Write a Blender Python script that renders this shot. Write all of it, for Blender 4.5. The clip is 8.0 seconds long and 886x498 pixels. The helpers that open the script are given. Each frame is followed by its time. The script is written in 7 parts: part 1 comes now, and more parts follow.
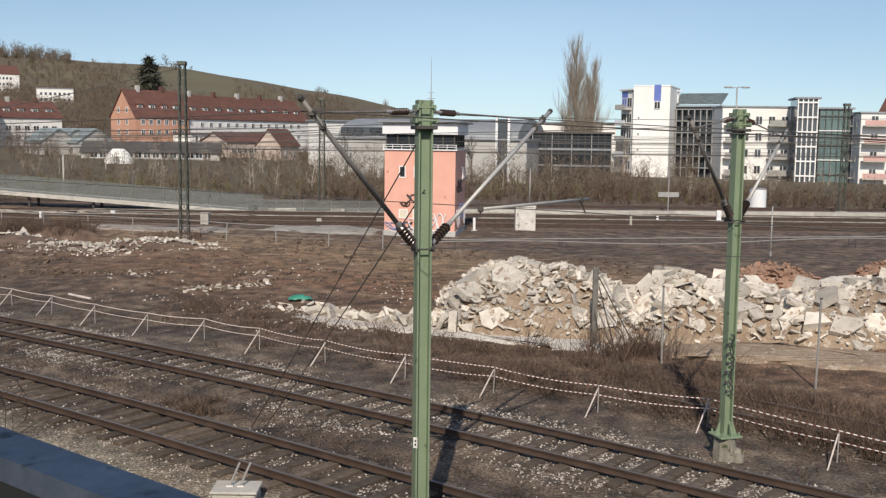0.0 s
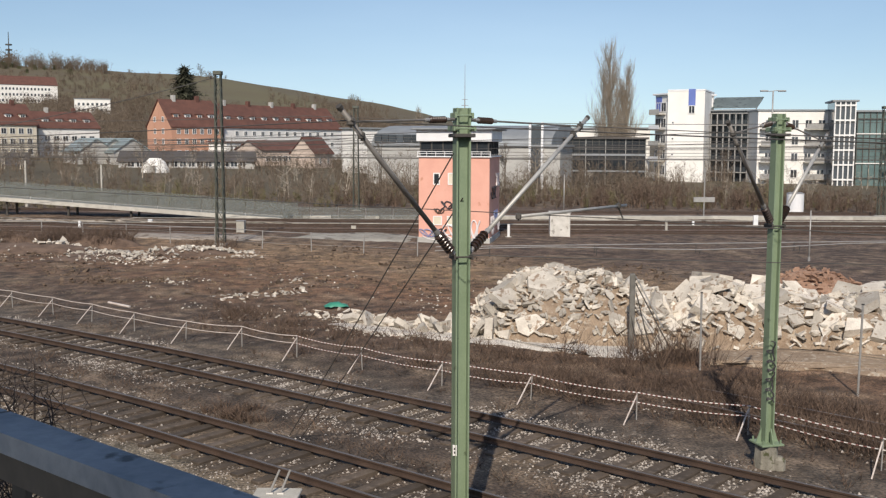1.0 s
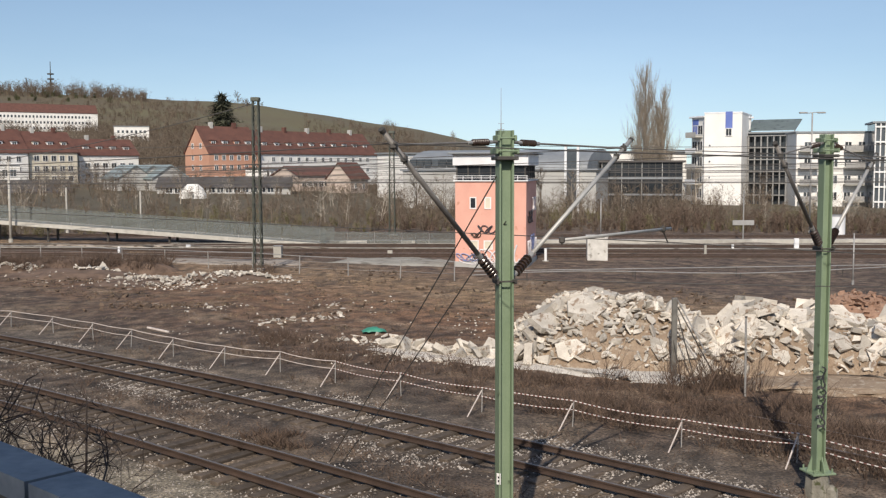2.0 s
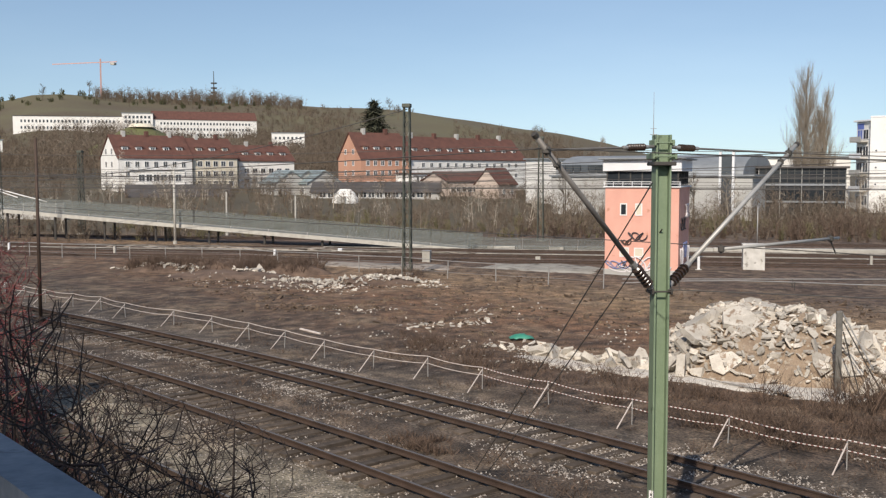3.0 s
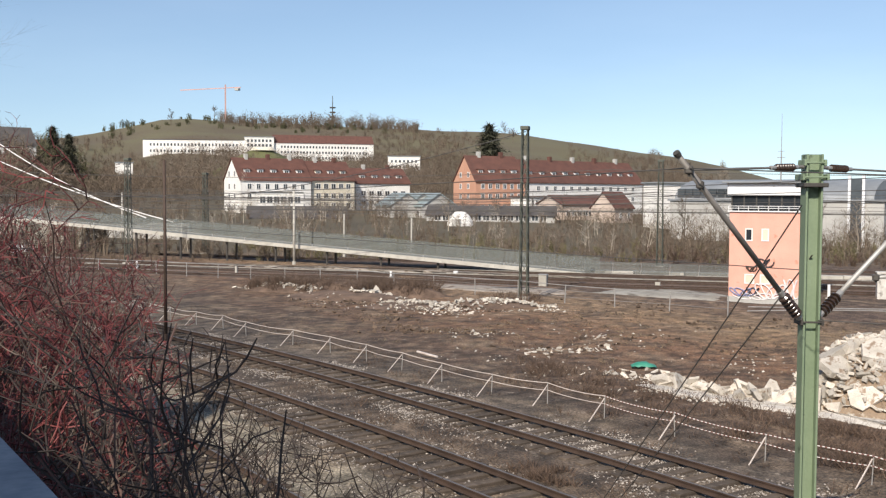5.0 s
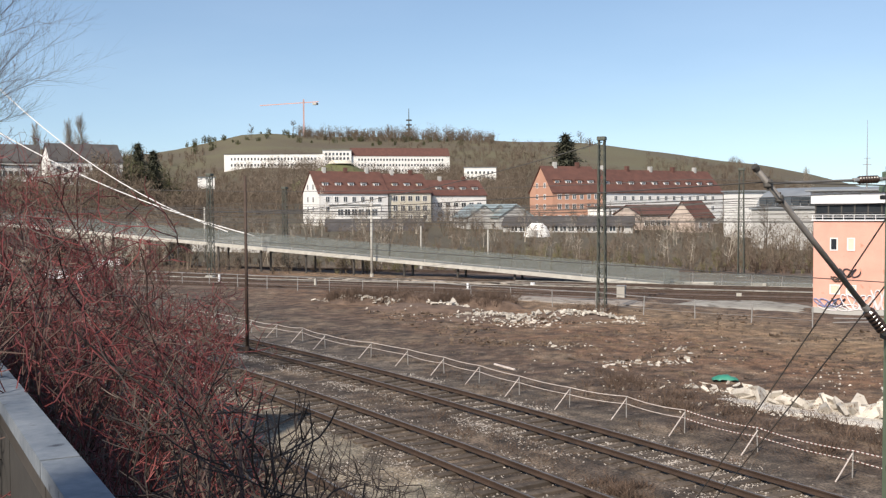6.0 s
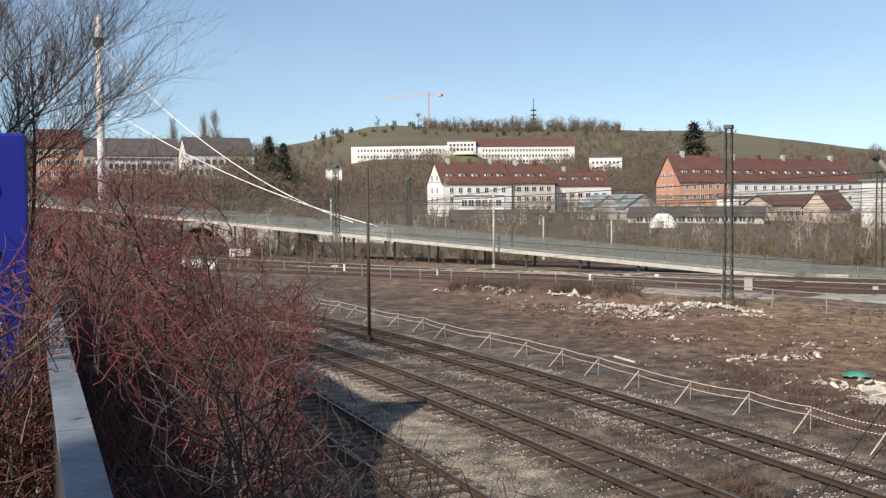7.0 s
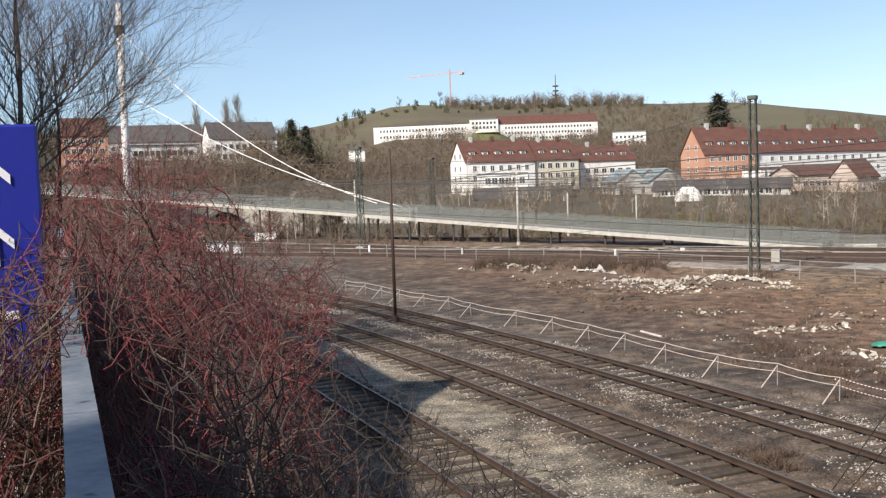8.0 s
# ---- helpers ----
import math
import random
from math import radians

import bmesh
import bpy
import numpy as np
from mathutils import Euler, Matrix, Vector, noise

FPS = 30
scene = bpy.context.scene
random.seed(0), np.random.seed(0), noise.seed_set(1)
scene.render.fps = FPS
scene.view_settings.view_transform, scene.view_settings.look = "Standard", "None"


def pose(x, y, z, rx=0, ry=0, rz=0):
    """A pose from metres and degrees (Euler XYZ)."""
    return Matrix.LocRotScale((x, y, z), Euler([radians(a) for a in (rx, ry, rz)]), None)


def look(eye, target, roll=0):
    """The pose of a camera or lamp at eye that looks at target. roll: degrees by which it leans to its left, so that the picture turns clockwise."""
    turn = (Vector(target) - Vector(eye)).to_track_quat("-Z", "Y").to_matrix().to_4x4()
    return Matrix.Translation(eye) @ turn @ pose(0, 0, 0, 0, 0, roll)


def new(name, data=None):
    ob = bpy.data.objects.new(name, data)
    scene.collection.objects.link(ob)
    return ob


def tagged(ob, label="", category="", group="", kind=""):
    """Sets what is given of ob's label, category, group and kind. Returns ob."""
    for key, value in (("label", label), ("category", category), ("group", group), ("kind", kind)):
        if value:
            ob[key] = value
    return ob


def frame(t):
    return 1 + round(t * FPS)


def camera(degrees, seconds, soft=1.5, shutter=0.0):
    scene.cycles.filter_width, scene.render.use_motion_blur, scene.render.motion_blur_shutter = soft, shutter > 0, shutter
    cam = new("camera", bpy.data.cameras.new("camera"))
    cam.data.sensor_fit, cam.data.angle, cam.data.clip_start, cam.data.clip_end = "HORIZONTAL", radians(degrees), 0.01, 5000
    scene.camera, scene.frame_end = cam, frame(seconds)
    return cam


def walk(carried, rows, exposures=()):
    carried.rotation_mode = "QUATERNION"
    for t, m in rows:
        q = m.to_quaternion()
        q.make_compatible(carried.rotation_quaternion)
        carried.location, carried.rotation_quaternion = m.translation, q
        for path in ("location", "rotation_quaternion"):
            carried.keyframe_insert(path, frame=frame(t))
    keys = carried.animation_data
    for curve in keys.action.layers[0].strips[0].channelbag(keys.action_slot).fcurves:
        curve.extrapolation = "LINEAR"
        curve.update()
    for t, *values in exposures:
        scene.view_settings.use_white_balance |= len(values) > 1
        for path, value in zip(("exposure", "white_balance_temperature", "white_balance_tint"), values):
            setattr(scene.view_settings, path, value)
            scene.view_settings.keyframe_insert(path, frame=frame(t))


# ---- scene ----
# camera and its walk
cam = camera(47.1, 8.0, soft=1.3)
PATH = [  # seconds, eye, yaw to the left, pitch, roll in degrees
    (0.0, (0.004, 0.024, 6.747), 0.01, -6.32, 0.73),
    (0.5, (-0.018, 0.053, 6.752), 0.58, -5.88, -0.62),
    (1.0, (-0.077, 0.013, 6.767), 1.90, -5.97, 0.22),
    (1.2, (-0.110, 0.042, 6.764), 2.56, -6.15, 0.13),
    (2.3, (-0.238, 0.306, 6.734), 4.96, -3.86, 0.09),
    (2.5, (-0.255, 0.353, 6.731), 6.36, -3.63, 0.33),
    (3.0, (-0.299, 0.490, 6.741), 12.18, -4.26, -0.06),
    (3.5, (-0.360, 0.555, 6.771), 15.29, -5.58, 1.04),
    (4.0, (-0.506, 0.700, 6.729), 16.08, -6.84, 1.08),
    (4.5, (-0.616, 0.865, 6.723), 15.58, -4.58, -2.96),
    (5.0, (-0.675, 0.974, 6.701), 18.56, -2.96, 0.25),
    (5.2, (-0.671, 0.953, 6.732), 21.39, -2.76, 0.70),
    (6.3, (-0.594, 0.884, 6.808), 23.99, -2.15, -1.16),
    (6.5, (-0.553, 0.878, 6.836), 25.95, -2.18, -1.88),
    (7.0, (-0.387, 0.898, 6.788), 29.90, -2.81, -0.52),
    (7.5, (-0.267, 0.852, 6.780), 31.45, -3.93, 0.57),
    (8.0, (-0.330, 0.905, 6.788), 31.34, -3.96, -1.97),
]


def aim(eye, yaw, pitch):
    y, p = radians(yaw), radians(pitch)
    return (eye[0] - math.sin(y) * math.cos(p), eye[1] + math.cos(y) * math.cos(p), eye[2] + math.sin(p))


walk(cam, [(t, look(eye, aim(eye, yaw, pitch), roll)) for t, eye, yaw, pitch, roll in PATH],
     [(0.0, -0.2), (2.5, -0.15), (3.0, -0.15), (3.5, -0.08), (4.5, 0.12), (5.0, 0.14), (7.0, 0.12), (7.5, 0.18), (8.0, 0.27)])

# sky and sun: late-winter noon, the sun behind the camera
SUN_UP, SUN_WAY = 39.0, 5.3  # elevation; shadows fall that many degrees to the right of +y
world = bpy.data.worlds.new("sky")
scene.world = world
world.use_nodes = True
wn = world.node_tree.nodes
sky = wn.new("ShaderNodeTexSky")
sky.sky_type, sky.sun_disc = "NISHITA", False
sky.sun_elevation, sky.sun_rotation = radians(SUN_UP), radians(180 + SUN_WAY)
sky.air_density, sky.dust_density, sky.ozone_density = 1.0, 0.8, 2.6
wt, wm = wn.new("ShaderNodeTexCoord"), wn.new("ShaderNodeMapping")
wm.inputs["Location"].default_value = (0, 0, 0.065)  # haze-free air: keeps the low sky blue
world.node_tree.links.new(wt.outputs["Generated"], wm.inputs["Vector"])
world.node_tree.links.new(wm.outputs[0], sky.inputs["Vector"])
# thin veils of cirrus over the whole sky
veil_map, veil, veil_cut = wn.new("ShaderNodeMapping"), wn.new("ShaderNodeTexNoise"), wn.new("ShaderNodeMapRange")
veil_map.inputs["Scale"].default_value, veil_map.inputs["Rotation"].default_value = (1.0, 1.6, 4.5), (0.0, 0.25, 0.4)
veil.inputs["Scale"].default_value, veil.inputs["Detail"].default_value, veil.inputs["Roughness"].default_value = 1.7, 7, 0.55
veil_cut.inputs["From Min"].default_value, veil_cut.inputs["From Max"].default_value = 0.40, 0.72
veil_cut.inputs["To Max"].default_value = 0.45
veil_tone, veil_mix = wn.new("ShaderNodeHueSaturation"), wn.new("ShaderNodeMixRGB")
veil_tone.inputs["Saturation"].default_value, veil_tone.inputs["Value"].default_value = 0.9, 1.10
world.node_tree.links.new(wt.outputs["Generated"], veil_map.inputs["Vector"])
world.node_tree.links.new(veil_map.outputs[0], veil.inputs["Vector"])
world.node_tree.links.new(veil.outputs[0], veil_cut.inputs[0])
world.node_tree.links.new(sky.outputs[0], veil_tone.inputs["Color"])
world.node_tree.links.new(veil_cut.outputs[0], veil_mix.inputs[0])
world.node_tree.links.new(sky.outputs[0], veil_mix.inputs[1])
world.node_tree.links.new(veil_tone.outputs[0], veil_mix.inputs[2])
world.node_tree.links.new(veil_mix.outputs[0], wn["Background"].inputs[0])
wn["Background"].inputs[1].default_value = 0.145
sun = new("sun", bpy.data.lights.new("sun", "SUN"))
sun.data.energy, sun.data.angle, sun.data.color = 4.8, radians(0.5), (1.0, 0.935, 0.86)
scene.view_settings.use_white_balance = True
scene.view_settings.white_balance_temperature = 6950
sw = radians(SUN_WAY)
sun.matrix_world = look((-math.sin(sw) * 60, -math.cos(sw) * 60, 60 * math.tan(radians(SUN_UP))), (0, 0, 0))

# ---- materials ----


def surf(name, c1, c2, scale=2.0, fine=30.0, rough=0.85, metal=0.0, bump=0.3, depth=0.01, c3=None, spots=8.0, amount=0.62, vary=0.0, stretch=(1, 1, 1), glass=0.0):
    """A procedural surface: two tones mixed by coarse and fine noise, a third in patches, fine relief."""
    m = bpy.data.materials.new(name)
    m.use_nodes = True
    n, l = m.node_tree.nodes, m.node_tree.links
    b = n["Principled BSDF"]
    tc = n.new("ShaderNodeTexCoord")
    mp = n.new("ShaderNodeMapping")
    mp.inputs["Scale"].default_value = stretch
    l.new(tc.outputs["Object"], mp.inputs["Vector"])
    n1, n2 = n.new("ShaderNodeTexNoise"), n.new("ShaderNodeTexNoise")
    n1.inputs["Scale"].default_value, n2.inputs["Scale"].default_value = scale, fine
    n1.inputs["Detail"].default_value = n2.inputs["Detail"].default_value = 5
    for k in (n1, n2):
        l.new(mp.outputs[0], k.inputs["Vector"])
    add = n.new("ShaderNodeMath")
    add.operation = "MULTIPLY_ADD"
    l.new(n2.outputs[0], add.inputs[0])
    add.inputs[1].default_value = 0.5
    l.new(n1.outputs[0], add.inputs[2])
    mr = n.new("ShaderNodeMapRange")
    mr.inputs["From Min"].default_value, mr.inputs["From Max"].default_value = 0.5, 1.0
    l.new(add.outputs[0], mr.inputs[0])
    mix = n.new("ShaderNodeMixRGB")
    l.new(mr.outputs[0], mix.inputs[0])
    mix.inputs[1].default_value, mix.inputs[2].default_value = (*c1, 1), (*c2, 1)
    col = mix.outputs[0]
    if c3:
        n3 = n.new("ShaderNodeTexNoise")
        n3.inputs["Scale"].default_value, n3.inputs["Detail"].default_value = spots, 6
        l.new(mp.outputs[0], n3.inputs["Vector"])
        m3 = n.new("ShaderNodeMapRange")
        m3.inputs["From Min"].default_value, m3.inputs["From Max"].default_value = amount, amount + 0.08
        l.new(n3.outputs[0], m3.inputs[0])
        mx = n.new("ShaderNodeMixRGB")
        l.new(m3.outputs[0], mx.inputs[0])
        l.new(col, mx.inputs[1])
        mx.inputs[2].default_value = (*c3, 1)
        col = mx.outputs[0]
    if vary:
        oi, ge = n.new("ShaderNodeObjectInfo"), n.new("ShaderNodeNewGeometry")
        a2 = n.new("ShaderNodeMath")
        l.new(oi.outputs["Random"], a2.inputs[0])
        l.new(ge.outputs["Random Per Island"], a2.inputs[1])
        fr = n.new("ShaderNodeMath")
        fr.operation = "FRACT"
        l.new(a2.outputs[0], fr.inputs[0])
        vr = n.new("ShaderNodeMapRange")
        vr.inputs["To Min"].default_value, vr.inputs["To Max"].default_value = 1 - vary, 1 + vary
        l.new(fr.outputs[0], vr.inputs[0])
        hs = n.new("ShaderNodeHueSaturation")
        l.new(vr.outputs[0], hs.inputs["Value"])
        l.new(col, hs.inputs["Color"])
        col = hs.outputs[0]
    l.new(col, b.inputs["Base Color"])
    b.inputs["Roughness"].default_value, b.inputs["Metallic"].default_value = rough, metal
    if bump:
        bp = n.new("ShaderNodeBump")
        bp.inputs["Strength"].default_value, bp.inputs["Distance"].default_value = bump, depth
        l.new(n2.outputs[0], bp.inputs["Height"])
        l.new(bp.outputs[0], b.inputs["Normal"])
    return m


MAST_GREEN = surf("mast_green_paint", (0.17, 0.23, 0.145), (0.225, 0.29, 0.19), 1.5, 25, 0.55, 0.0, 0.15, 0.003, (0.09, 0.12, 0.07), 5, 0.66)
DARK_STEEL = surf("dark_weathered_steel", (0.05, 0.047, 0.042), (0.10, 0.09, 0.08), 3, 40, 0.6, 0.3, 0.2, 0.003)
GALV = surf("galvanised_steel", (0.30, 0.29, 0.28), (0.42, 0.41, 0.39), 3, 40, 0.5, 0.4, 0.15, 0.002)
TUBE = surf("weathered_aluminium_tube", (0.17, 0.155, 0.14), (0.26, 0.24, 0.22), 4, 40, 0.55, 0.3, 0.15, 0.002)
TUBE_LIGHT = surf("pale_aluminium_tube", (0.36, 0.35, 0.33), (0.48, 0.47, 0.44), 4, 40, 0.5, 0.3, 0.15, 0.002)
PORCELAIN = surf("brown_porcelain", (0.035, 0.022, 0.018), (0.06, 0.04, 0.03), 5, 40, 0.25, 0.0, 0.0)
RAIL_RUST = surf("rusty_rail_steel", (0.052, 0.034, 0.026), (0.095, 0.062, 0.046), 2, 30, 0.7, 0.2, 0.2, 0.003)
RAIL_TOP = surf("worn_rail_head", (0.16, 0.13, 0.11), (0.22, 0.18, 0.15), 3, 30, 0.45, 0.5, 0.05, 0.002)
SLEEPER = surf("old_timber_sleeper", (0.055, 0.041, 0.03), (0.12, 0.092, 0.07), 3, 40, 0.9, 0.0, 0.5, 0.01, (0.17, 0.135, 0.105), 6, 0.6, 0.35)
CONCRETE = surf("weathered_concrete", (0.34, 0.32, 0.28), (0.48, 0.46, 0.41), 2, 30, 0.9, 0.0, 0.4, 0.008, (0.25, 0.23, 0.2), 4, 0.62, 0.12)
RUBBLE = surf("broken_concrete", (0.39, 0.35, 0.295), (0.63, 0.585, 0.515), 1.5, 14, 0.92, 0.0, 0.8, 0.03, (0.27, 0.20, 0.145), 3, 0.58, 0.32)
RUBBLE_DIRT = surf("sandy_demolition_dirt", (0.22, 0.155, 0.105), (0.37, 0.285, 0.205), 1.6, 16, 0.95, 0.0, 1.0, 0.06, (0.42, 0.355, 0.28), 5, 0.56)
WHITE_DUST = surf("crushed_mortar_dust", (0.48, 0.445, 0.40), (0.66, 0.62, 0.56), 1.6, 14, 0.95, 0.0, 1.0, 0.05, (0.25, 0.19, 0.145), 3.5, 0.60)
STONES = surf("ballast_stones", (0.20, 0.17, 0.145), (0.43, 0.39, 0.35), 3, 20, 0.9, 0.0, 0.3, 0.01, None, 8, 0.6, 0.45)
TOWER_ORANGE = surf("salmon_render", (0.65, 0.335, 0.26), (0.75, 0.41, 0.325), 0.8, 15, 0.9, 0.0, 0.2, 0.005, (0.56, 0.26, 0.18), 2.0, 0.63)
WHITE_PAINT = surf("white_painted_sheet", (0.66, 0.67, 0.68), (0.78, 0.78, 0.78), 1, 20, 0.6, 0.0, 0.1, 0.003, (0.5, 0.5, 0.49), 2, 0.66)
WHITE_RENDER = surf("white_render", (0.70, 0.68, 0.64), (0.82, 0.80, 0.76), 0.3, 6, 0.9, 0.0, 0.2, 0.01, None, 8, 0.6, 0.06)
GLASSHOUSE = surf("weathered_glasshouse_panes", (0.22, 0.27, 0.27), (0.34, 0.40, 0.40), 0.4, 6, 0.45, 0.1, 0.1, 0.01, (0.14, 0.17, 0.17), 1.0, 0.58)
GREEN_GLASS = surf("greenish_facade_glass", (0.06, 0.10, 0.10), (0.13, 0.19, 0.19), 0.3, 4, 0.15, 0.0, 0.0, vary=0.4)
PINK_RENDER = surf("pinkish_weathered_render", (0.46, 0.37, 0.31), (0.58, 0.48, 0.41), 0.4, 6, 0.9, 0.0, 0.2, 0.01, (0.36, 0.28, 0.23), 0.8, 0.6)
PALE_GRAVEL = surf("pale_dusty_gravel", (0.24, 0.20, 0.165), (0.38, 0.335, 0.285), 1.2, 10, 0.95, 0.0, 0.6, 0.03, (0.16, 0.12, 0.09), 1.5, 0.56)
RED_DIRT = surf("reddish_crumbly_earth", (0.22, 0.125, 0.085), (0.36, 0.225, 0.155), 1.6, 12, 0.95, 0.0, 1.0, 0.06, (0.42, 0.33, 0.26), 4, 0.62)
PALE_CONCRETE = surf("pale_weathered_concrete", (0.46, 0.44, 0.40), (0.66, 0.64, 0.60), 2, 25, 0.9, 0.0, 0.4, 0.008, (0.30, 0.28, 0.25), 3, 0.6)
CLOD = surf("dark_earth_clods", (0.065, 0.045, 0.032), (0.15, 0.105, 0.072), 2.0, 14, 0.95, 0.0, 0.6, 0.02, None, 8, 0.6, 0.4)
CREAM_RENDER = surf("cream_render", (0.60, 0.54, 0.42), (0.70, 0.64, 0.52), 0.3, 6, 0.9, 0.0, 0.2, 0.01)
ORANGE_RENDER = surf("terracotta_render", (0.46, 0.245, 0.165), (0.55, 0.305, 0.21), 0.25, 6, 0.9, 0.0, 0.2, 0.01, (0.46, 0.22, 0.14), 0.6, 0.62)
GREY_RENDER = surf("grey_render", (0.36, 0.35, 0.33), (0.47, 0.46, 0.43), 0.3, 6, 0.9, 0.0, 0.2, 0.01)
TILE_RED = surf("clay_roof_tiles", (0.085, 0.038, 0.030), (0.15, 0.066, 0.048), 0.6, 9, 0.9, 0.0, 0.5, 0.03, (0.10, 0.05, 0.04), 1.2, 0.6)
ROOF_GREY = surf("grey_metal_roof", (0.20, 0.215, 0.225), (0.30, 0.315, 0.325), 0.5, 9, 0.55, 0.2, 0.1, 0.01)
ROOF_DARK = surf("dark_slate_roof", (0.055, 0.05, 0.048), (0.10, 0.09, 0.085), 0.5, 9, 0.8, 0.0, 0.2, 0.01)
BLUE_PAINT = surf("blue_cladding", (0.10, 0.15, 0.42), (0.14, 0.20, 0.50), 0.5, 9, 0.6, 0.0, 0.05, 0.01)
SIGN_BLUE = surf("blue_enamel", (0.015, 0.022, 0.24), (0.02, 0.03, 0.29), 2, 30, 0.35, 0.0, 0.03, 0.002)
SIGN_WHITE = surf("white_enamel", (0.74, 0.75, 0.77), (0.82, 0.82, 0.83), 2, 30, 0.4, 0.0, 0.0)
GLASS = surf("window_glass", (0.035, 0.042, 0.05), (0.07, 0.08, 0.09), 0.4, 5, 0.12, 0.0, 0.0, vary=0.5)
FRAME_WHITE = surf("white_window_frame", (0.72, 0.71, 0.69), (0.78, 0.77, 0.75), 1, 9, 0.6, 0.0, 0.0)
CAP_METAL = surf("blue_grey_parapet_cap", (0.10, 0.125, 0.155), (0.24, 0.265, 0.29), 7, 60, 0.6, 0.0, 0.5, 0.003, (0.045, 0.05, 0.06), 22, 0.63)
TWIG_RED = surf("red_dogwood_bark", (0.07, 0.014, 0.016), (0.215, 0.05, 0.047), 3, 30, 0.7, 0.0, 0.0, vary=0.4)
TWIG_GREY = surf("grey_brown_bark", (0.075, 0.055, 0.043), (0.175, 0.135, 0.108), 3, 30, 0.85, 0.0, 0.1, 0.002, vary=0.3)
TWIG_BROWN = surf("brown_bark", (0.06, 0.035, 0.03), (0.13, 0.08, 0.065), 3, 30, 0.85, 0.0, 0.1, 0.002, vary=0.35)
TWIG_DARK = surf("dark_twig_bark", (0.028, 0.02, 0.018), (0.06, 0.045, 0.038), 3, 30, 0.85, 0.0, 0.0, vary=0.3)
BRUSH = surf("dead_bramble", (0.062, 0.041, 0.030), (0.155, 0.105, 0.076), 1.5, 12, 0.95, 0.0, 0.0, vary=0.45)
DRY_GRASS = surf("dry_winter_grass", (0.22, 0.165, 0.095), (0.34, 0.265, 0.16), 1.5, 12, 0.95, 0.0, 0.0, vary=0.35)
FAR_SHRUB = surf("bare_winter_scrub", (0.085, 0.064, 0.046), (0.165, 0.125, 0.09), 0.15, 2, 0.95, 0.0, 0.0, vary=0.4)
FAR_GREEN = surf("evergreen_scrub", (0.045, 0.048, 0.022), (0.09, 0.088, 0.042), 0.2, 3, 0.95, 0.0, 0.0, vary=0.4)
CONIFER = surf("dark_conifer_needles", (0.03, 0.034, 0.02), (0.068, 0.066, 0.04), 0.5, 5, 0.95, 0.0, 0.0, vary=0.4)
POPLAR = surf("poplar_twigs", (0.24, 0.20, 0.155), (0.40, 0.34, 0.27), 0.5, 5, 0.95, 0.0, 0.0, vary=0.3)
TARP = surf("green_plastic_sheet", (0.03, 0.21, 0.14), (0.06, 0.30, 0.21), 3, 20, 0.5, 0.0, 0.3, 0.01)
MESH_GREEN = surf("bridge_mesh_panel", (0.15, 0.165, 0.155), (0.21, 0.225, 0.21), 0.5, 5, 0.6, 0.2, 0.0)
MESH_GREEN.node_tree.nodes["Principled BSDF"].inputs["Alpha"].default_value = 0.34  # see-through wire mesh
WIRE = surf("overhead_wire", (0.09, 0.085, 0.08), (0.14, 0.13, 0.12), 2, 9, 0.6, 0.5, 0.0)
CABLE_WHITE = surf("white_bridge_steel", (0.68, 0.67, 0.65), (0.78, 0.77, 0.75), 0.6, 9, 0.6, 0.0, 0.05, 0.003)
STAINED = surf("stained_wall_concrete", (0.22, 0.205, 0.175), (0.42, 0.395, 0.345), 0.5, 8, 0.92, 0.0, 0.5, 0.02, (0.12, 0.105, 0.085), 0.9, 0.56, 0.15)
# near-black stand-in for shade: archway passage and parapet infill
SHADE_STONE = surf("shade_dark_stone", (0.03, 0.028, 0.026), (0.06, 0.056, 0.05), 1, 8, 0.95, 0.0, 0.4, 0.02)
MOSSY = surf("mossy_old_concrete", (0.16, 0.15, 0.12), (0.30, 0.28, 0.235), 4, 30, 0.95, 0.0, 0.7, 0.02, (0.07, 0.075, 0.035), 6, 0.56)
STRIPES = surf("striped_barrier_tape", (0.60, 0.56, 0.52), (0.72, 0.68, 0.64), 6, 60, 0.6, 0.0, 0.0)
sn, sl = STRIPES.node_tree.nodes, STRIPES.node_tree.links
band = sn.new("ShaderNodeTexWave")
band.inputs["Scale"].default_value = 2.8
tone = sn.new("ShaderNodeMixRGB")
cut = sn.new("ShaderNodeMath")
cut.operation = "GREATER_THAN"
cut.inputs[1].default_value = 0.55
sl.new(sn.new("ShaderNodeTexCoord").outputs["Object"], band.inputs["Vector"])
sl.new(band.outputs[1], cut.inputs[0])
sl.new(cut.outputs[0], tone.inputs[0])
tone.inputs[1].default_value, tone.inputs[2].default_value = (0.70, 0.66, 0.62, 1), (0.22, 0.10, 0.085, 1)
sl.new(tone.outputs[0], sn["Principled BSDF"].inputs["Base Color"])
TAPE = surf("barrier_tape", (0.46, 0.38, 0.34), (0.68, 0.62, 0.57), 6, 60, 0.6, 0.0, 0.0)
CRANE_RED = surf("faded_red_steel", (0.50, 0.30, 0.27), (0.58, 0.36, 0.32), 0.5, 5, 0.7, 0.0, 0.0)
GRAFFITI_BLUE = surf("graffiti_blue", (0.10, 0.13, 0.30), (0.30, 0.34, 0.50), 3, 20, 0.7, 0.0, 0.0)
GRAFFITI_WHITE = surf("graffiti_white", (0.62, 0.58, 0.58), (0.74, 0.70, 0.70), 3, 20, 0.7, 0.0, 0.0)
GRAFFITI_DARK = surf("graffiti_black", (0.02, 0.02, 0.025), (0.06, 0.05, 0.06), 3, 20, 0.7, 0.0, 0.0)


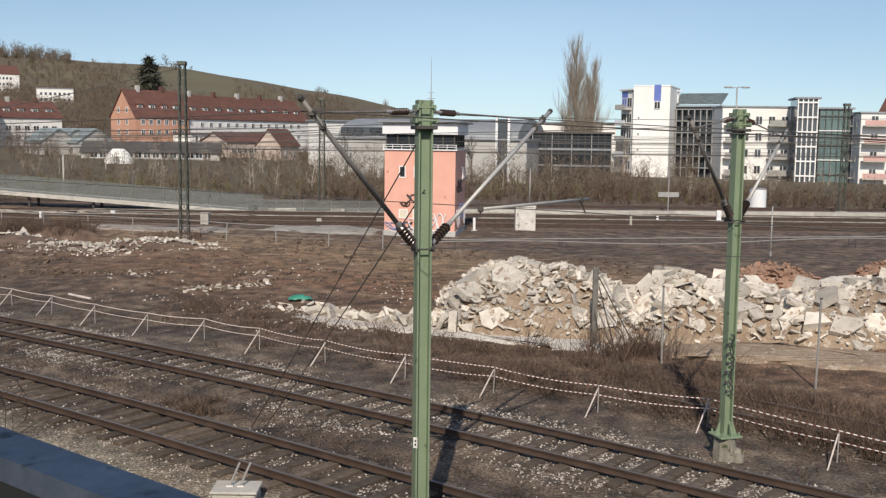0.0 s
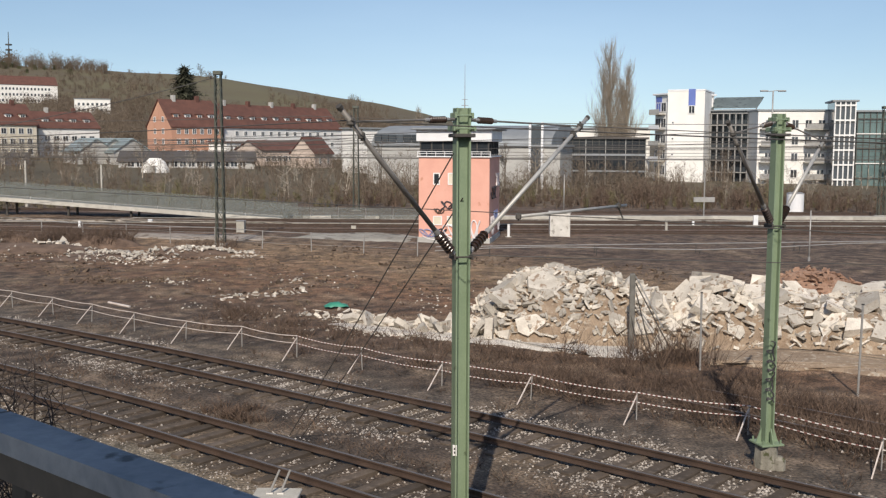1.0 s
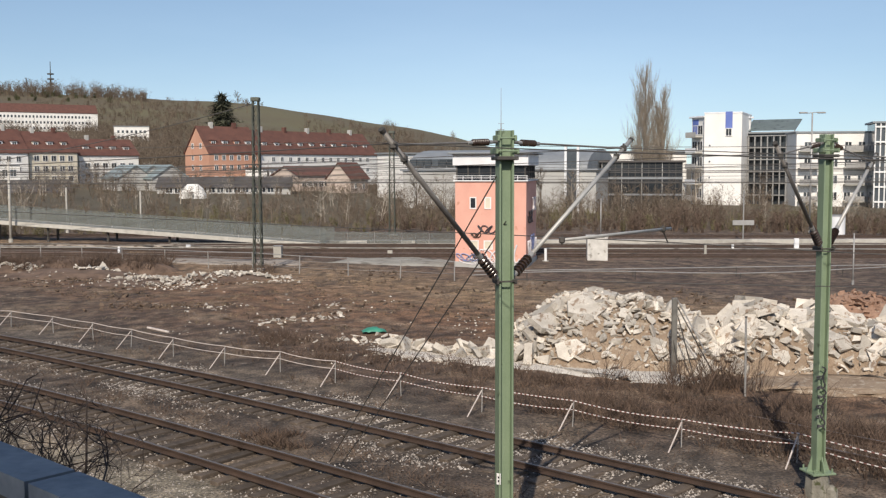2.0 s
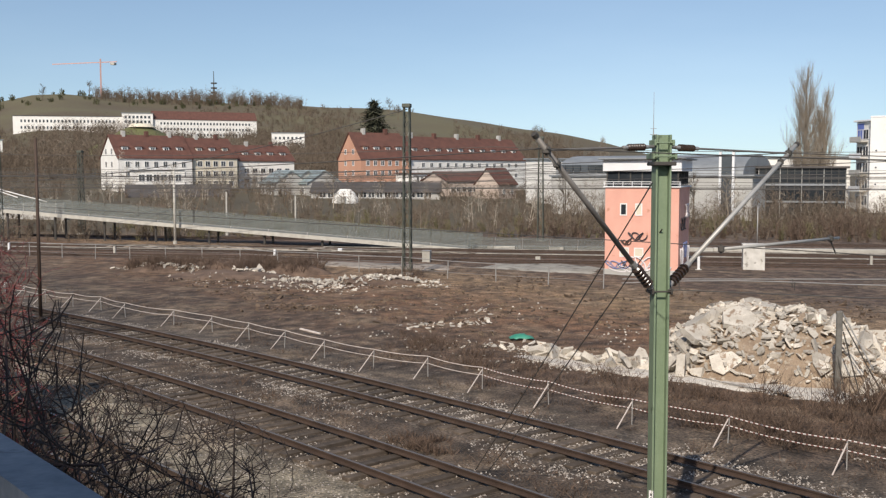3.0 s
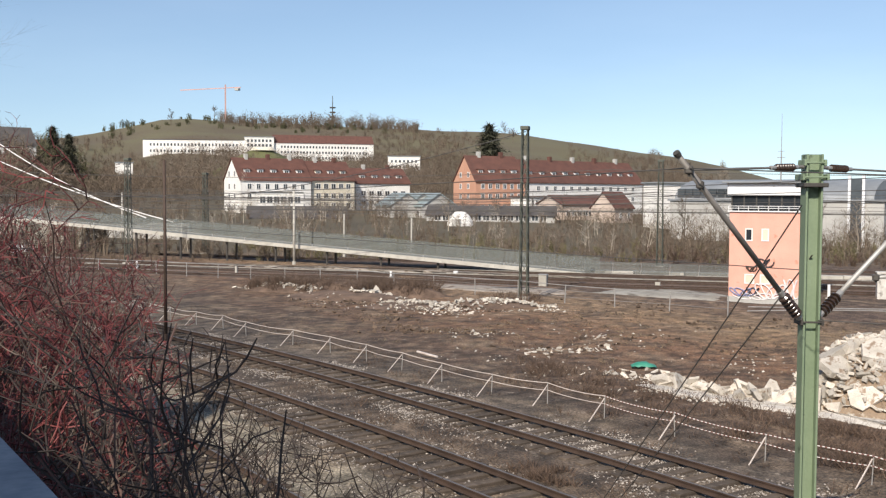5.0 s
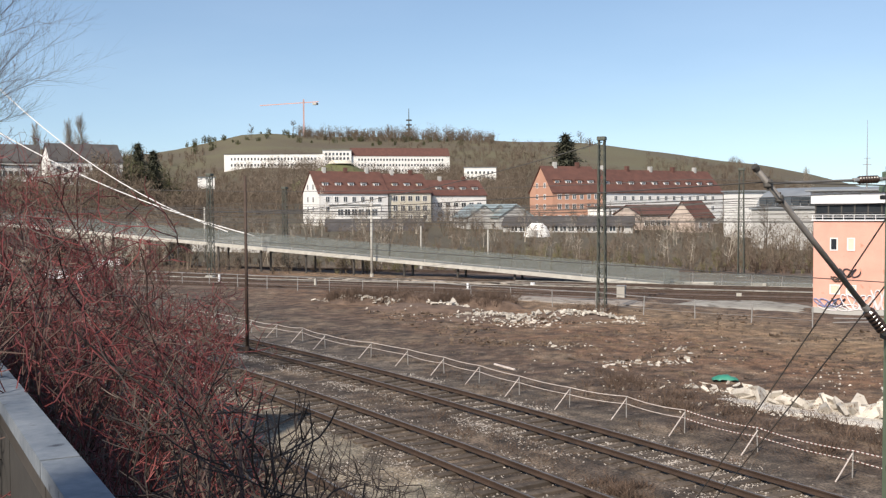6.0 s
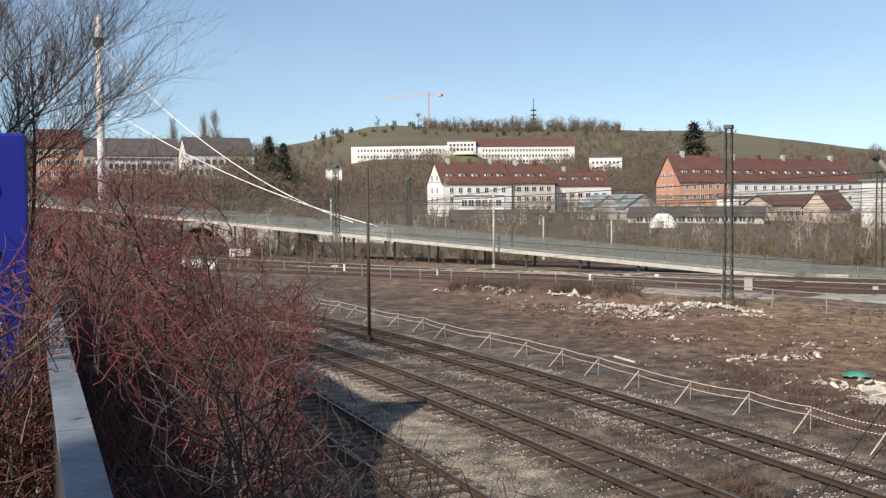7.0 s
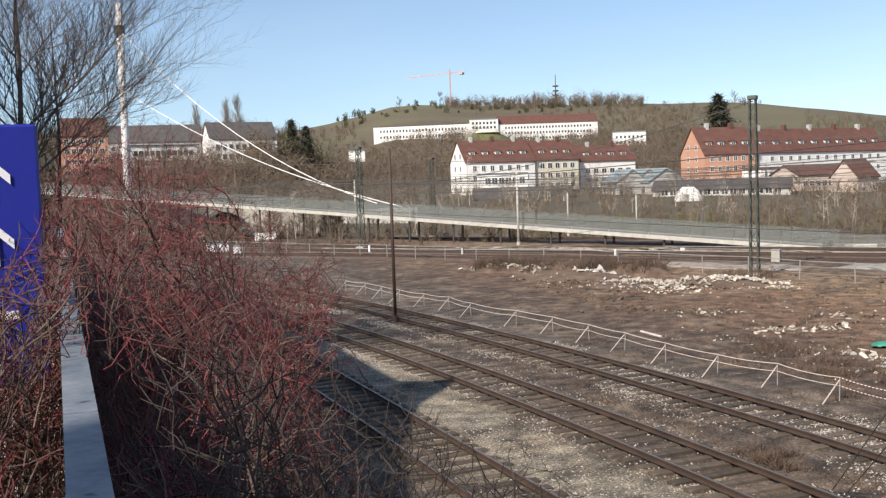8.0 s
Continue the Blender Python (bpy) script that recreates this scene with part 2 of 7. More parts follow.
def ground_material():
    """Soil zones that run beside the sidings, the nearest with painted shade, then scrub and hill meadow farther out.
    """
    m = bpy.data.materials.new("yard_ground")
    m.use_nodes = True
    n, l = m.node_tree.nodes, m.node_tree.links
    b = n["Principled BSDF"]
    b.inputs["Roughness"].default_value = 0.95
    geo = n.new("ShaderNodeNewGeometry")
    sep = n.new("ShaderNodeSeparateXYZ")
    l.new(geo.outputs["Position"], sep.inputs[0])

    def math_node(op, a, c, d=None):
        k = n.new("ShaderNodeMath")
        k.operation = op
        for i, v in enumerate((a, c, d)):
            if v is None:
                continue
            if isinstance(v, (int, float)):
                k.inputs[i].default_value = v
            else:
                l.new(v, k.inputs[i])
        return k.outputs[0]

    def noise_node(scale, stretch=(1, 1, 1), turn=0.0, detail=6):
        mp = n.new("ShaderNodeMapping")
        mp.inputs["Scale"].default_value = stretch
        rot = n.new("ShaderNodeVectorRotate")
        rot.rotation_type = "Z_AXIS"
        rot.inputs["Angle"].default_value = turn
        l.new(geo.outputs["Position"], rot.inputs["Vector"])
        l.new(rot.outputs[0], mp.inputs["Vector"])
        k = n.new("ShaderNodeTexNoise")
        k.inputs["Scale"].default_value, k.inputs["Detail"].default_value = scale, detail
        l.new(mp.outputs[0], k.inputs["Vector"])
        return k.outputs[0]

    def ramp(value, stops):
        k = n.new("ShaderNodeValToRGB")
        e = k.color_ramp.elements
        for i, (p, c) in enumerate(stops):
            el = e[i] if i < 2 else e.new(p)
            el.position, el.color = p, (*c, 1)
        l.new(value, k.inputs[0])
        return k.outputs[0]

    def blend(f, a, c, mode="MIX"):
        k = n.new("ShaderNodeMixRGB")
        k.blend_type = mode
        for i, v in enumerate((f, a, c)):
            if isinstance(v, (int, float)):
                k.inputs[i].default_value = v
            elif isinstance(v, tuple):
                k.inputs[i].default_value = (*v, 1)
            else:
                l.new(v, k.inputs[i])
        return k.outputs[0]

    u = math_node("MULTIPLY_ADD", sep.outputs[0], 0.6147, math_node("MULTIPLY", sep.outputs[1], 0.7887))
    wob = noise_node(0.25)
    u2 = math_node("MULTIPLY_ADD", wob, 3.0, math_node("SUBTRACT", u, 1.5))
    un = math_node("DIVIDE", u2, 80.0)
    base = ramp(un, [
        # first two stops: shade at the wall's foot, put into the soil colour
        (0.00, (0.055, 0.043, 0.034)),
        (0.09, (0.075, 0.058, 0.045)),
        (0.112, (0.21, 0.178, 0.132)),
        (0.148, (0.285, 0.245, 0.18)),
        (0.160, (0.088, 0.066, 0.049)),
        (0.200, (0.098, 0.071, 0.052)),
        (0.228, (0.132, 0.105, 0.082)),
        (0.262, (0.112, 0.087, 0.066)),
        (0.285, (0.10, 0.066, 0.046)),
        (0.345, (0.15, 0.090, 0.055)),
        (0.42, (0.20, 0.108, 0.06)),
        (0.53, (0.27, 0.18, 0.105)),
        (0.62, (0.115, 0.076, 0.055)),
        (0.78, (0.115, 0.078, 0.057)),
    ])
    streak = noise_node(0.5, (0.7, 1.0, 1), 0.66, 9)
    st = n.new("ShaderNodeMapRange")
    st.inputs["From Min"].default_value, st.inputs["From Max"].default_value = 0.48, 0.66
    l.new(streak, st.inputs[0])
    col = blend(math_node("MULTIPLY", st.outputs[0], 0.55), base, (0.27, 0.20, 0.135))
    dark = n.new("ShaderNodeMapRange")
    dark.inputs["From Min"].default_value, dark.inputs["From Max"].default_value = 0.52, 0.66
    l.new(noise_node(0.33), dark.inputs[0])
    col = blend(math_node("MULTIPLY", dark.outputs[0], 0.6), col, (0.065, 0.044, 0.032))
    pale = n.new("ShaderNodeMapRange")
    pale.inputs["From Min"].default_value, pale.inputs["From Max"].default_value = 0.60, 0.70
    l.new(noise_node(2.6), pale.inputs[0])
    col = blend(math_node("MULTIPLY", pale.outputs[0], 0.45), col, (0.34, 0.285, 0.225))
    fine = noise_node(14.0, detail=8)
    fr = n.new("ShaderNodeMapRange")
    fr.inputs["From Min"].default_value, fr.inputs["From Max"].default_value = 0.3, 0.72
    fr.inputs["To Min"].default_value, fr.inputs["To Max"].default_value = 0.25, 1.65
    l.new(fine, fr.inputs[0])
    col = blend(1.0, col, fr.outputs[0], "MULTIPLY")
    mid = n.new("ShaderNodeMapRange")
    mid.inputs["From Min"].default_value, mid.inputs["From Max"].default_value = 0.34, 0.68
    mid.inputs["To Min"].default_value, mid.inputs["To Max"].default_value = 0.42, 1.55
    l.new(noise_node(1.5, (1.0, 0.8, 1), 0.66, 10), mid.inputs[0])
    col = blend(1.0, col, mid.outputs[0], "MULTIPLY")
    # scrub, then meadow on the hill
    dist = n.new("ShaderNodeVectorMath")
    dist.operation = "LENGTH"
    l.new(geo.outputs["Position"], dist.inputs[0])
    d1 = n.new("ShaderNodeMapRange")
    d1.inputs["From Min"].default_value, d1.inputs["From Max"].default_value = 105, 135
    l.new(dist.outputs["Value"], d1.inputs[0])
    scrub = blend(noise_node(0.06), (0.075, 0.062, 0.04), (0.13, 0.108, 0.07))
    col = blend(d1.outputs[0], col, scrub)
    d2 = n.new("ShaderNodeMapRange")
    d2.inputs["From Min"].default_value, d2.inputs["From Max"].default_value = 18, 34
    l.new(sep.outputs[2], d2.inputs[0])
    mead = n.new("ShaderNodeMapRange")
    mead.inputs["From Min"].default_value, mead.inputs["From Max"].default_value = 0.38, 0.62
    l.new(noise_node(0.011, (1, 1.5, 1)), mead.inputs[0])
    meadow = blend(mead.outputs[0], (0.105, 0.082, 0.052), (0.125, 0.112, 0.060))
    rows = n.new("ShaderNodeTexWave")
    rows.inputs["Scale"].default_value, rows.inputs["Distortion"].default_value = 0.12, 1.2
    l.new(geo.outputs["Position"], rows.inputs["Vector"])
    meadow = blend(math_node("MULTIPLY", rows.outputs[1], 0.28), meadow, (0.14, 0.115, 0.07))
    col = blend(d2.outputs[0], col, meadow)
    l.new(col, b.inputs["Base Color"])
    bp = n.new("ShaderNodeBump")
    bp.inputs["Strength"].default_value, bp.inputs["Distance"].default_value = 0.9, 0.09
    l.new(fine, bp.inputs["Height"])
    l.new(bp.outputs[0], b.inputs["Normal"])
    return m


GROUND = ground_material()

# ---- building helpers ----


def thing(name, loc, label, category, group="", kind="", turn=0.0):
    ob = new(name)
    ob.matrix_world = pose(*loc, 0, 0, turn)
    ob.empty_display_size = 0.2
    return tagged(ob, label, category, group, kind)


def part(name, bm, material, parent=None, label="", smooth=False):
    """Links a bmesh, in its parent's space, as one mesh object."""
    me = bpy.data.meshes.new(name)
    bm.to_mesh(me)
    bm.free()
    me.materials.append(material)
    if smooth:
        for f in me.polygons:
            f.use_smooth = True
    ob = new(name, me)
    ob.parent = parent
    if label:
        tagged(ob, label)
    return ob


def piece(name, me, parent, m):
    """One more object on a shared mesh."""
    ob = new(name, me)
    ob.parent = parent
    ob.matrix_basis = m
    return ob


def box(bm, lo, hi, m=None, bevel=0.0):
    """An axis-aligned box, turned by m if given."""
    c = [(a + b) / 2 for a, b in zip(lo, hi)]
    s = [max(abs(b - a), 1e-4) for a, b in zip(lo, hi)]
    mm = Matrix.Translation(c) @ Matrix.Diagonal((*s, 1))
    r = bmesh.ops.create_cube(bm, size=1, matrix=(m @ mm) if m else mm)
    if bevel:
        es = list({e for v in r["verts"] for e in v.link_edges})
        bmesh.ops.bevel(bm, geom=es, offset=bevel, segments=1, affect="EDGES")
    return bm


def rod(bm, p, q, r, r2=None, n=8, caps=True):
    p, q = Vector(p), Vector(q)
    d = q - p
    m = Matrix.Translation((p + q) / 2) @ d.to_track_quat("Z", "Y").to_matrix().to_4x4()
    bmesh.ops.create_cone(bm, cap_ends=caps, segments=n, radius1=r, radius2=r if r2 is None else r2, depth=d.length, matrix=m)
    return bm


def flat_bar(bm, p, q, w, t, up=(0, 0, 1)):
    """A rectangular bar from p to q."""
    p, q = Vector(p), Vector(q)
    d = (q - p)
    z = d.normalized()
    x = Vector(up).cross(z)
    x = x.normalized() if x.length > 1e-4 else Vector((1, 0, 0))
    y = z.cross(x)
    m = Matrix((x, y, z)).transposed().to_4x4()
    m.translation = (p + q) / 2
    bmesh.ops.create_cube(bm, size=1, matrix=m @ Matrix.Diagonal((w, t, d.length, 1)))
    return bm


def ribbon_mesh(strips):
    """Vertices and faces of many thin tapered blades: (base, tip, half width, side)."""
    v, f = [], []
    for a, c, w, s in strips:
        i = len(v)
        v += [(a[0] - s[0] * w, a[1] - s[1] * w, a[2] - s[2] * w), (a[0] + s[0] * w, a[1] + s[1] * w, a[2] + s[2] * w), tuple(c)]
        f.append((i, i + 1, i + 2))
    return v, f


def mesh_ob(name, v, f, material, parent=None, label=""):
    me = bpy.data.meshes.new(name)
    me.from_pydata(v, [], f)
    me.update()
    me.materials.append(material)
    ob = new(name, me)
    ob.parent = parent
    if label:
        tagged(ob, label)
    return ob


def polar(yaw, d, z=0.0):
    """A far place by its bearing to the left of +y and its distance."""
    a = radians(yaw)
    return (-math.sin(a) * d, math.cos(a) * d, z)


def empty_bm():
    return bmesh.new()


def tube(v, f, pts, radii, n=4):
    k0 = len(v)
    for i, p in enumerate(pts):
        d = (pts[min(i + 1, len(pts) - 1)] - pts[max(i - 1, 0)])
        d = d.normalized() if d.length > 1e-6 else Vector((0, 0, 1))
        x = d.cross(Vector((0.31, 0.74, 0.2))).normalized()
        y = d.cross(x)
        for j in range(n):
            a = 2 * math.pi * j / n
            q = p + (x * math.cos(a) + y * math.sin(a)) * radii[i]
            v.append((q.x, q.y, q.z))
    for i in range(len(pts) - 1):
        for j in range(n):
            a, c = k0 + i * n + j, k0 + i * n + (j + 1) % n
            f.append((a, c, c + n, a + n))


def branch(v, f, rnd, p, d, length, r, depth, wander, n=4, spread=0.7, lift=0.25, top=None):
    pts, radii = [p.copy()], [r]
    steps = 5 if depth else 4
    forks = []
    for i in range(steps):
        d = (d + Vector((rnd.gauss(0, wander), rnd.gauss(0, wander), rnd.gauss(0, wander) + lift * 0.12))).normalized()
        p = p + d * (length / steps)
        if top and i and p.z > top(p):
            break
        pts.append(p.copy())
        radii.append(r * (1 - 0.6 * (i + 1) / steps))
        forks.append((p.copy(), d.copy(), radii[-1]))
    tube(v, f, pts, radii, n)
    if depth == 0 or not forks:
        return
    for q, dd, rr in forks[:-1] + [forks[-1]] * 2:
        for _ in range(2 if rnd.random() < 0.55 else 1):
            side = Vector((rnd.gauss(0, 1), rnd.gauss(0, 1), rnd.gauss(0, 0.6)))
            nd = (dd + side.normalized() * spread + Vector((0, 0, lift))).normalized()
            branch(v, f, rnd, q, nd, length * rnd.uniform(0.42, 0.68), max(rr * 0.78, 0.0018), depth - 1, wander, 3, spread, lift, top)



def twig(out, rnd, p, d, length, r, depth, fits, kink=0.16, fork=0.62):
    """An upswept, kinked stem with forks to alternate sides; out holds (v, f) of stems and of twigs."""
    v, f = out[0] if depth >= 3 else out[1]
    pts, radii, forks = [p.copy()], [r], []
    steps = 7 if depth >= 2 else (5 if depth else 3)
    side = d.cross(Vector((rnd.gauss(0, 1), rnd.gauss(0, 1), rnd.gauss(0, 1)))).normalized()
    for i in range(steps):
        bend = kink * (1.6 if i % 2 else 0.7)
        d = (d + Vector((rnd.gauss(0, bend), rnd.gauss(0, bend), rnd.gauss(0, bend * 0.6) + 0.10))).normalized()
        p = p + d * (length / steps) * rnd.uniform(0.7, 1.3)
        if (i or depth < 3) and not fits(p):
            break
        pts.append(p.copy())
        radii.append(max(r * (1 - 0.5 * (i + 1) / steps), 0.0013))
        forks.append((p.copy(), d.copy(), radii[-1]))
    if len(pts) < 2:
        return
    radii[-1] *= 0.6
    tube(v, f, pts, radii, 5 if depth >= 2 else 3)
    if depth == 0:
        return
    sg = rnd.choice((-1, 1))
    for i, (q, dd, rr) in enumerate(forks):
        if rnd.random() < (0.28 if depth > 1 else 0.45) and i < len(forks) - 1:
            continue
        sg = -sg
        away = (side * sg + dd.cross(side) * rnd.gauss(0, 0.7)).normalized()
        nd = (dd * 0.8 + away * fork * rnd.uniform(0.8, 1.4)).normalized()
        twig(out, rnd, q, nd, length * rnd.uniform(0.36, 0.6), max(rr * 0.74, 0.0015), depth - 1, fits, kink, fork)

# ---- the ground ----
RIDGE = [(-180, 0.0), (-30, 0.0), (-5, 0.004), (0, 0.014), (3, 0.0285), (5.9, 0.0385), (8.4, 0.0455), (11, 0.0530), (13.9, 0.0600), (16.9, 0.0640), (19.9, 0.0660),
         (23, 0.067), (26.2, 0.0685), (29.3, 0.071), (32.5, 0.073), (34, 0.071), (35.6, 0.064), (37.5, 0.057), (41, 0.048), (48, 0.044), (60, 0.042), (90, 0.0), (180, 0.0)]
RISE = [(0, 0), (130, 0), (250, 0.035), (400, 0.11), (550, 0.24), (700, 0.42), (850, 0.72), (1000, 1.0), (1400, 0.96), (2600, 0.5), (4600, 0.3)]
RISE_WEST = [(0, 0), (150, 0), (250, 0.10), (350, 0.27), (500, 0.55), (700, 0.85), (1000, 1.0), (1400, 0.96), (2600, 0.5), (4600, 0.3)]
RX, RY = zip(*RIDGE)
SX, SY = zip(*RISE)
WX, WY = zip(*RISE_WEST)


def lie(x, y):
    """Height of the open ground."""
    d = math.hypot(x, y)
    yaw = math.degrees(math.atan2(-x, y))
    z = 0.0
    if d > 120:
        k = min(max((yaw - 37) / 6, 0), 1)
        k = k * k * (3 - 2 * k)
        e = float(np.interp(yaw, RX, RY))
        top = (6.75 + 1000 * e) * min(1.0, e / 0.012)
        z = top * ((1 - k) * float(np.interp(d, SX, SY)) + k * float(np.interp(d, WX, WY)))
        z += noise.noise((x * 0.012, y * 0.012, 3)) * min((d - 120) / 200, 1) * 3.0 * min(z / 8, 1)
    else:
        z = 0.035 * noise.noise((x * 0.45, y * 0.45, 0)) + 0.018 * noise.noise((x * 1.7, y * 1.7, 5))
        u = 0.6147 * x + 0.7887 * y
        if u > 21:
            z += min((u - 21) / 4, 1) * (0.10 * noise.noise((x * 0.22, y * 0.22, 9)) + 0.06)
        z *= min(1.0, (120 - d) / 20)
    return z


def build_ground():
    rings = [0.0]
    r = 3.0
    while r < 4600:
        rings.append(r)
        r += max(0.32, 0.022 * r)
    yaws = [60 - 0.25 * i for i in range(361)] + [-32 - 4 * i for i in range(66)]
    yaws = [y for y in yaws if y > -300]
    m = len(yaws)
    v = [(0.0, 0.0, 0.0)]
    for r in rings[1:]:
        for yw in yaws:
            x, y, _ = polar(yw, r)
            v.append((x, y, lie(x, y)))
    f = []
    for i in range(m):
        f.append((0, 1 + (i + 1) % m, 1 + i))
    for k in range(len(rings) - 2):
        a, c = 1 + k * m, 1 + (k + 1) * m
        for i in range(m):
            j = (i + 1) % m
            f.append((a + i, a + j, c + j, c + i))
    ob = mesh_ob("ground", v, f, GROUND)
    for p in ob.data.polygons:
        p.use_smooth = True
    return tagged(ob, "bare brown railway yard earth rising to a grassy hill", "ground", kind="structure")


build_ground()

NRM = Vector((0.6147, 0.7887, 0))  # away from the parapet, across the sidings
ALONG = Vector((0.7887, -0.6147, 0))


def overlay(name, outline, z, material, label, seed=0, step=0.5):
    """A low spread of loose material with a ragged edge, lying on the ground."""
    rnd = random.Random(seed)
    pts = []
    n = len(outline)
    for i in range(n):
        a, c = Vector(outline[i]), Vector(outline[(i + 1) % n])
        k = max(1, int((c - a).length / step))
        for j in range(k):
            p = a.lerp(c, j / k)
            pts.append((p.x + rnd.uniform(-0.22, 0.22), p.y + rnd.uniform(-0.22, 0.22)))
    cx, cy = sum(p[0] for p in pts) / len(pts), sum(p[1] for p in pts) / len(pts)
    v, f = [], []
    n = len(pts)
    for s, h in ((1.0, -0.05), (0.93, z), (0.6, z * 1.25), (0.25, z * 1.3)):
        for x, y in pts:
            X, Y = cx + (x - cx) * s, cy + (y - cy) * s
            v.append((X, Y, lie(X, Y) + h + (0.03 * noise.noise((X * 1.5, Y * 1.5, 2)) if s < 1 else 0)))
    v.append((cx, cy, lie(cx, cy) + z * 1.3))
    for k in range(3):
        for i in range(n):
            j = (i + 1) % n
            f.append((k * n + i, k * n + j, (k + 1) * n + j, (k + 1) * n + i))
    for i in range(n):
        f.append((3 * n + i, 3 * n + (i + 1) % n, 4 * n))
    ob = mesh_ob(name, v, f, material)
    for p in ob.data.polygons:
        p.use_smooth = True
    return tagged(ob, label, "ground patch", kind="stuff")


# ---- sidings ----
RAIL_PROFILE = [(-0.065, 0.0), (0.065, 0.0), (0.065, 0.018), (0.012, 0.035), (0.012, 0.095), (0.035, 0.105), (0.035, 0.14), (-0.035, 0.14), (-0.035, 0.105), (-0.012, 0.095), (-0.012, 0.035), (-0.065, 0.018)]


def sweep(name, pts, profile, material, parent, top=None):
    v, f = [], []
    k = len(profile)
    for i, p in enumerate(pts):
        d = (pts[min(i + 1, len(pts) - 1)] - pts[max(i - 1, 0)]).normalized()
        s = Vector((d.y, -d.x, 0))
        for a, h in profile:
            q = p + s * a
            v.append((q.x, q.y, q.z + h))
    for i in range(len(pts) - 1):
        for j in range(k):
            f.append((i * k + j, i * k + (j + 1) % k, (i + 1) * k + (j + 1) % k, (i + 1) * k + j))
    f += [tuple(range(k)), tuple(range((len(pts) - 1) * k, len(pts) * k))]
    ob = mesh_ob(name, v, f, material, parent)
    if top:
        ob.data.materials.append(top)
        for p in ob.data.polygons:
            if len(p.vertices) == 4 and (min(p.vertices) % k) == 6 and abs(p.normal.z) > 0.9:
                p.material_index = 1
    return ob


def sleeper_mesh(seed):
    rnd = random.Random(seed)
    bm = bmesh.new()
    box(bm, (-0.13, -1.28, -0.12), (0.13, 1.28, 0.045), None, 0.015)
    for vv in bm.verts:
        vv.co.x += rnd.uniform(-0.015, 0.015)
        vv.co.z += rnd.uniform(-0.015, 0.008)
    me = bpy.data.meshes.new("sleeper")
    bm.to_mesh(me)
    bm.free()
    me.materials.append(SLEEPER)
    return me


SLEEPERS = [sleeper_mesh(i) for i in range(6)]


def chair_mesh():
    bm = bmesh.new()
    box(bm, (-0.08, -0.17, 0.04), (0.08, 0.17, 0.062), None, 0.006)
    for s in (-1, 1):
        rod(bm, (0.03 * s, 0.11 * s, 0.05), (0.03 * s, 0.11 * s, 0.10), 0.02, n=6)
    me = bpy.data.meshes.new("rail_chair")
    bm.to_mesh(me)
    bm.free()
    me.materials.append(RAIL_RUST)
    return me


CHAIR = chair_mesh()


def siding(name, curve, x0, x1, label, seed):
    rnd = random.Random(seed)
    track = thing(name, (0, 0, 0), label, "railway track", "sidings", "structure")
    pts, x = [], x0
    while x < x1:
        y = curve(x)
        pts.append(Vector((x, y, 0.10)))
        s = (curve(x + 0.01) - y) / 0.01
        x += 0.65 / math.hypot(1, s)
    for side in (-0.75, 0.75):
        line = []
        for i, p in enumerate(pts):
            d = (pts[min(i + 1, len(pts) - 1)] - pts[max(i - 1, 0)]).normalized()
            line.append(p + Vector((d.y, -d.x, 0)) * side)
        sweep("rail", line, RAIL_PROFILE, RAIL_RUST, track, RAIL_TOP)
    for i, p in enumerate(pts):
        d = (pts[min(i + 1, len(pts) - 1)] - pts[max(i - 1, 0)]).normalized()
        a = math.degrees(math.atan2(d.y, d.x)) + rnd.uniform(-2.5, 2.5)
        piece("sleeper", SLEEPERS[rnd.randrange(6)], track, pose(p.x, p.y, 0.022 + rnd.uniform(-0.03, 0.018), 0, 0, a + rnd.uniform(-2.0, 2.0)))
    return track, pts


def curve_a(x):
    return -0.00329 * x * x - 0.78746 * x + 17.671


def curve_b(x):
    return -0.00331 * x * x - 0.7704 * x + 23.328


def curve_c(x):
    return -0.738 * x + 11.80


def curve_d(x):
    return 22.9 - 0.95 * (x - 9.2)


SIDING_A = siding("siding_track", curve_a, -52, 5.0, "rusty siding rails on old dark timber sleepers", 1)[1]
SIDING_B = siding("siding_track", curve_b, -56, 16.0, "rusty siding rails on stony timber sleepers beside the low barrier", 2)[1]
SIDING_C = siding("siding_track", curve_c, -55, 2.0, "rusty siding rails in pale gravel under the parapet", 3)[1]
SIDING_D = siding("siding_track", curve_d, 5.5, 20, "rusty overgrown siding rails behind the barrier", 4)[1]


def stones(name, spots, label, seed, material):
    """Many small broken stones in one mesh: (x, y, spread, count, size)."""
    rnd = random.Random(seed)
    v, f = [], []
    for x0, y0, sx, cnt, size in spots:
        for _ in range(cnt):
            x, y = x0 + rnd.gauss(0, sx), y0 + rnd.gauss(0, sx)
            s = size * rnd.uniform(0.5, 1.5)
            z = lie(x, y) + s * 0.2
            i = len(v)
            a = rnd.uniform(0, 6.28)
            for k in range(4):
                w = a + k * 1.57 + rnd.uniform(-0.4, 0.4)
                v.append((x + math.cos(w) * s * rnd.uniform(0.6, 1.1), y + math.sin(w) * s * rnd.uniform(0.6, 1.1), z + s * rnd.uniform(-0.3, 0.15)))
            v.append((x + rnd.uniform(-0.3, 0.3) * s, y + rnd.uniform(-0.3, 0.3) * s, z + s * rnd.uniform(0.4, 0.9)))
            for k in range(4):
                f.append((i + k, i + (k + 1) % 4, i + 4))
    ob = mesh_ob(name, v, f, material)
    return tagged(ob, label, "stones", kind="stuff")


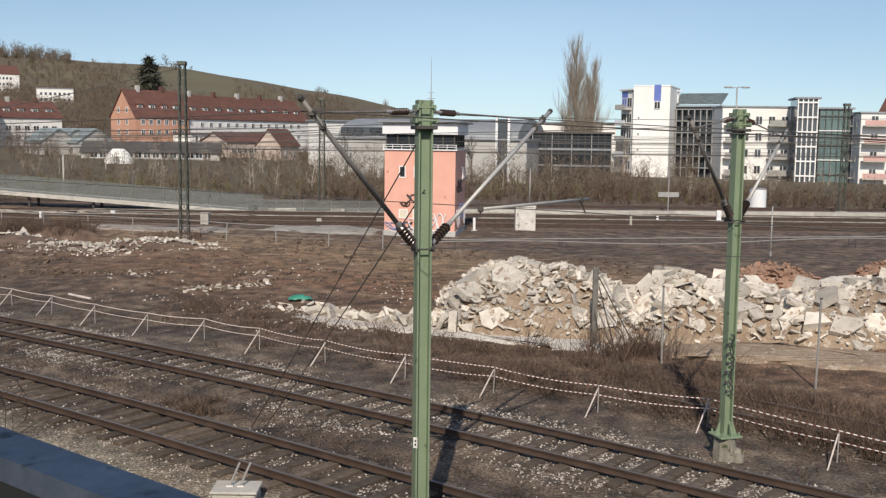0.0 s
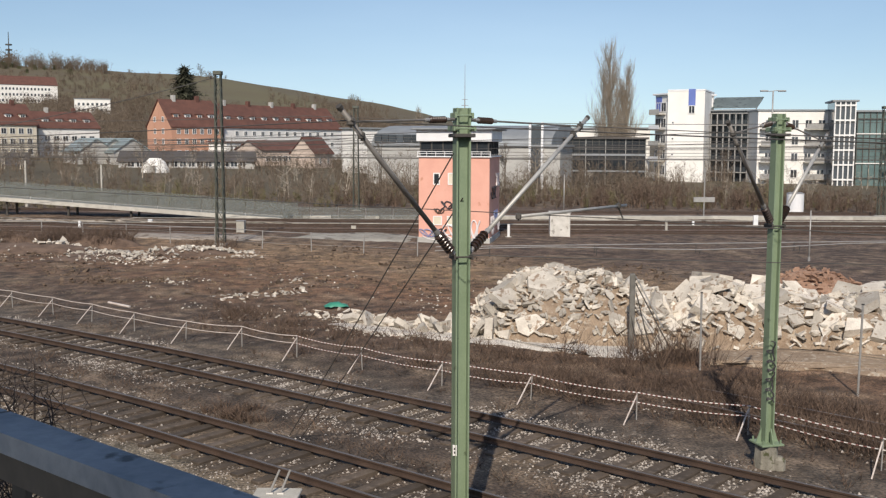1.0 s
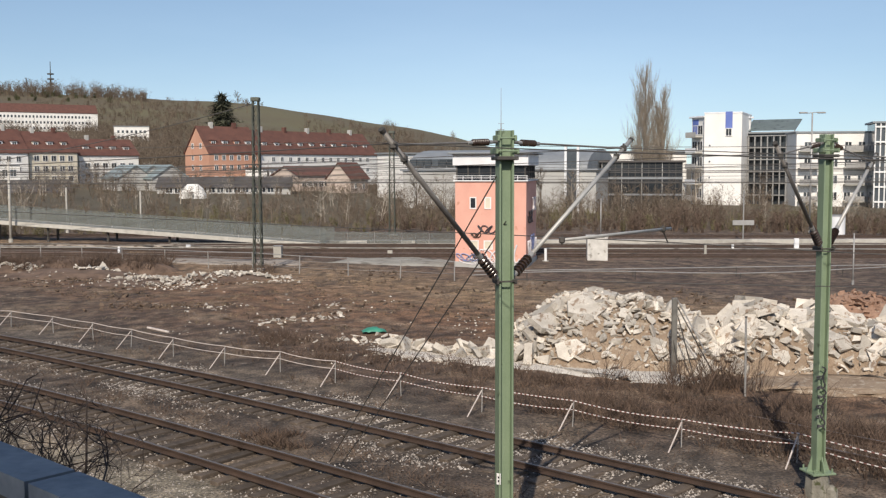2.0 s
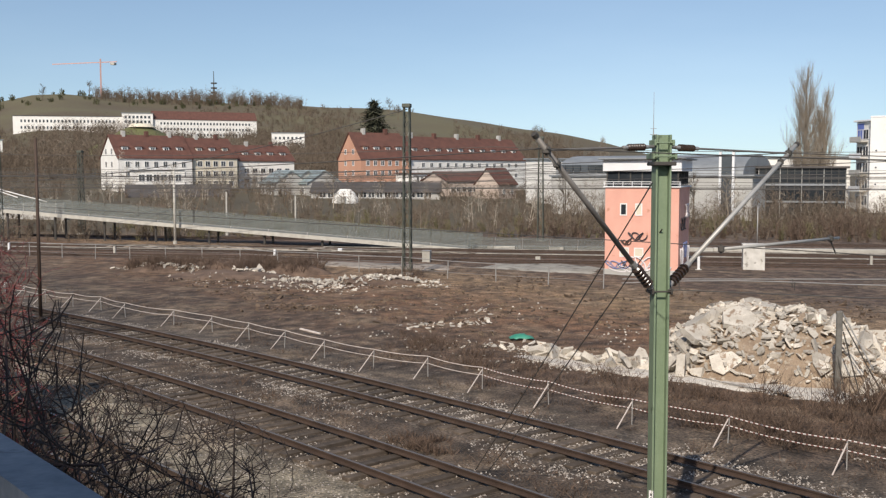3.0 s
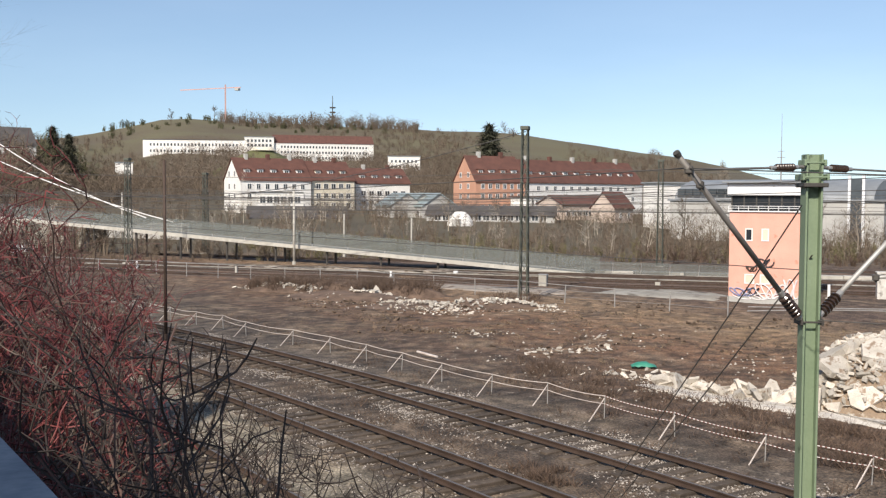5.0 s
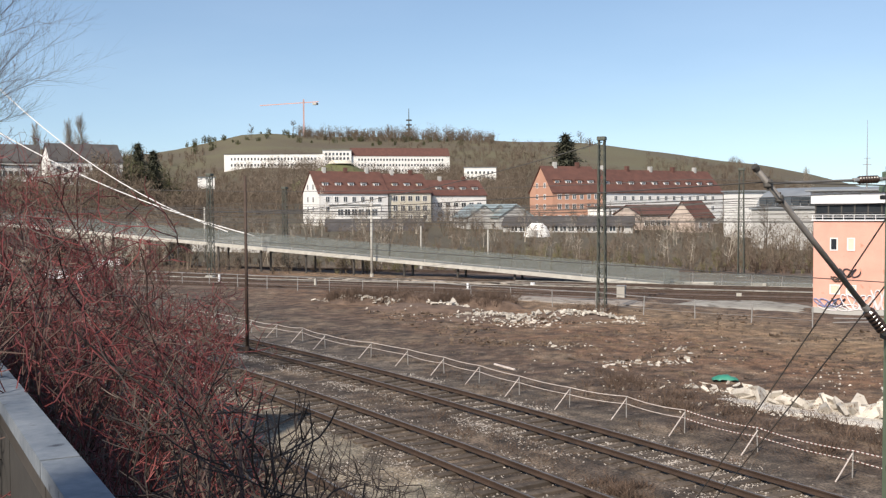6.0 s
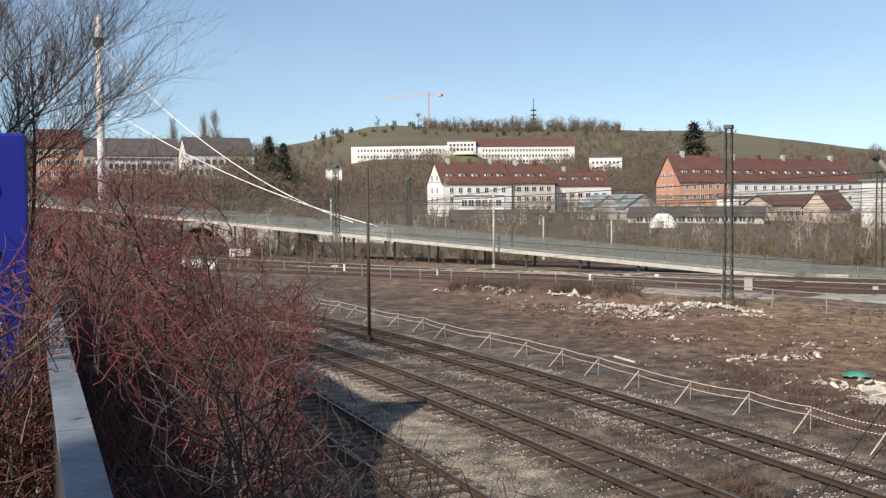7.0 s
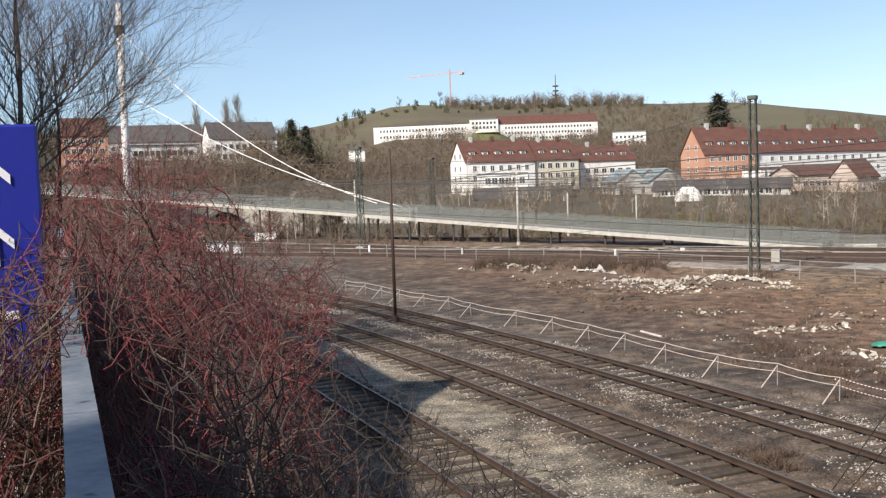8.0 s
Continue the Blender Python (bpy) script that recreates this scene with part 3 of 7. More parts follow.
def along_spots(pts, count, size, off, seed, spread=0.35, clump=0.35):
    """Spots of stones beside and between the rails, in uneven clumps."""
    rnd = random.Random(seed)
    out = []
    for p in pts:
        for o in off:
            dens = max(0.0, noise.noise((p.x * clump, p.y * clump, o + seed)) + 0.25)
            c = int(count * dens * 2)
            if c:
                q = p + NRM * o
                out.append((q.x + rnd.uniform(-0.2, 0.2), q.y, spread, c, size))
    return out


stones("ballast_stones", along_spots(SIDING_B, 72, 0.031, (-1.6, -1.1, -0.35, 0.3, 1.0, 1.5), 11, 0.3, 0.5), "pale scattered ballast stones along the middle siding", 21, STONES)
stones("ballast_stones", along_spots(SIDING_A, 46, 0.03, (-1.1, -0.4, 0.3, 1.2), 12, 0.3, 0.5), "pale scattered ballast stones along the sleepered siding", 22, STONES)
stones("gravel_stones", along_spots(SIDING_C, 60, 0.026, (0.0, 1.6, 2.4, 3.0), 13, 0.6, 0.1), "fine tan gravel between the sidings", 23, STONES)
stones("ballast_stones", along_spots(SIDING_D, 24, 0.035, (-1.2, 0, 1.2), 14), "pale stones on the overgrown siding", 24, STONES)
stones("yard_stones", [
    (x, y, 1.3, 26, 0.055) for x, y in [(-12 + 2.3 * i + 1.5 * math.sin(i * 2.1), 41 - 0.2 * i + 5 * math.sin(i * 1.7)) for i in range(14)]], "loose stones lying on the bare yard", 25, RUBBLE)


# ---- main line beyond the yard, platform edge ----
def far_track(y0, y1, label):
    t = thing("main_track", (0, 0, 0), label, "railway track", "main line tracks", "structure")
    pts = [Vector((-120 + 10 * i, y0 + (y1 - y0) * i / 20, 0.12)) for i in range(21)]
    for s in (-0.75, 0.75):
        sweep("rail", [p + Vector((0, s, 0)) for p in pts], RAIL_PROFILE, RAIL_RUST, t, RAIL_TOP)
    v, f = [], []
    rnd = random.Random(int(y0 * 10))
    for i in range(330):
        x = -119 + i * 0.6
        y = y0 + (y1 - y0) * (x + 120) / 200
        j = len(v)
        for dx, dy, z in ((-0.13, -1.3, 0.12), (0.13, -1.3, 0.12), (0.13, 1.3, 0.12), (-0.13, 1.3, 0.12), (-0.13, -1.3, 0), (0.13, -1.3, 0), (0.13, 1.3, 0), (-0.13, 1.3, 0)):
            v.append((x + dx, y + dy, z))
        f += [(j, j + 1, j + 2, j + 3), (j, j + 1, j + 5, j + 4), (j + 2, j + 3, j + 7, j + 6), (j + 1, j + 2, j + 6, j + 5), (j, j + 3, j + 7, j + 4)]
    tagged(mesh_ob("sleepers", v, f, SLEEPER, t), kind="stuff")
    bed = mesh_ob("ballast_bed", [(-120, y0 - 2.2, -0.06), (-120, y0 - 1.5, 0.10), (-120, y0 + 1.5, 0.10), (-120, y0 + 2.2, -0.06), (80, y1 - 2.2, -0.06), (80, y1 - 1.5, 0.10), (80, y1 + 1.5, 0.10), (80, y1 + 2.2, -0.06)],
                  [(0, 1, 5, 4), (1, 2, 6, 5), (2, 3, 7, 6)], BED, t)
    return t


BED = surf("iron_stained_ballast", (0.095, 0.062, 0.048), (0.17, 0.118, 0.09), 1.2, 18, 0.95, 0.0, 0.6, 0.03, (0.24, 0.19, 0.155), 9, 0.62)
far_track(74.0, 77.0, "rust-brown main line track with iron-stained ballast")
far_track(79.5, 81.0, "rust-brown main line track with iron-stained ballast")
far_track(84.5, 86.0, "rust-brown main line track with iron-stained ballast")
far_track(97.0, 98.5, "rust-brown main line track beyond the platform")

bm = bmesh.new()
for i in range(20):
    x = -17 + i * 4.2
    box(bm, (x, 88.4 + (x + 17) * 0.062 + 0.02 * (i % 3), -0.1), (x + 4.17, 89.4 + (x + 17) * 0.062, 0.36), None, 0.03)
tagged(part("platform", bm, CONCRETE), "long pale concrete platform edge beyond the main line", "platform", kind="structure")
bm = bmesh.new()
for i in range(10):
    x = -150 + i * 7
    box(bm, (x, 126 - 0.1 * i, -0.1), (x + 6.97, 126.6 - 0.1 * i, 2.6 + 0.15 * (i % 2)), None, 0.03)
tagged(part("quay_wall", bm, GREY_RENDER), "stained grey retaining wall behind the footbridge", "wall", kind="structure")

# stained wall with a dark archway under the ramp
W0, W1 = Vector((-113.0, 99.6, 0)), Vector((-83.5, 107.4, 0))
WD, WN = (W1 - W0).normalized(), Vector((-(W1 - W0).y, (W1 - W0).x, 0)).normalized()
aw = thing("arched_wall", tuple(W0), "stained pale retaining wall with a dark archway", "wall", kind="structure")
turned = Matrix.Rotation(math.atan2(WD.y, WD.x), 4, "Z")
LW, A0, A1, WH = (W1 - W0).length, 13.6, 18.4, 3.9
for x0, x1 in ((0.0, A0), (A1, LW)):
    k = x0
    while k < x1 - 0.1:
        e = min(k + 2.4, x1)
        bm = bmesh.new()
        box(bm, (k + 0.02, 0, -0.2), (e - 0.02, 0.8, WH), turned, 0.04)
        part("wall_panel", bm, STAINED, aw)
        k = e
bm = bmesh.new()
n = 10
mid, rad = (A0 + A1) / 2, (A1 - A0) / 2
arc = [(mid - rad * math.cos(math.pi * i / n), 1.6 + 1.7 * math.sin(math.pi * i / n)) for i in range(n + 1)]
for y in (0.0, 0.8):
    low = [bm.verts.new(turned @ Vector((x, y, z))) for x, z in arc]
    high = [bm.verts.new(turned @ Vector((x, y, WH))) for x, z in arc]
    for i in range(n):
        bm.faces.new((low[i], low[i + 1], high[i + 1], high[i]))
bmesh.ops.recalc_face_normals(bm, faces=bm.faces)
part("arch", bm, STAINED, aw)
# passage box; the darkness of the recess is put into its colour
bm = bmesh.new()
box(bm, (A0 - 0.3, 8.0, -0.2), (A1 + 0.3, 8.4, WH), turned)
box(bm, (A0 - 0.4, 0.8, -0.2), (A0, 8.0, WH), turned)
box(bm, (A1, 0.8, -0.2), (A1 + 0.4, 8.0, WH), turned)
box(bm, (A0 - 0.4, 0.8, WH - 0.3), (A1 + 0.4, 8.4, WH), turned)
part("passage", bm, SHADE_STONE, aw, "passage behind the archway, its shade painted near-black")
bm = bmesh.new()
box(bm, (0.0, -0.7, -0.2), (LW, -0.35, 1.0), turned, 0.03)
part("footing", bm, STAINED, aw)
for x, y, w in ((-84.5, 95.0, 2.6), (-74.0, 76.0, 2.2), (-68.5, 74.0, 0.7)):
    cb = thing("cable_cabinet", (x, y, 0), "small white trackside cabinet", "cabinet", "trackside cabinets", turn=40)
    bm = bmesh.new()
    box(bm, (0, 0, -0.1), (w, 0.6, 0.95), None, 0.03)
    part("housing", bm, WHITE_PAINT, cb)
    bm = bmesh.new()
    box(bm, (-0.05, -0.05, 0.95), (w + 0.05, 0.65, 1.02), None, 0.01)
    part("lid", bm, GALV, cb)

# ---- overhead line masts ----
def h_section(bm, x0, y0, z0, z1, b=0.25, h=0.235, tf=0.03, tw=0.022, turn=0.0, taper=1.0):
    m0 = Matrix.Translation((x0, y0, 0)) @ Matrix.Rotation(turn, 4, "Z")
    box(bm, (-b / 2, -h / 2, z0), (b / 2, -h / 2 + tf, z1), m0, 0.006)
    box(bm, (-b / 2, h / 2 - tf, z0), (b / 2, h / 2, z1), m0, 0.006)
    box(bm, (-tw / 2, -h / 2 + tf, z0), (tw / 2, h / 2 - tf, z1), m0)
    return bm


def insulator(parent, p, q, r=0.075, n=6):
    """Stacked porcelain sheds with metal end caps."""
    p, q = Vector(p), Vector(q)
    v, f, line, radii = [], [], [p], [r * 0.5]
    for i in range(n):
        for k, q_r in ((0.12, 0.5), (0.16, 1.0), (0.5, 0.9), (0.82, 0.5)):
            line.append(p.lerp(q, (i + k) / n))
            radii.append(r * q_r)
    tube(v, f, line + [q], radii + [r * 0.5], 14)
    ob = mesh_ob("insulator", v, f, PORCELAIN, parent, "dark brown ribbed porcelain insulator")
    for a, c in ((p, p - (q - p).normalized() * 0.09), (q, q + (q - p).normalized() * 0.09)):
        bm = bmesh.new()
        rod(bm, a, c, r * 0.55, n=10)
        part("cap", bm, GALV, ob)
    return ob


def clamp(parent, p, r=0.06):
    bm = bmesh.new()
    box(bm, (p[0] - r, p[1] - r, p[2] - r), (p[0] + r, p[1] + r, p[2] + r), None, r * 0.35)
    rod(bm, (p[0], p[1], p[2] - r * 1.6), (p[0], p[1], p[2] + r * 1.6), r * 0.35, n=6)
    return part("clamp", bm, DARK_STEEL, parent)


def cantilever(parent, s_tip, z_tip, collar_z, top_z, tube_mat, lower=None, s0=0.2):
    """A slanted tube on an insulator, with its horizontal top rod, along the mast's cross direction."""
    sg = 1 if s_tip > 0 else -1

    def at(s, z):
        return Vector((NRM.x * s, NRM.y * s, z))
    lo, tip = at(sg * s0, collar_z), at(s_tip, z_tip)
    d = (tip - lo).normalized()
    insulator(parent, lo + d * 0.10, lo + d * 0.52, 0.085, 6)
    bm = bmesh.new()
    rod(bm, lo + d * 0.55, tip + d * 0.16, 0.038, n=12)
    part("slanted_tube", bm, tube_mat, parent, smooth=True)
    bm = bmesh.new()
    rod(bm, tip + d * 0.14, tip + d * 0.20, 0.046, n=12)
    part("end_plug", bm, DARK_STEEL, parent)
    a, c = at(sg * s0, top_z), tip - d * 0.12
    e = (c - a).normalized()
    insulator(parent, a + e * 0.22, a + e * 0.60, 0.055, 7)
    bm = bmesh.new()
    rod(bm, a, a + e * 0.2, 0.025, n=8)
    rod(bm, a + e * 0.62, c, 0.016, n=8)
    part("top_rod", bm, TUBE, parent)
    clamp(parent, c, 0.055)
    clamp(parent, tip - d * 0.4, 0.05)
    if lower:
        s1, s2, z1 = lower
        bm = bmesh.new()
        rod(bm, at(s1, z1), at(s2, z1 + 0.03), 0.028, n=10)
        part("steady_tube", bm, tube_mat, parent, smooth=True)
        clamp(parent, at(s1, z1), 0.05)
        clamp(parent, at(s2 - 0.3, z1 + 0.03), 0.05)
        bm = bmesh.new()
        rod(bm, at(s2 - 0.3, z1), at(s2 - 0.1, z1 - 0.25), 0.014, n=6)
        part("drop_arm", bm, DARK_STEEL, parent)
    return tip


def catenary_mast(loc, top, collar_z, left, right, label, lower=None, foot=0.0, sticker_z=None, scrawl=False, b=0.25):
    m = thing("catenary_mast", loc, label, "railway mast", "green overhead line masts")
    turn = math.atan2(NRM.y, NRM.x) + math.pi / 2
    bm = bmesh.new()
    h_section(bm, 0, 0, foot, top, b, b * 0.94, turn=turn - 0.62)
    part("steel_post", bm, MAST_GREEN, m)
    for z, r in ((collar_z, 0.16), (top - 0.32, 0.185), (top - 0.12, 0.155)):
        bm = bmesh.new()
        mm = Matrix.Rotation(turn - 0.62, 4, "Z")
        box(bm, (-r, -r, z - 0.045), (r, -r + 0.035, z + 0.045), mm, 0.008)
        box(bm, (-r, r - 0.035, z - 0.045), (r, r, z + 0.045), mm, 0.008)
        for sx in (-1, 1):
            rod(bm, mm @ Vector((sx * r * 0.92, -r, z)), mm @ Vector((sx * r * 0.92, r, z)), 0.014, n=6)
        part("collar", bm, DARK_STEEL if z == collar_z else MAST_GREEN, m)
    bm = bmesh.new()
    box(bm, (-0.2, -0.17, top - 0.46), (0.2, 0.17, top - 0.40), Matrix.Rotation(turn - 0.62, 4, "Z"), 0.01)
    part("bracket", bm, DARK_STEEL, m)
    cantilever(m, left[0], left[1], collar_z + 0.05, top - 0.18, TUBE)
    cantilever(m, right[0], right[1], collar_z + 0.05, top - 0.18, TUBE_LIGHT, lower)
    # foundation
    bm = bmesh.new()
    bmesh.ops.create_cone(bm, cap_ends=True, segments=8, radius1=0.30, radius2=0.25, depth=0.75, matrix=Matrix.Translation((0, 0, 0.1)))
    bmesh.ops.subdivide_edges(bm, edges=bm.edges[:], cuts=1)
    for vv in bm.verts:
        vv.co += Vector((noise.noise(vv.co * 5), noise.noise(vv.co * 5 + Vector((4, 0, 0))), noise.noise(vv.co * 6))) * 0.045
    box(bm, (0.12, -0.30, -0.2), (0.34, -0.05, 0.28), None, 0.06)
    part("foundation", bm, MOSSY, m, "weathered concrete foundation block")
    bm = bmesh.new()
    mm = Matrix.Rotation(turn - 0.62, 4, "Z")
    box(bm, (-0.26, -0.26, 0.50), (0.26, 0.26, 0.54), mm, 0.006)
    for sx in (-1, 1):
        for sy in (-1, 1):
            rod(bm, mm @ Vector((sx * 0.2, sy * 0.2, 0.54)), mm @ Vector((sx * 0.2, sy * 0.2, 0.62)), 0.02, n=6)
    for a in range(4):
        r4 = Matrix.Rotation(a * math.pi / 2, 4, "Z") @ mm
        vs = [bm.verts.new(r4 @ Vector(p)) for p in ((0.14, -0.012, 0.54), (0.26, -0.012, 0.54), (0.14, -0.012, 0.86), (0.14, 0.012, 0.54), (0.26, 0.012, 0.54), (0.14, 0.012, 0.86))]
        for q in ((0, 1, 2), (5, 4, 3), (0, 3, 4, 1), (1, 4, 5, 2), (2, 5, 3, 0)):
            bm.faces.new([vs[k] for k in q])
    part("base_plate", bm, MAST_GREEN, m)
    if sticker_z:
        bm = bmesh.new()
        box(bm, (-0.035, -0.004, -0.09), (0.035, 0.004, 0.09), Matrix.Translation((-0.085, -0.142, sticker_z)) @ Matrix.Rotation(-0.30, 4, "Z"), 0.003)
        plate = part("number_plate", bm, FRAME_WHITE, m, "small white plate with dark bars")
        for k in range(2):
            bm = bmesh.new()
            box(bm, (-0.012, -0.007, -0.05 + k * 0.06), (0.014, -0.0045, -0.015 + k * 0.06), Matrix.Translation((-0.085, -0.142, sticker_z)) @ Matrix.Rotation(-0.30, 4, "Z"))
            part("bar", bm, GRAFFITI_DARK, plate)
    if scrawl:
        line = []
        for k in range(72):
            a = k * 0.55
            line.append(Vector((-0.02 + 0.07 * math.sin(a) + 0.03 * math.sin(a * 2.3), -0.155, 2.65 - k * 0.0175 + 0.07 * math.cos(a))))
        v, f = [], []
        tube(v, f, line, [0.015] * 72, 4)
        mesh_ob("scrawl", v, f, GRAFFITI_DARK, m, "black sprayed scrawl down the post")
    return m


catenary_mast((-0.32, 16.12, 0), 7.31, 4.97, (-2.55, 7.13), (3.55, 7.14), "pale green steel overhead line mast with two slanted arms", (1.55, 5.2, 5.52), 0.5, 1.83)
catenary_mast((6.05, 21.07, 0), 7.38, 5.10, (-2.28, 7.04), (2.70, 6.90), "pale green overhead line mast sprayed with black scrawl, on concrete", None, 0.5, None, True, 0.215)


def wire(name, pts, r, material, label, group="overhead wires", sag=0.0, steps=14):
    line = [Vector(pts[0])]
    for a, c in zip(pts, pts[1:]):
        a, c = Vector(a), Vector(c)
        for i in range(1, steps + 1):
            k = i / steps
            p = a.lerp(c, k)
            p.z -= sag * 4 * k * (1 - k)
            line.append(p)
    v, f = [], []
    tube(v, f, line, [r] * len(line), 5)
    return tagged(mesh_ob(name, v, f, material), label, "wire", group)


def tip_of(base, s, z):
    return Vector((base[0] + NRM.x * s, base[1] + NRM.y * s, z))


for base, s, z in (((-0.32, 16.12), -2.5, 7.07), ((-0.32, 16.12), 3.45, 7.08), ((6.05, 21.07), -2.2, 6.98), ((6.05, 21.07), 2.6, 6.84)):
    p = tip_of(base, s, z)
    wire("overhead_wire", [p - ALONG * 62 + NRM * -3 + Vector((0, 0, 0.1)), p, p + ALONG * 40], 0.008, WIRE, "thin dark overhead carrier wire", sag=0.5)
p = tip_of((-0.32, 16.12), 4.9, 5.30)
wire("overhead_wire", [p - ALONG * 62 + NRM * -3, p, p + ALONG * 40], 0.010, WIRE, "thin dark contact wire", sag=0.05)
wire("guy_wire", [(-0.45, 16.05, 6.6), (-4.35, 22.70, 0.05)], 0.011, WIRE, "dark steel guy wire from mast to ground", "guy wires", 0.05)
wire("guy_wire", [(-0.30, 16.05, 5.9), (-4.05, 22.55, 0.05)], 0.011, WIRE, "dark steel guy wire from mast to ground", "guy wires", 0.05)
wire("feeder_wire", [(-0.2, 16.0, 5.0), (40, 26.0, 4.6)], 0.008, WIRE, "thin feeder wire running off the mast", sag=0.4)

# concrete box with two levers beside the siding
hut = thing("lever_box", (-3.75, 18.15, 0), "small pale concrete box with two rusty levers beside the rails", "lever box")
bm = bmesh.new()
box(bm, (-0.40, -0.30, -0.1), (0.40, 0.30, 0.24), None, 0.03)
part("box_body", bm, CONCRETE, hut)
bm = bmesh.new()
box(bm, (-0.43, -0.33, 0.24), (0.43, 0.33, 0.29), None, 0.015)
part("lid", bm, CONCRETE, hut)
for dx in (-0.12, 0.08):
    bm = bmesh.new()
    rod(bm, (dx - 0.02, 0.0, 0.27), (dx + 0.16, 0.15, 0.70), 0.022, n=8)
    rod(bm, (dx - 0.06, 0.0, 0.29), (dx + 0.06, 0.0, 0.29), 0.035, n=8)
    part("lever", bm, GALV, hut)


# ---- lattice masts and poles ----
def lattice_mast(loc, h, w0, w1, label, arms=()):
    m = thing("lattice_mast", loc, label, "railway mast", "lattice masts")
    for sx in (-1, 1):
        for sy in (-1, 1):
            bm = bmesh.new()
            flat_bar(bm, (sx * w0 / 2, sy * w0 / 2, -0.1), (sx * w1 / 2, sy * w1 / 2, h), 0.065, 0.065)
            part("leg", bm, MAST_DARK, m)
    n = int(h / 0.75)
    for side in range(4):
        rot = Matrix.Rotation(side * math.pi / 2, 4, "Z")
        for i in range(n):
            k0, k1 = i / n, (i + 1) / n
            a, c = (w0 + (w1 - w0) * k0) / 2, (w0 + (w1 - w0) * k1) / 2
            s = 1 if i % 2 else -1
            bm = bmesh.new()
            flat_bar(bm, rot @ Vector((s * a, -a, h * k0)), rot @ Vector((-s * c, -c, h * k1)), 0.055, 0.03)
            part("lacing", bm, MAST_DARK, m)
    bm = bmesh.new()
    box(bm, (-w1 * 0.75, -w1 * 0.75, h), (w1 * 0.75, w1 * 0.75, h + 0.25), None, 0.03)
    part("head", bm, MAST_DARK, m)
    bm = bmesh.new()
    box(bm, (-w0 * 0.8, -w0 * 0.8, -0.2), (w0 * 0.8, w0 * 0.8, 0.25), None, 0.04)
    part("footing", bm, CONCRETE, m)
    for z, l in arms:
        bm = bmesh.new()
        flat_bar(bm, (-l, 0, z), (l, 0, z), 0.06, 0.08)
        part("cross_arm", bm, MAST_DARK, m)
    return m


MAST_DARK = surf("grey_green_steel", (0.07, 0.078, 0.062), (0.12, 0.125, 0.10), 2, 20, 0.7, 0.1, 0.1, 0.003)
lattice_mast((-16.62, 65.0, 0), 11.0, 0.50, 0.36, "tall grey-green steel lattice mast at the yard edge")
lattice_mast((-11.75, 98.0, 0), 10.0, 0.55, 0.38, "tall grey-green steel lattice mast beyond the main line")
lattice_mast((-60.5, 84.0, 0), 10.0, 0.55, 0.38, "tall grey-green steel lattice mast by the footbridge ramp")
lattice_mast((-62.5, 101.0, 0), 9.0, 0.55, 0.38, "grey-green steel lattice mast by the footbridge ramp")
lattice_mast((37.2, 95.0, 0), 10.0, 0.55, 0.38, "grey-green steel lattice mast near the platform")
lattice_mast((-96.0, 92.0, 0), 12.0, 0.6, 0.4, "dark steel lattice mast near the bridge pylon")


def pole(name, loc, h, r, material, label, lamp=False, head=None):
    m = thing(name, loc, label, "pole", "yard poles")
    bm = bmesh.new()
    rod(bm, (0, 0, -0.2), (0, 0, h), r, r * 0.8, n=10)
    part("shaft", bm, material, m, smooth=True)
    bm = bmesh.new()
    rod(bm, (0, 0, -0.2), (0, 0, 0.35), r * 1.7, r * 1.5, n=10)
    part("base", bm, material, m)
    if lamp:
        bm = bmesh.new()
        rod(bm, (-0.5, 0, h - 0.05), (0.5, 0, h + 0.05), 0.04, n=6)
        part("arm", bm, material, m)
        for s in (-1, 1):
            bm = bmesh.new()
            box(bm, (s * 0.9 - 0.4, -0.15, h - 0.08), (s * 0.9 + 0.4, 0.15, h + 0.08), None, 0.05)
            part("lamp_head", bm, GALV, m)
    return m


pole("steel_pole", (-27.5, 40.93, 0), 8.3, 0.085, RAIL_RUST, "slim dark brown steel pole beside the siding")
pole("steel_pole", (-45.8, 89.9, 0), 7.2, 0.13, CONCRETE, "pale concrete pole before the footbridge ramp")
pole("steel_pole", (-46.5, 103.3, 0), 4.8, 0.11, CONCRETE, "pale concrete pole behind the footbridge ramp")
pole("steel_pole", (-78.3, 107.5, 0), 7.0, 0.13, CONCRETE, "pale concrete pole behind the footbridge ramp")
pole("steel_pole", (-38.5, 103.0, 0), 4.4, 0.10, CONCRETE, "pale concrete pole behind the footbridge ramp")
pole("lamp_post", (29.8, 105.0, 0), 12.1, 0.09, GALV, "grey double-headed lamp post near the platform", True)
pole("lamp_post", (8.2, 97.0, 0), 3.8, 0.06, GALV, "small pale lamp post on the platform")
pole("steel_pole", (18.95, 58.5, 0), 3.0, 0.045, GALV, "thin grey post in the yard")

sgn = thing("platform_sign", (20.5, 92.8, 0), "grey platform name sign on a post", "sign")
bm = bmesh.new()
rod(bm, (0, 0, 0), (0, 0, 4.6), 0.06, n=8)
part("post", bm, GALV, sgn)
bm = bmesh.new()
box(bm, (-0.95, -0.05, 1.5), (0.95, 0.05, 1.95), None, 0.02)
part("panel", bm, GALV, sgn)
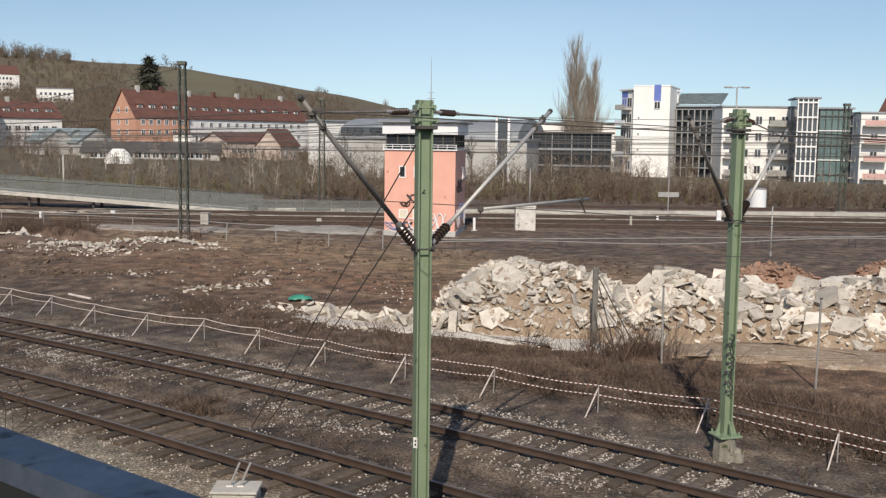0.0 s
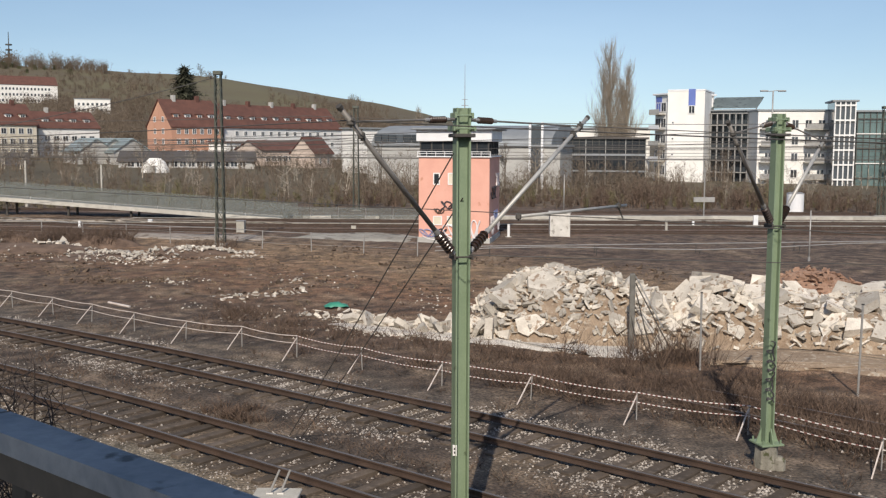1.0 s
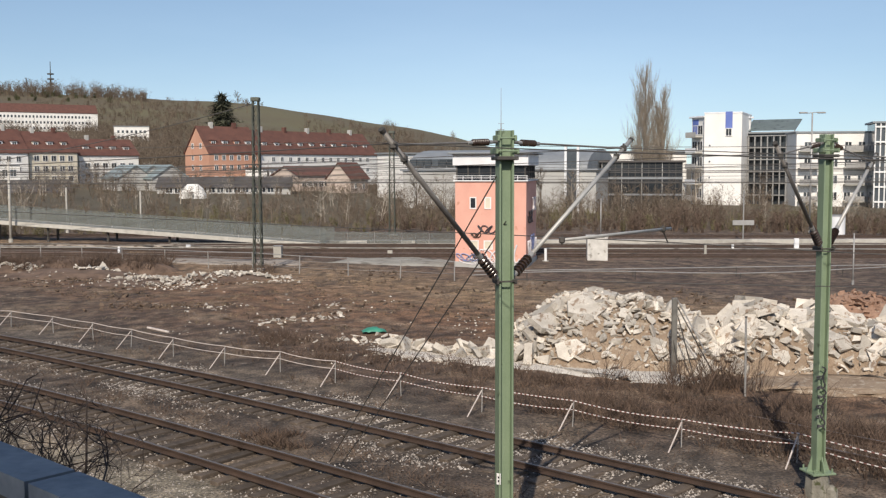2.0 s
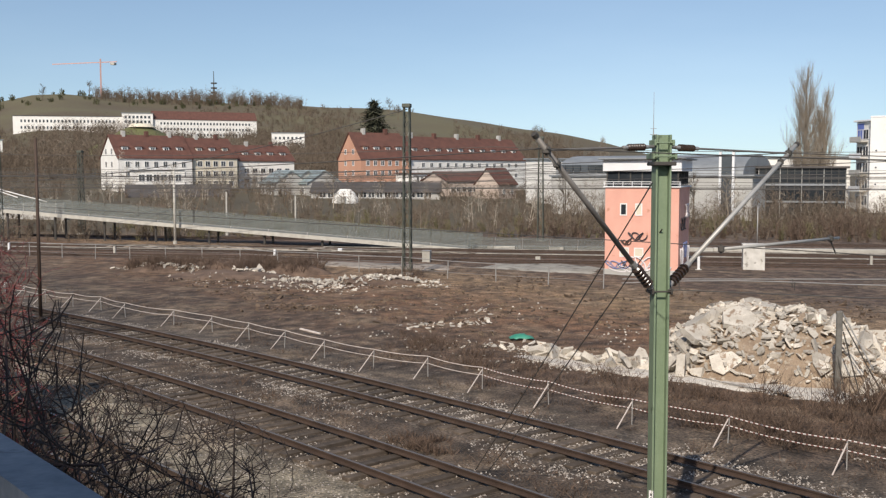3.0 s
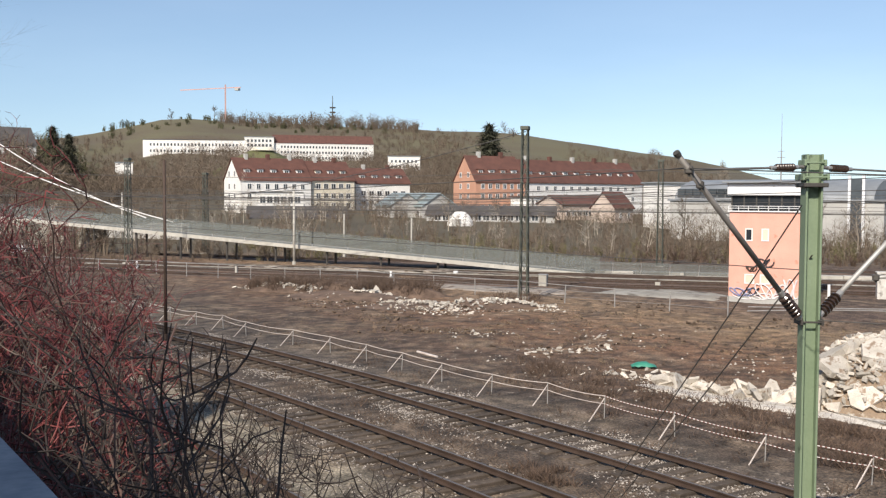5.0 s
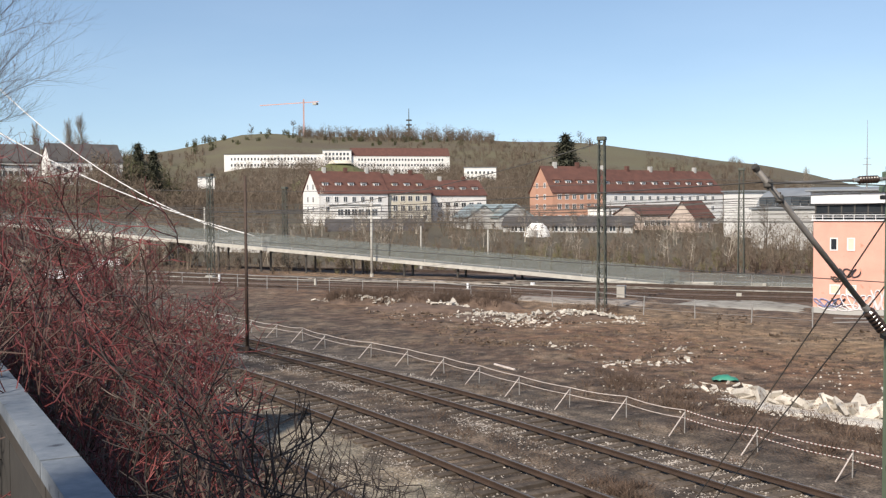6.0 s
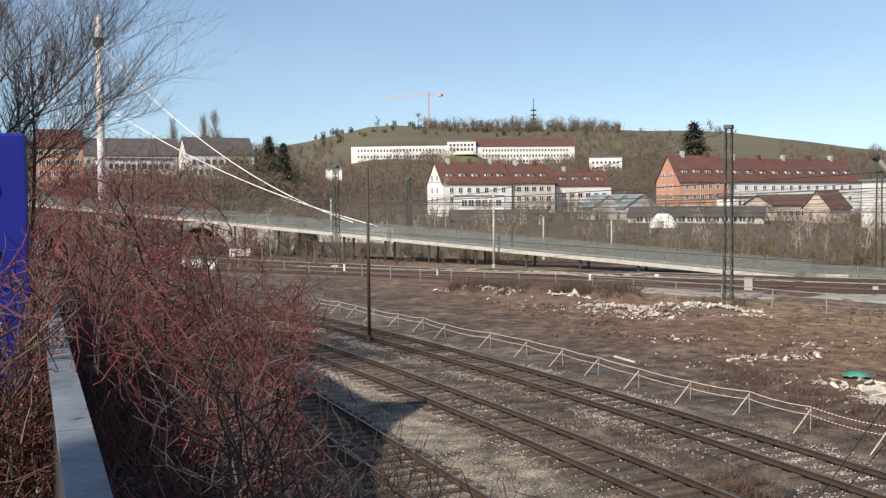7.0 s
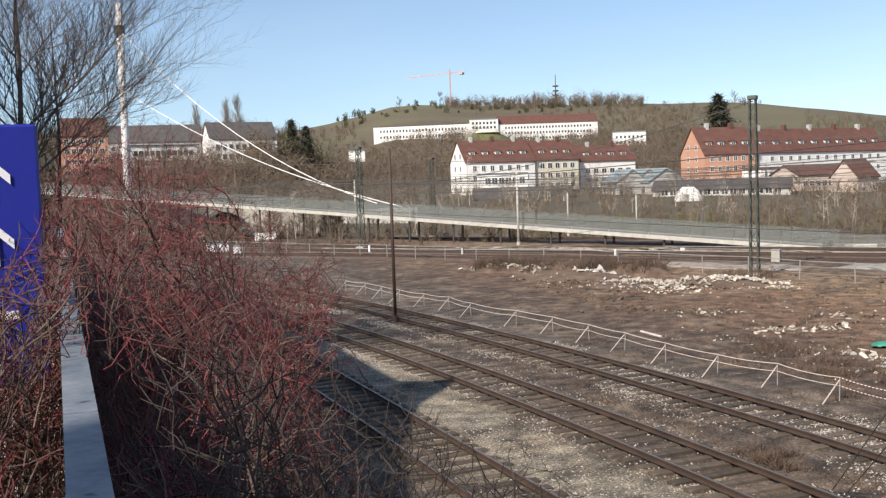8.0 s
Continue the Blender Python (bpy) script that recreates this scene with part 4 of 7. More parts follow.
# relay box, concrete cabinet, drum by the platform
relay = thing("relay_box", (-17.55, 74.6, 0), "small pale grey relay box beside the lattice mast", "relay box")
bm = bmesh.new()
box(bm, (-0.3, -0.25, 0.0), (0.3, 0.25, 0.92), None, 0.03)
part("cabinet", bm, CONCRETE, relay)
bm = bmesh.new()
box(bm, (-0.34, -0.29, 0.92), (0.34, 0.29, 0.98), None, 0.02)
part("lid", bm, GALV, relay)
cab = thing("concrete_cabinet", (5.95, 74.2, 0), "square weathered pale concrete cabinet standing in the yard", "cabinet")
bm = bmesh.new()
box(bm, (-0.72, -0.6, -0.05), (0.72, 0.6, 1.70), None, 0.04)
part("body", bm, PALE_CONCRETE, cab)
bm = bmesh.new()
box(bm, (-0.77, -0.65, 1.70), (0.77, 0.65, 1.82), None, 0.03)
part("slab", bm, PALE_CONCRETE, cab)
for x in (-0.62, 0.62):
    bm = bmesh.new()
    box(bm, (x - 0.11, -0.66, -0.05), (x + 0.11, -0.6, 1.70), None, 0.02)
    part("corner_rib", bm, PALE_CONCRETE, cab)
drum = thing("white_drum", (31.2, 101.0, 0), "white round tank behind the platform", "tank")
bm = bmesh.new()
rod(bm, (0, 0, -0.1), (0, 0, 1.95), 0.82, n=28)
part("shell", bm, WHITE_PAINT, drum, smooth=False)
bm = bmesh.new()
rod(bm, (0, 0, 1.95), (0, 0, 2.05), 0.86, 0.6, n=28)
part("lid", bm, GALV, drum)

# ---- signal tower ----
tw = thing("signal_tower", (-4.0, 68.45, 0), "salmon rendered signal tower with white top and graffiti", "signal tower", turn=-8.0)
TWW, TWD = 4.8, 5.6
bm = bmesh.new()
box(bm, (0, 0, -0.1), (TWW, TWD, 5.80), None, 0.02)
shaft = part("wall", bm, TOWER_ORANGE, tw)
bm = bmesh.new()
box(bm, (-0.06, -0.06, -0.1), (TWW + 0.06, TWD + 0.06, 0.42), None, 0.02)
part("plinth", bm, GREY_RENDER, tw)
bm = bmesh.new()
box(bm, (0.12, 0.12, 5.80), (TWW - 0.12, TWD - 0.12, 6.85))
part("cabin", bm, GLASS, tw, "dark glazed signal cabin")
for i in range(7):
    bm = bmesh.new()
    x = 0.1 + i * (TWW - 0.2) / 6
    box(bm, (x - 0.04, 0.06, 6.0), (x + 0.04, 0.12, 6.85))
    part("mullion", bm, DARK_STEEL, tw)
for i in range(6):
    bm = bmesh.new()
    y = 0.5 + i * (TWD - 0.8) / 5
    box(bm, (TWW - 0.12, y - 0.04, 6.0), (TWW - 0.06, y + 0.04, 6.85))
    part("mullion", bm, DARK_STEEL, tw)
bm = bmesh.new()
box(bm, (-0.12, -0.12, 5.80), (TWW + 0.12, TWD + 0.12, 5.88), None, 0.01)
part("sill_band", bm, WHITE_PAINT, tw)
bm = bmesh.new()
for z in (6.02, 6.16):
    box(bm, (-0.1, -0.13, z), (TWW + 0.1, -0.10, z + 0.035))
for i in range(9):
    x = -0.05 + i * (TWW + 0.1) / 8
    box(bm, (x - 0.018, -0.13, 5.86), (x + 0.018, -0.10, 6.16))
part("rail", bm, WHITE_PAINT, tw)
bm = bmesh.new()
box(bm, (-0.15, -0.15, 6.85), (TWW + 0.15, TWD + 0.15, 7.62), None, 0.03)
part("fascia", bm, WHITE_PAINT, tw)
bm = bmesh.new()
box(bm, (-0.45, -0.45, 7.62), (TWW + 0.45, TWD + 0.45, 7.74), None, 0.03)
part("roof", bm, ROOF_GREY, tw)


def small_window(parent, x, z, w, h, y=0.0, blind=False, material=None):
    bm = bmesh.new()
    for lo, hi in (((x - w / 2, y - 0.04, z - h / 2), (x - w / 2 + 0.07, y, z + h / 2)), ((x + w / 2 - 0.07, y - 0.04, z - h / 2), (x + w / 2, y, z + h / 2)),
                   ((x - w / 2 + 0.07, y - 0.04, z - h / 2), (x + w / 2 - 0.07, y, z - h / 2 + 0.07)), ((x - w / 2 + 0.07, y - 0.04, z + h / 2 - 0.07), (x + w / 2 - 0.07, y, z + h / 2))):
        box(bm, lo, hi)
    win = part("window", bm, FRAME_WHITE, parent)
    bm = bmesh.new()
    box(bm, (x - w / 2 + 0.07, y - 0.015, z - h / 2 + 0.07), (x + w / 2 - 0.07, y - 0.005, z + h / 2 - 0.07))
    part("board" if blind else "pane", bm, (material or CREAM_RENDER) if blind else GLASS, win)
    return win


small_window(tw, 1.22, 4.36, 0.46, 0.80)
small_window(tw, 2.22, 4.36, 0.46, 0.80, blind=True)
small_window(tw, 1.30, 1.55, 0.62, 0.62, blind=True)
small_window(tw, 2.25, 1.55, 0.62, 0.62, blind=True)
rnd = random.Random(8)


def graffiti(parent, spots, y, axis="x"):
    """Sprayed tags: one looping line of paint each."""
    for k, (x, z, w, h, mat) in enumerate(spots):
        line = []
        for i in range(52):
            a = i * 0.31
            u, q = x + w * (i / 52 - 0.5) + 0.16 * w * math.cos(a * 1.7 + k), z + 0.5 * h * math.sin(a * 1.3 + k)
            line.append(Vector((u, y, q)) if axis == "x" else Vector((y, u, q)))
        v, f = [], []
        tube(v, f, line, [0.05 * min(1, h + 0.3)] * 52, 4)
        mesh_ob("graffiti", v, f, mat, parent)


graffiti(tw, [(0.9, 0.7, 1.5, 0.5, GRAFFITI_BLUE), (2.6, 0.8, 1.6, 0.9, GRAFFITI_WHITE), (1.9, 0.45, 2.6, 0.4, GRAFFITI_WHITE), (1.5, 0.75, 0.9, 0.5, GRAFFITI_DARK), (3.8, 1.0, 0.9, 1.2, GRAFFITI_WHITE), (2.1, 2.6, 1.1, 0.5, GRAFFITI_DARK), (1.4, 2.2, 0.6, 0.3, RAIL_RUST)], -0.068)
graffiti(tw, [(1.2, 1.2, 1.4, 1.2, GRAFFITI_WHITE), (3.0, 1.6, 1.6, 1.0, GRAFFITI_BLUE), (4.6, 1.2, 1.2, 1.2, GRAFFITI_WHITE), (2.0, 3.4, 2.2, 0.8, GRAFFITI_DARK), (3.8, 4.2, 1.8, 0.9, GRAFFITI_WHITE)], TWW + 0.068, "y")
bm = bmesh.new()
rod(bm, (2.8, 2.0, 7.7), (2.8, 2.0, 9.7), 0.05, 0.035, n=8)
rod(bm, (2.8, 2.0, 9.7), (2.8, 2.0, 12.1), 0.025, 0.012, n=6)
rod(bm, (2.55, 2.0, 9.3), (3.05, 2.0, 9.3), 0.02, n=6)
rod(bm, (2.6, 2.0, 9.7), (3.0, 2.0, 9.7), 0.015, n=6)
part("antenna", bm, GALV, tw)

# ---- low barrier beside the siding ----
FEET = [(-38.6, 50.9), (-36.4, 49.9), (-34.3, 48.6), (-32.2, 47.3), (-29.9, 46.2), (-27.6, 45.0), (-25.4, 43.4), (-21.9, 41.4), (-19.4, 40.0), (-17.0, 38.3), (-14.9, 36.8), (-12.7, 35.1),
        (-10.35, 33.4), (-8.2, 32.45), (-6.1, 30.9), (-3.85, 29.3), (-1.4, 27.4), (1.0, 25.85), (3.5, 24.1), (5.9, 22.9), (8.0, 20.4), (10.1, 18.6), (12.3, 16.9)]
bar = thing("safety_barrier", (0, 0, 0), "low white safety barrier with leaning struts along the siding", "barrier", kind="structure")
heads = []
rnd = random.Random(3)
for x, y in FEET:
    f = Vector((x, y, lie(x, y)))
    p = f + NRM * 0.62 + Vector((0, 0, 0))
    p.z = lie(p.x, p.y)
    bm = bmesh.new()
    flat_bar(bm, p, p + Vector((rnd.uniform(-0.04, 0.04), 0, 0.70)), 0.026, 0.026)
    post_ob = part("post", bm, GALV, bar)
    bm = bmesh.new()
    flat_bar(bm, f, p + Vector((0, 0, 0.62)), 0.028, 0.022)
    part("strut", bm, TAPE, bar)
    heads.append(p)
for k in range(len(heads) - 1):
    for z, r in ((0.69, 0.014), (0.45, 0.012)):
        a, c = heads[k] + Vector((0, 0, z)), heads[k + 1] + Vector((0, 0, z))
        bm = bmesh.new()
        prev = a
        dz = rnd.uniform(0.01, 0.07)
        for i in range(1, 7):
            q = a.lerp(c, i / 6)
            q.z -= dz * 4 * (i / 6) * (1 - i / 6)
            rod(bm, prev, q, r, n=6)
            prev = q
        part("rail", bm, STRIPES if k >= 14 else TAPE, bar)

# wires over the main line
for y, z, sg in ((75.5, 6.9, 0.6), (75.6, 5.6, 0.05), (80.2, 7.0, 0.6), (80.3, 5.6, 0.05), (85.2, 7.0, 0.6), (85.3, 5.5, 0.05), (97.6, 7.2, 0.6), (97.7, 5.6, 0.05), (71.5, 8.6, 0.5), (90.5, 6.2, 0.3), (94.0, 7.4, 0.5), (101.0, 6.6, 0.4), (104.0, 5.4, 0.1)):
    wire("overhead_wire", [(-118, y - 1.5, z), (-62, y - 0.8, z), (-12, y, z), (38, y + 0.8, z), (84, y + 1.4, z)], 0.02, WIRE, "thin dark overhead wire above the main line", sag=sg)
for z0, z1, y in ((8.0, 6.6, 84.0), (7.2, 5.9, 84.2), (6.4, 5.2, 84.4)):
    wire("overhead_wire", [(-11.75, 98.0, z0), (-60.5, y, z1), (-118.0, 92.0, z1 + 1.5)], 0.022, WIRE, "thin sagging overhead wire by the footbridge", sag=0.7)
wire("overhead_wire", [(-16.6, 65, 10.9), (-62, 84, 6.0)], 0.03, WIRE, "long sagging wire from the lattice mast", sag=1.2)

# ---- rubble heaps ----
def chunk_mesh(seed, flat):
    """A broken slab of concrete: the hull of a few jittered corners."""
    rnd = random.Random(seed)
    bm = bmesh.new()
    a, c, h = rnd.uniform(0.8, 1.25), rnd.uniform(0.5, 0.95), flat * rnd.uniform(0.8, 1.3)
    for i in range(rnd.choice((4, 5, 6))):
        w = i * 1.2 + rnd.uniform(-0.35, 0.35)
        q = rnd.uniform(0.75, 1.15)
        x, y = math.cos(w) * a * q, math.sin(w) * c * q
        bm.verts.new((x, y, h * rnd.uniform(0.75, 1)))
        bm.verts.new((x * rnd.uniform(0.82, 1.05), y * rnd.uniform(0.82, 1.05), -h * rnd.uniform(0.75, 1)))
    r = bmesh.ops.convex_hull(bm, input=bm.verts)
    junk = [g for g in r["geom_interior"] + r["geom_unused"] if isinstance(g, bmesh.types.BMVert)]
    bmesh.ops.delete(bm, geom=list(set(junk)), context="VERTS")
    bmesh.ops.recalc_face_normals(bm, faces=bm.faces)
    me = bpy.data.meshes.new("concrete_chunk")
    bm.to_mesh(me)
    bm.free()
    me.materials.append(RUBBLE)
    return me


CHUNKS = [chunk_mesh(i, 0.15 if i % 4 else 0.34) for i in range(14)]
CHUNK_GEO = [([tuple(v.co) for v in m.vertices], [tuple(p.vertices) for p in m.polygons]) for m in CHUNKS]
# heap humps: centre, radii, height
HUMPS = [(2.6, 37.2, 3.0, 3.9, 2.05), (4.3, 36.6, 2.0, 3.5, 2.1), (5.6, 35.6, 1.7, 2.8, 1.75), (8.2, 35.2, 2.0, 2.6, 2.05), (10.4, 35.6, 2.4, 2.9, 1.75), (12.6, 34.6, 2.3, 2.8, 1.6), (15.6, 35.4, 3.2, 3.2, 1.8), (19.5, 35.0, 3.5, 3.4, 1.9),
         ]
DIRT_HUMPS = [(13.6, 41.2, 2.4, 2.2, 1.75), (14.6, 41.0, 1.5, 1.4, 1.5), (18.4, 40.9, 2.8, 2.4, 1.95), (19.6, 41.1, 1.8, 1.6, 2.1), (23.0, 41.0, 4.0, 2.6, 1.9)]


def heap(x, y, humps):
    z = 0.0
    for cx, cy, rx, ry, h in humps:
        q = ((x - cx) / rx) ** 2 + ((y - cy) / ry) ** 2
        if q < 1:
            z = max(z, h * (1 - q) ** 0.75)
    return z


def heap_mesh(name, humps, x0, x1, y0, y1, step, label, material, parent):
    v, f = [], []
    nx, ny = int((x1 - x0) / step), int((y1 - y0) / step)
    for j in range(ny + 1):
        for i in range(nx + 1):
            x, y = x0 + i * step, y0 + j * step
            h = heap(x, y, humps)
            h += (0.16 * noise.noise((x * 0.9, y * 0.9, 1)) + 0.07 * noise.noise((x * 2.6, y * 2.6, 2))) * min(h * 2, 1) if h else 0
            v.append((x, y, lie(x, y) + h - 0.12))
    for j in range(ny):
        for i in range(nx):
            a = j * (nx + 1) + i
            f.append((a, a + 1, a + nx + 2, a + nx + 1))
    return mesh_ob(name, v, f, material, parent, label)


rub = thing("rubble_heap", (0, 0, 0), "long heap of broken pale concrete slabs and sandy dirt", "rubble heap")
heap_mesh("dirt_mound", HUMPS, -1, 24, 31, 43.5, 0.3, "sandy brown dirt mound", RUBBLE_DIRT, rub)
dirt_ob = thing("dirt_heap", (0, 0, 0), "reddish brown earth heaps behind the concrete rubble", "dirt heap")
heap_mesh("dirt_mound", DIRT_HUMPS, 10, 28, 38, 45, 0.25, "crumbly reddish earth mound", RED_DIRT, dirt_ob)
rnd = random.Random(77)
# single slabs along the facing side of the heap
count = 0
while count < 290:
    x, y = rnd.uniform(-0.5, 19), rnd.uniform(32, 39)
    h = heap(x, y, HUMPS)
    if h < 0.12 or (x > 12 and h < 0.4 and rnd.random() < 0.5):
        continue
    if noise.noise((x * 0.6, y * 0.6, 4)) > 0.36 or ((x - 3.6) / 1.0) ** 2 + ((y - 34.6) / 1.6) ** 2 < 1:
        continue
    dx = heap(x + 0.2, y, HUMPS) - heap(x - 0.2, y, HUMPS)
    dy = heap(x, y + 0.2, HUMPS) - heap(x, y - 0.2, HUMPS)
    s = rnd.choice((0.2, 0.26, 0.34, 0.42, 0.5, 0.62)) * rnd.uniform(0.8, 1.2) * (1.2 if x > 7 else 1.0)
    nrm = Vector((-dx / 0.4, -dy / 0.4, 1)).normalized()
    nrm = (nrm + Vector((rnd.gauss(0, 0.3), rnd.gauss(0, 0.3), 0))).normalized()
    rot = nrm.to_track_quat("Z", "Y").to_matrix().to_4x4() @ Matrix.Rotation(rnd.uniform(0, 6.28), 4, "Z")
    piece("concrete_chunk", CHUNKS[rnd.randrange(14)], rub, Matrix.Translation((x, y, lie(x, y) + h - 0.02)) @ rot @ Matrix.Scale(s, 4))
    count += 1


def joined_chunks(name, spots, label, seed, material, parent=None, kind="stuff", tilt=0.5):
    """Smaller debris in one mesh: (x, y, z, size)."""
    rnd = random.Random(seed)
    v, f = [], []
    for x, y, z, s in spots:
        vs, fs = CHUNK_GEO[rnd.randrange(14)]
        m = Matrix.Translation((x, y, z)) @ Euler((rnd.gauss(0, tilt), rnd.gauss(0, tilt), rnd.uniform(0, 6.28))).to_matrix().to_4x4() @ Matrix.Scale(s, 4)
        k = len(v)
        v += [tuple(m @ Vector(p)) for p in vs]
        f += [tuple(i + k for i in p) for p in fs]
    ob = mesh_ob(name, v, f, material, parent)
    return tagged(ob, label, "" if parent else "debris", kind=kind)


spots = []
while len(spots) < 3400:
    x, y = rnd.uniform(-1, 22), rnd.uniform(31.5, 43)
    h = heap(x, y, HUMPS)
    if h > 0.05 and (y < 40 or rnd.random() < 0.25):
        spots.append((x, y, lie(x, y) + h - 0.03, rnd.choice((0.05, 0.08, 0.11, 0.15, 0.2, 0.26)) if noise.noise((x * 0.6, y * 0.6, 4)) < 0.3 else 0.06))
joined_chunks("small_debris", spots, "small broken concrete pieces over the heap", 5, RUBBLE, rub)

spots = []
while len(spots) < 1500:
    x, y = rnd.uniform(11, 27), rnd.uniform(38.6, 43)
    h = heap(x, y, DIRT_HUMPS)
    if h > 0.05:
        spots.append((x, y, lie(x, y) + h - 0.08, rnd.choice((0.05, 0.07, 0.1, 0.14, 0.22))))
joined_chunks("earth_lumps", spots, "crumbled lumps of reddish earth", 9, RED_DIRT, dirt_ob)

# row of pale lumps running left from the heap, and the dusty apron
row = thing("rubble_row", (0, 0, 0), "low row of pale broken concrete lumps in front of the yard", "rubble row")
for i in range(60):
    k = i / 59
    x, y = -4.6 + 5.4 * k + rnd.gauss(0, 0.12), 37.3 - 2.4 * k + rnd.gauss(0, 0.35)
    s = rnd.uniform(0.22, 0.52) * (0.8 + 0.4 * k)
    piece("concrete_lump", CHUNKS[rnd.choice((0, 4, 8, 12, 1, 5, 2))], row, Matrix.Translation((x, y, lie(x, y) + s * 0.38)) @ Euler((rnd.gauss(0.5, 0.6), rnd.gauss(0, 0.6), rnd.uniform(0, 6))).to_matrix().to_4x4() @ Matrix.Scale(s, 4))
overlay("mortar_dust", [(-5.6, 36.9), (-3.6, 35.3), (-1.6, 34.4), (1.3, 33.1), (3.9, 31.6), (4.9, 31.3), (5.6, 32.4), (4.5, 34), (1.5, 35.5), (-1.5, 36.6), (-4.2, 37.8)], 0.05, WHITE_DUST, "pale crushed mortar spread before the heap", 1)
overlay("concrete_strip", [(6.6, 31.2), (9.5, 30.2), (12.5, 29.2), (20, 26.5), (22, 29.5), (14.5, 31.9), (10, 33.0), (7.4, 33.6)], 0.08, RUBBLE_DIRT, "sandy strip of ground before the heap", 2)
joined_chunks("apron_debris", [(-5.5 + 11 * k + rnd.gauss(0, 0.3), 36.6 - 4.4 * k + rnd.gauss(0, 0.5), 0.04, rnd.uniform(0.03, 0.12)) for k in [rnd.random() for _ in range(1100)]], "small pale debris on the dusty apron", 6, RUBBLE)

# debris by the lattice mast and along the far yard edge
LEFT = [(-27.5, 61.5, 5.0, 2.2, 0.5), (-22.0, 58.0, 3.0, 2.5, 0.35), (-17.5, 60.5, 3.0, 1.8, 0.45), (-33, 64.5, 4.0, 1.5, 0.55), (-29.0, 65.0, 5.5, 1.9, 0.85), (-24.5, 64.6, 3.0, 1.6, 0.8)]
far_heap = thing("debris_heap", (0, 0, 0), "low weedy heap of demolition debris near the lattice mast", "rubble heap")
heap_mesh("earth_mound", LEFT, -38, -13, 54, 67, 0.5, "low brown earth mound", BRUSH, far_heap)
spots = []
# run from one end to the other, spread across it, count, sizes
for (ax, ay), (ex, ey), wd, cnt, big in (((-38.2, 65.9), (-30.2, 63.2), 0.25, 130, 0.24), ((-27.2, 61.9), (-25.4, 62.8), 0.35, 36, 0.42), ((-23.4, 59.8), (-18.0, 57.6), 0.9, 250, 0.2), ((-22.5, 57.6), (-17.0, 55.0), 0.7, 150, 0.13),
                                         ((-18.4, 60.1), (-13.9, 61.2), 0.45, 300, 0.16), ((-16.4, 57.6), (-12.5, 59.8), 0.4, 90, 0.1), ((-17.0, 48.5), (-13.5, 47.5), 0.8, 70, 0.1), ((-10.8, 43.6), (-8.0, 45.0), 0.5, 90, 0.2), ((-9.8, 48.2), (-8.4, 48.8), 0.5, 20, 0.16),
                                         ((-7.0, 39.6), (-4.6, 38.2), 0.5, 60, 0.22), ((-14.0, 52.0), (-6.0, 50.0), 2.2, 60, 0.07), ((-30.0, 60.0), (-24.0, 57.0), 1.0, 50, 0.1)):
    for _ in range(cnt):
        k = rnd.random()
        x, y = ax + (ex - ax) * k + rnd.gauss(0, wd), ay + (ey - ay) * k + rnd.gauss(0, wd)
        sz = big * rnd.uniform(0.15, 1.0) ** 2 + 0.035
        spots.append((x, y, lie(x, y) + heap(x, y, LEFT) * 0.9 - 0.02 + sz * 0.1, sz))
joined_chunks("masonry_debris", spots, "pale broken pieces of masonry", 7, RUBBLE, far_heap)

joined_chunks("earth_clods", [(x, y, lie(x, y), sz) for x, y, sz in [(rnd.uniform(-46, 16), rnd.uniform(28, 66), rnd.choice((0.05, 0.07, 0.09, 0.13, 0.2)) * rnd.uniform(0.7, 1.2)) for _ in range(9000)]
              if 26.5 < 0.6147 * x + 0.7887 * y < 50 and not (x > -2 and 30 < y < 44) and noise.noise((x * 0.16, y * 0.2, 6)) + 0.5 * noise.noise((x * 0.6, y * 0.6, 3)) > 0.02], "dark clods of earth strewn over the bare yard", 17, CLOD)
joined_chunks("earth_clods", [(rnd.gauss(-15.8, 1.6), rnd.gauss(48.2, 0.6), 0.03, rnd.uniform(0.06, 0.24)) for _ in range(260)], "dark turned clods of earth in the yard", 18, CLOD)
bm = bmesh.new()
bmesh.ops.create_grid(bm, x_segments=8, y_segments=5, size=0.5)
for vv in bm.verts:
    vv.co = Vector((vv.co.x * 0.95, vv.co.y * 0.6, 0.16 * (1 - (vv.co.x * 2) ** 2) * (1 - (vv.co.y * 2) ** 2) + 0.06 * noise.noise(vv.co * 5)))
bmesh.ops.solidify(bm, geom=bm.faces[:], thickness=0.02)
tarp = part("green_sheet", bm, TARP, None, "", True)
tarp.matrix_world = pose(-5.75, 40.6, 0.18, 0, 0, 15)
tagged(tarp, "crumpled green plastic sheet lying on the yard", "sheet")
bm = bmesh.new()
box(bm, (-0.62, -0.05, 0.0), (0.62, 0.05, 0.07), None, 0.015)
pk = part("plank", bm, TAPE)
pk.matrix_world = pose(-14.55, 40.3, 0.16, 0, 4, -28)
tagged(pk, "pale reddish plank lying behind the barrier", "plank")


